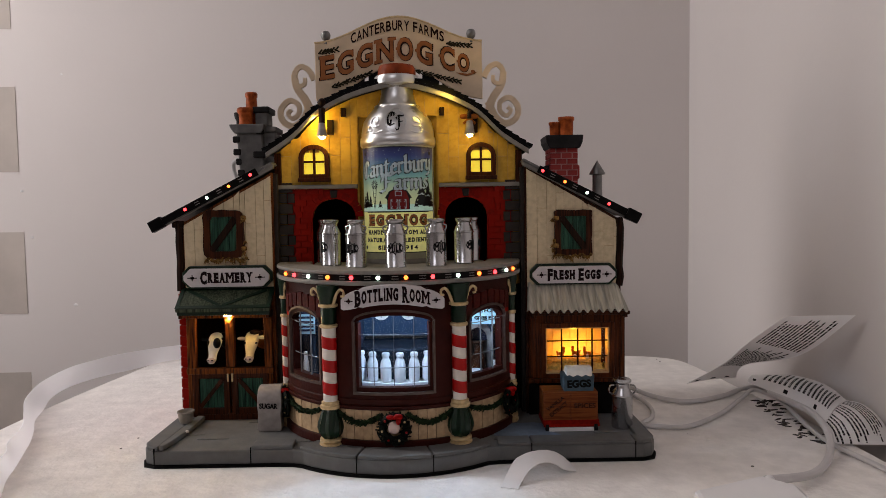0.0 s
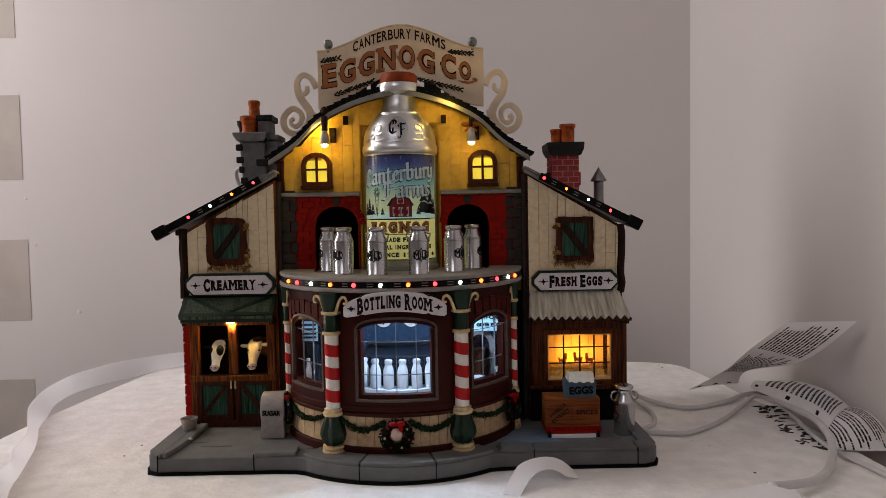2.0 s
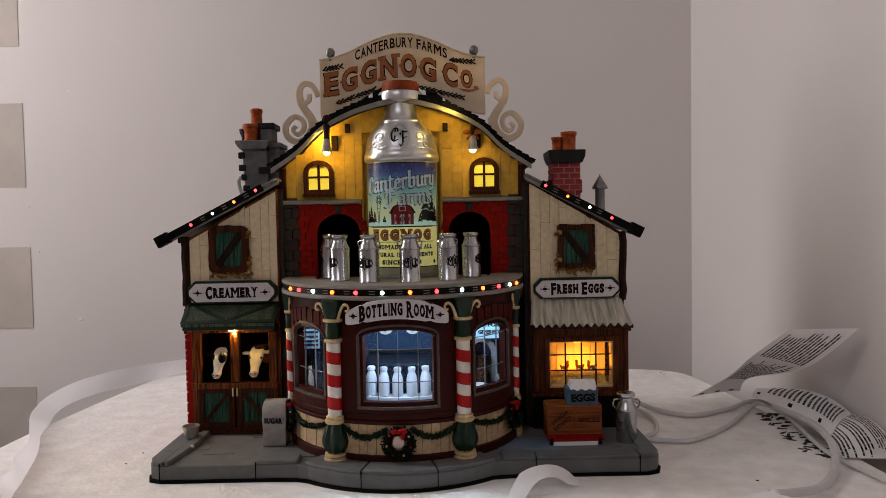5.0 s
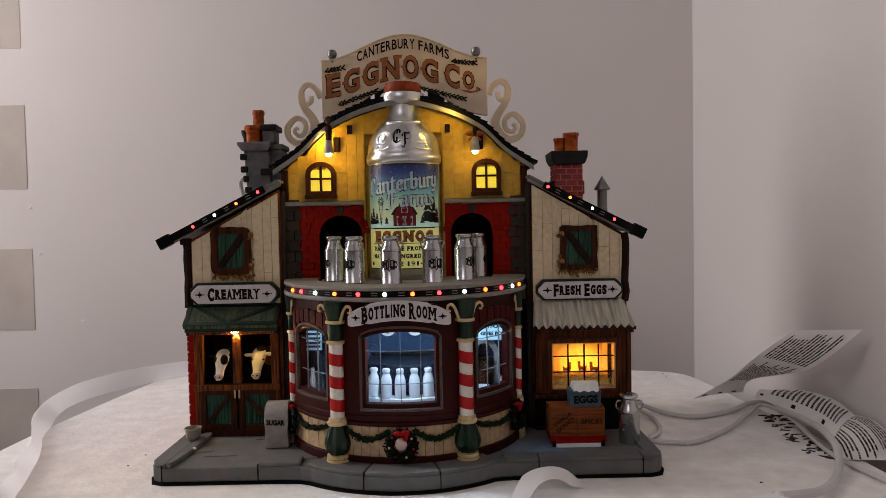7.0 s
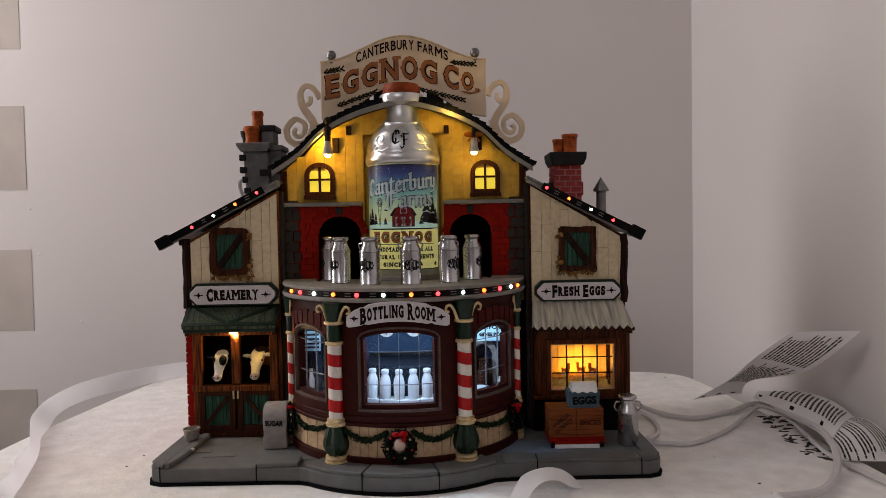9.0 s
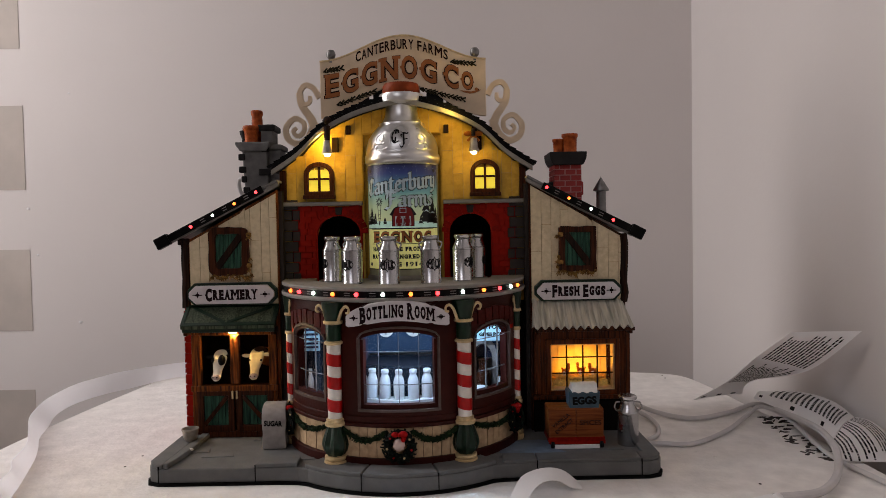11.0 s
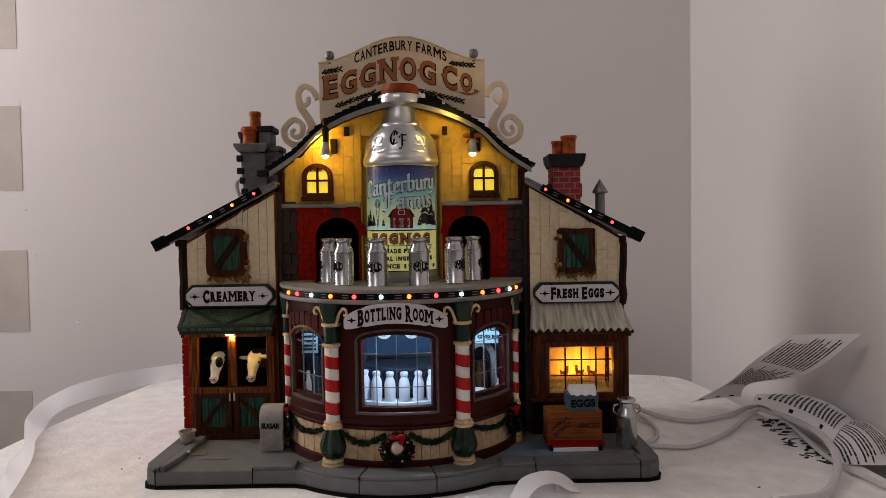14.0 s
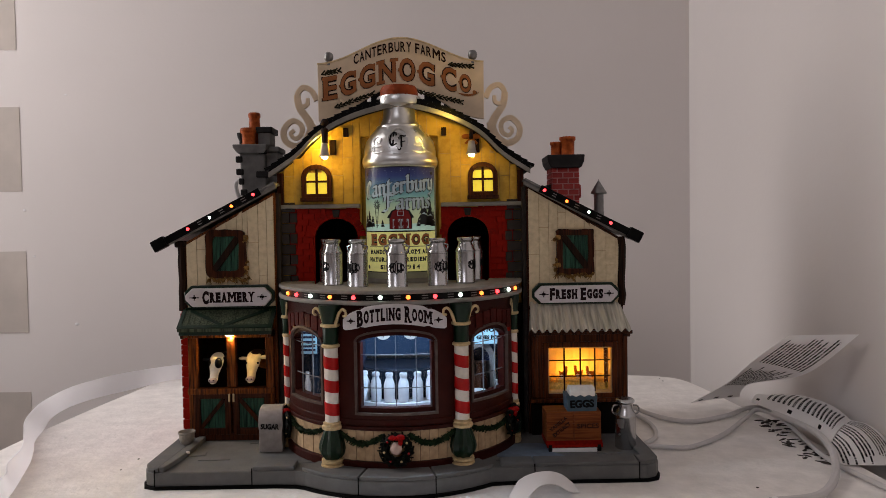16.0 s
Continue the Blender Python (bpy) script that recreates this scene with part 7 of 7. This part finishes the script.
def care_label(name, low, high, text_rows, squares, bend_up, label):
    """A printed paper label between two edge lines; bars stand for the small print."""
    lo, hi = smooth_path(low, 12), smooth_path(high, 12)
    n, m = len(lo) - 1, 10
    def at(u, v):
        i = min(int(u * n), n - 1)
        f = u * n - i
        a, b = lo[i].lerp(lo[i + 1], f), hi[i].lerp(hi[i + 1], f)
        p = a.lerp(b, v)
        side = (b - a)
        along = (lo[min(i + 1, n)] - lo[i])
        nn = along.cross(side).normalized()
        if nn.z < 0:
            nn = -nn
        return p + nn * bend_up * math.sin(math.pi * v), nn
    bm = B()
    top, bot = [], []
    for i in range(n + 1):
        ps = [at(i / n, k / m) for k in range(m + 1)]
        top.append([bm.verts.new(p) for p, _ in ps])
        bot.append([bm.verts.new(p - q * 0.3) for p, q in ps])
    for i in range(n):
        for k in range(m):
            bm.faces.new((top[i][k], top[i][k + 1], top[i + 1][k + 1], top[i + 1][k]))
            bm.faces.new((bot[i][k], bot[i + 1][k], bot[i + 1][k + 1], bot[i][k + 1]))
    for rows_ in (([t[0] for t in top], [b[0] for b in bot]), ([t[-1] for t in top], [b[-1] for b in bot]), (top[0], bot[0]), (top[-1], bot[-1])):
        a, b = rows_
        for i in range(len(a) - 1):
            bm.faces.new((a[i], a[i + 1], b[i + 1], b[i]))
    sheet = tagged(part(name, bm, M_PAPER, None, smooth=True), label, "paper label")
    rs = random.Random(11)
    ink = B()
    def mark(u0, u1, v0, v1):
        for lift in (0.12, -0.42):
            k = max(1, int((u1 - u0) * n))
            ps = []
            for j in range(k + 1):
                u = u0 + (u1 - u0) * j / k
                ps.append([ink.verts.new(p + q * lift) for p, q in (at(u, v0), at(u, v1))])
            for a, b in zip(ps, ps[1:]):
                ink.faces.new((a[0], a[1], b[1], b[0]))
    for (ua, ub, va, vb, across, lines) in text_rows:
        for j in range(lines):
            t = j / lines
            w = 0.48 / lines
            pos = 0.0
            end = 1.0 - 0.3 * rs.random()
            while pos < end:
                ln = rs.uniform(0.02, 0.12)
                q = min(pos + ln, end)
                if across:
                    mark(ua + (ub - ua) * t, ua + (ub - ua) * (t + w), va + (vb - va) * pos, va + (vb - va) * q)
                else:
                    mark(ua + (ub - ua) * pos, ua + (ub - ua) * q, va + (vb - va) * t, va + (vb - va) * (t + w))
                pos = q + rs.uniform(0.008, 0.02)
    for u, v, du, dv in squares:
        mark(u - du, u + du, v - dv, v + dv)
    tagged(part("print", ink, M_INK, sheet, "rows of unreadable small print"), kind="stuff")
    return sheet


# upright label leaning against the side wall
care_label("care_label", [(262, 85, 11), (261, 65, 26), (282, 22, 43), (299, -12, 76)], [(227, 98, 3), (247, 75, 24), (255, 45, 48), (274, 30, 69)],
           [(0.30, 0.64, 0.08, 0.92, False, 14), (0.67, 0.94, 0.10, 0.92, False, 14)], [(0.06, 0.2, 0.018, 0.05), (0.06, 0.5, 0.018, 0.05), (0.06, 0.85, 0.018, 0.05)], 1.0, "long white printed care label curling up against the wall")
# second label arching over the cables
care_label("care_label", [(265, 70, 11), (268, 30, 12), (271, -8, 11), (269, -30, 9)], [(281, 88, 11), (292, 52, 20), (298, 20, 21), (300, -2, 16)],
           [(0.16, 0.92, 0.32, 0.95, True, 16)], [(0.08, 0.2, 0.02, 0.055), (0.4, 0.16, 0.02, 0.055), (0.72, 0.16, 0.02, 0.055)], 3.0, "white printed care label arching over the cables")
care_label("care_label", [(269, -30, 9), (268.6, -37, 6.6), (267.6, -42, 3.0), (268, -43, 0.6)], [(300, -2, 16), (303, -16, 17), (304, -32, 12), (303, -46, 0.6)],
           [(0.03, 0.97, 0.05, 0.3, False, 4), (0.03, 0.97, 0.36, 0.62, False, 4), (0.03, 0.97, 0.68, 0.96, False, 5)], [], 4.0, "curled grey-shaded printed care label")
# torn flecks of the table cover, dark also for the shadow under the labels
rs = random.Random(21)
for i in range(64):
    t = rs.random()
    x, y = 274 - 12 * t + rs.uniform(-11, 5), 58 - 98 * t
    w, d, q = rs.uniform(1.0, 4.4), rs.uniform(0.5, 1.7), rs.uniform(-0.5, 0.5)
    pts = [(x - w, y - q), (x - w * 0.3, y - d), (x + w * 0.5, y - d * 0.6 + q), (x + w, y + q), (x + w * 0.2, y + d * 0.7), (x - w * 0.5, y + d * 0.4)]
    turn = radians(rs.uniform(-60, 60))
    pts = [(x + (u - x) * math.cos(turn) - (v - y) * math.sin(turn), y + (u - x) * math.sin(turn) + (v - y) * math.cos(turn)) for u, v in pts]
    tagged(part("torn_fleck", slab(B(), pts, 0.0, 0.5), M_TORN_SHADE, None), "dark fleck for torn felt and shadow on the table edge", "fleck", "torn flecks")
for i in range(90):
    x, y = rs.uniform(-270, 265), rs.uniform(-150, 210)
    if -165 < x < 160 and -100 < y < 95:
        continue
    w = rs.uniform(0.3, 0.8) if i % 3 == 0 else rs.uniform(0.5, 1.5)
    bm = lathe(B(), [(w, 0), (w * 0.8, 0.35), (0, 0.5)], x, y, 0.0, 7)
    for v in bm.verts:
        v.co.x = x + (v.co.x - x) * rs.uniform(0.8, 1.6)
    tagged(part("felt_crumb", bm, M_TORN_SHADE if i % 3 == 0 else M_TABLE, None), "small crumb on the white table cover", "crumb", "crumbs on the table")

# paint flecks on the wall
for x, z, w in ((-387, 49, 2.4), (-441, 178, 2.0), (-432, 126, 1.6), (-391, 306, 1.4)):
    tagged(part("paint_fleck", ball(B(), x, 309.8, z, w, 0.7, w * 0.7, 8, 6), M_PAPER, None, smooth=True), "small white plaster fleck on the wall", "plaster fleck", "flecks on the wall")
part("roof_cable", tube(B(), smooth_path([(-128, 70, 172), (-131, 66, 180), (-130, 60, 187), (-126, 58, 190)], 5), 1.6, 8), M_CABLE, house, "white lead behind the chimney", smooth=True)
# ---- bricks of the tower wall ----
brick_wall = part("brick_wall", plate(B(), [(-80, 112.5), (-31.5, 112.5), (-31.5, 165), (-80, 165)], [arch(-63.4, -32, 112.8, 146, 159.4)], 12.9, 13.4), M_MORTAR, house, "red brick wall beside the arches")
brick_wall_2 = part("brick_wall", plate(B(), [(24.5, 112.5), (75, 112.5), (75, 165), (24.5, 165)], [arch(27.6, 58.1, 112.8, 146, 159.4)], 12.9, 13.4), M_MORTAR, house, "red brick wall beside the arches")
bk = part("brick", box(B(), -0.5, 0.5, -0.5, 0.5, -0.5, 0.5), M_BRICK, brick_wall)
bkm = bk.data
bk.matrix_basis = pose(-0.074, 0.0125, 0.1145) @ Matrix.Diagonal((7, 1.6, 2.8, 1))
for wall, x0, x1, cx, hw in ((brick_wall, -79, -31.5, -47.75, 14.75), (brick_wall_2, 24.5, 74, 42.85, 14.35)):
    z, k = 118.0, 0
    while z < 164:
        x = x0 - (4 if k % 2 else 0)
        while x < x1:
            a, b = max(x, x0), min(x + 8.05, x1)
            h = z + 1.9
            if h < 146:
                inside = hw + 1
            else:
                q = 1 - ((h - 146) / 19.5) ** 2
                inside = (hw + 7.0) * math.sqrt(q) if q > 0 else 0
            # clip by the opening
            for aa, bb in ((a, min(b, cx - inside)), (max(a, cx + inside), b)):
                if bb - aa > 1.2:
                    piece("brick", bkm, wall, (aa + bb) / 2, 12.6 - 0.3 * random.random(), z + 1.5, s=(bb - aa - 0.35, 1.5, 3.7))
            x += 8.4
        z += 4.05
        k += 1


def motions():
    # cans turn towards the viewer's right, bottles towards the left
    walk(cans, [(t, pose(BX * MM, BY * MM, 0.113, 0, 0, 0.75 + 7.46 * t)) for t in (0, 2, 4, 6, 8, 10, 12, 14, 16)])
    walk(line, [(t, pose(BX * MM, BY * MM, 0.0372, 0, 0, 1.93 - 19.206 * t)) for t in (0, 2, 4, 6, 8, 10, 12, 14, 16)])


motions()
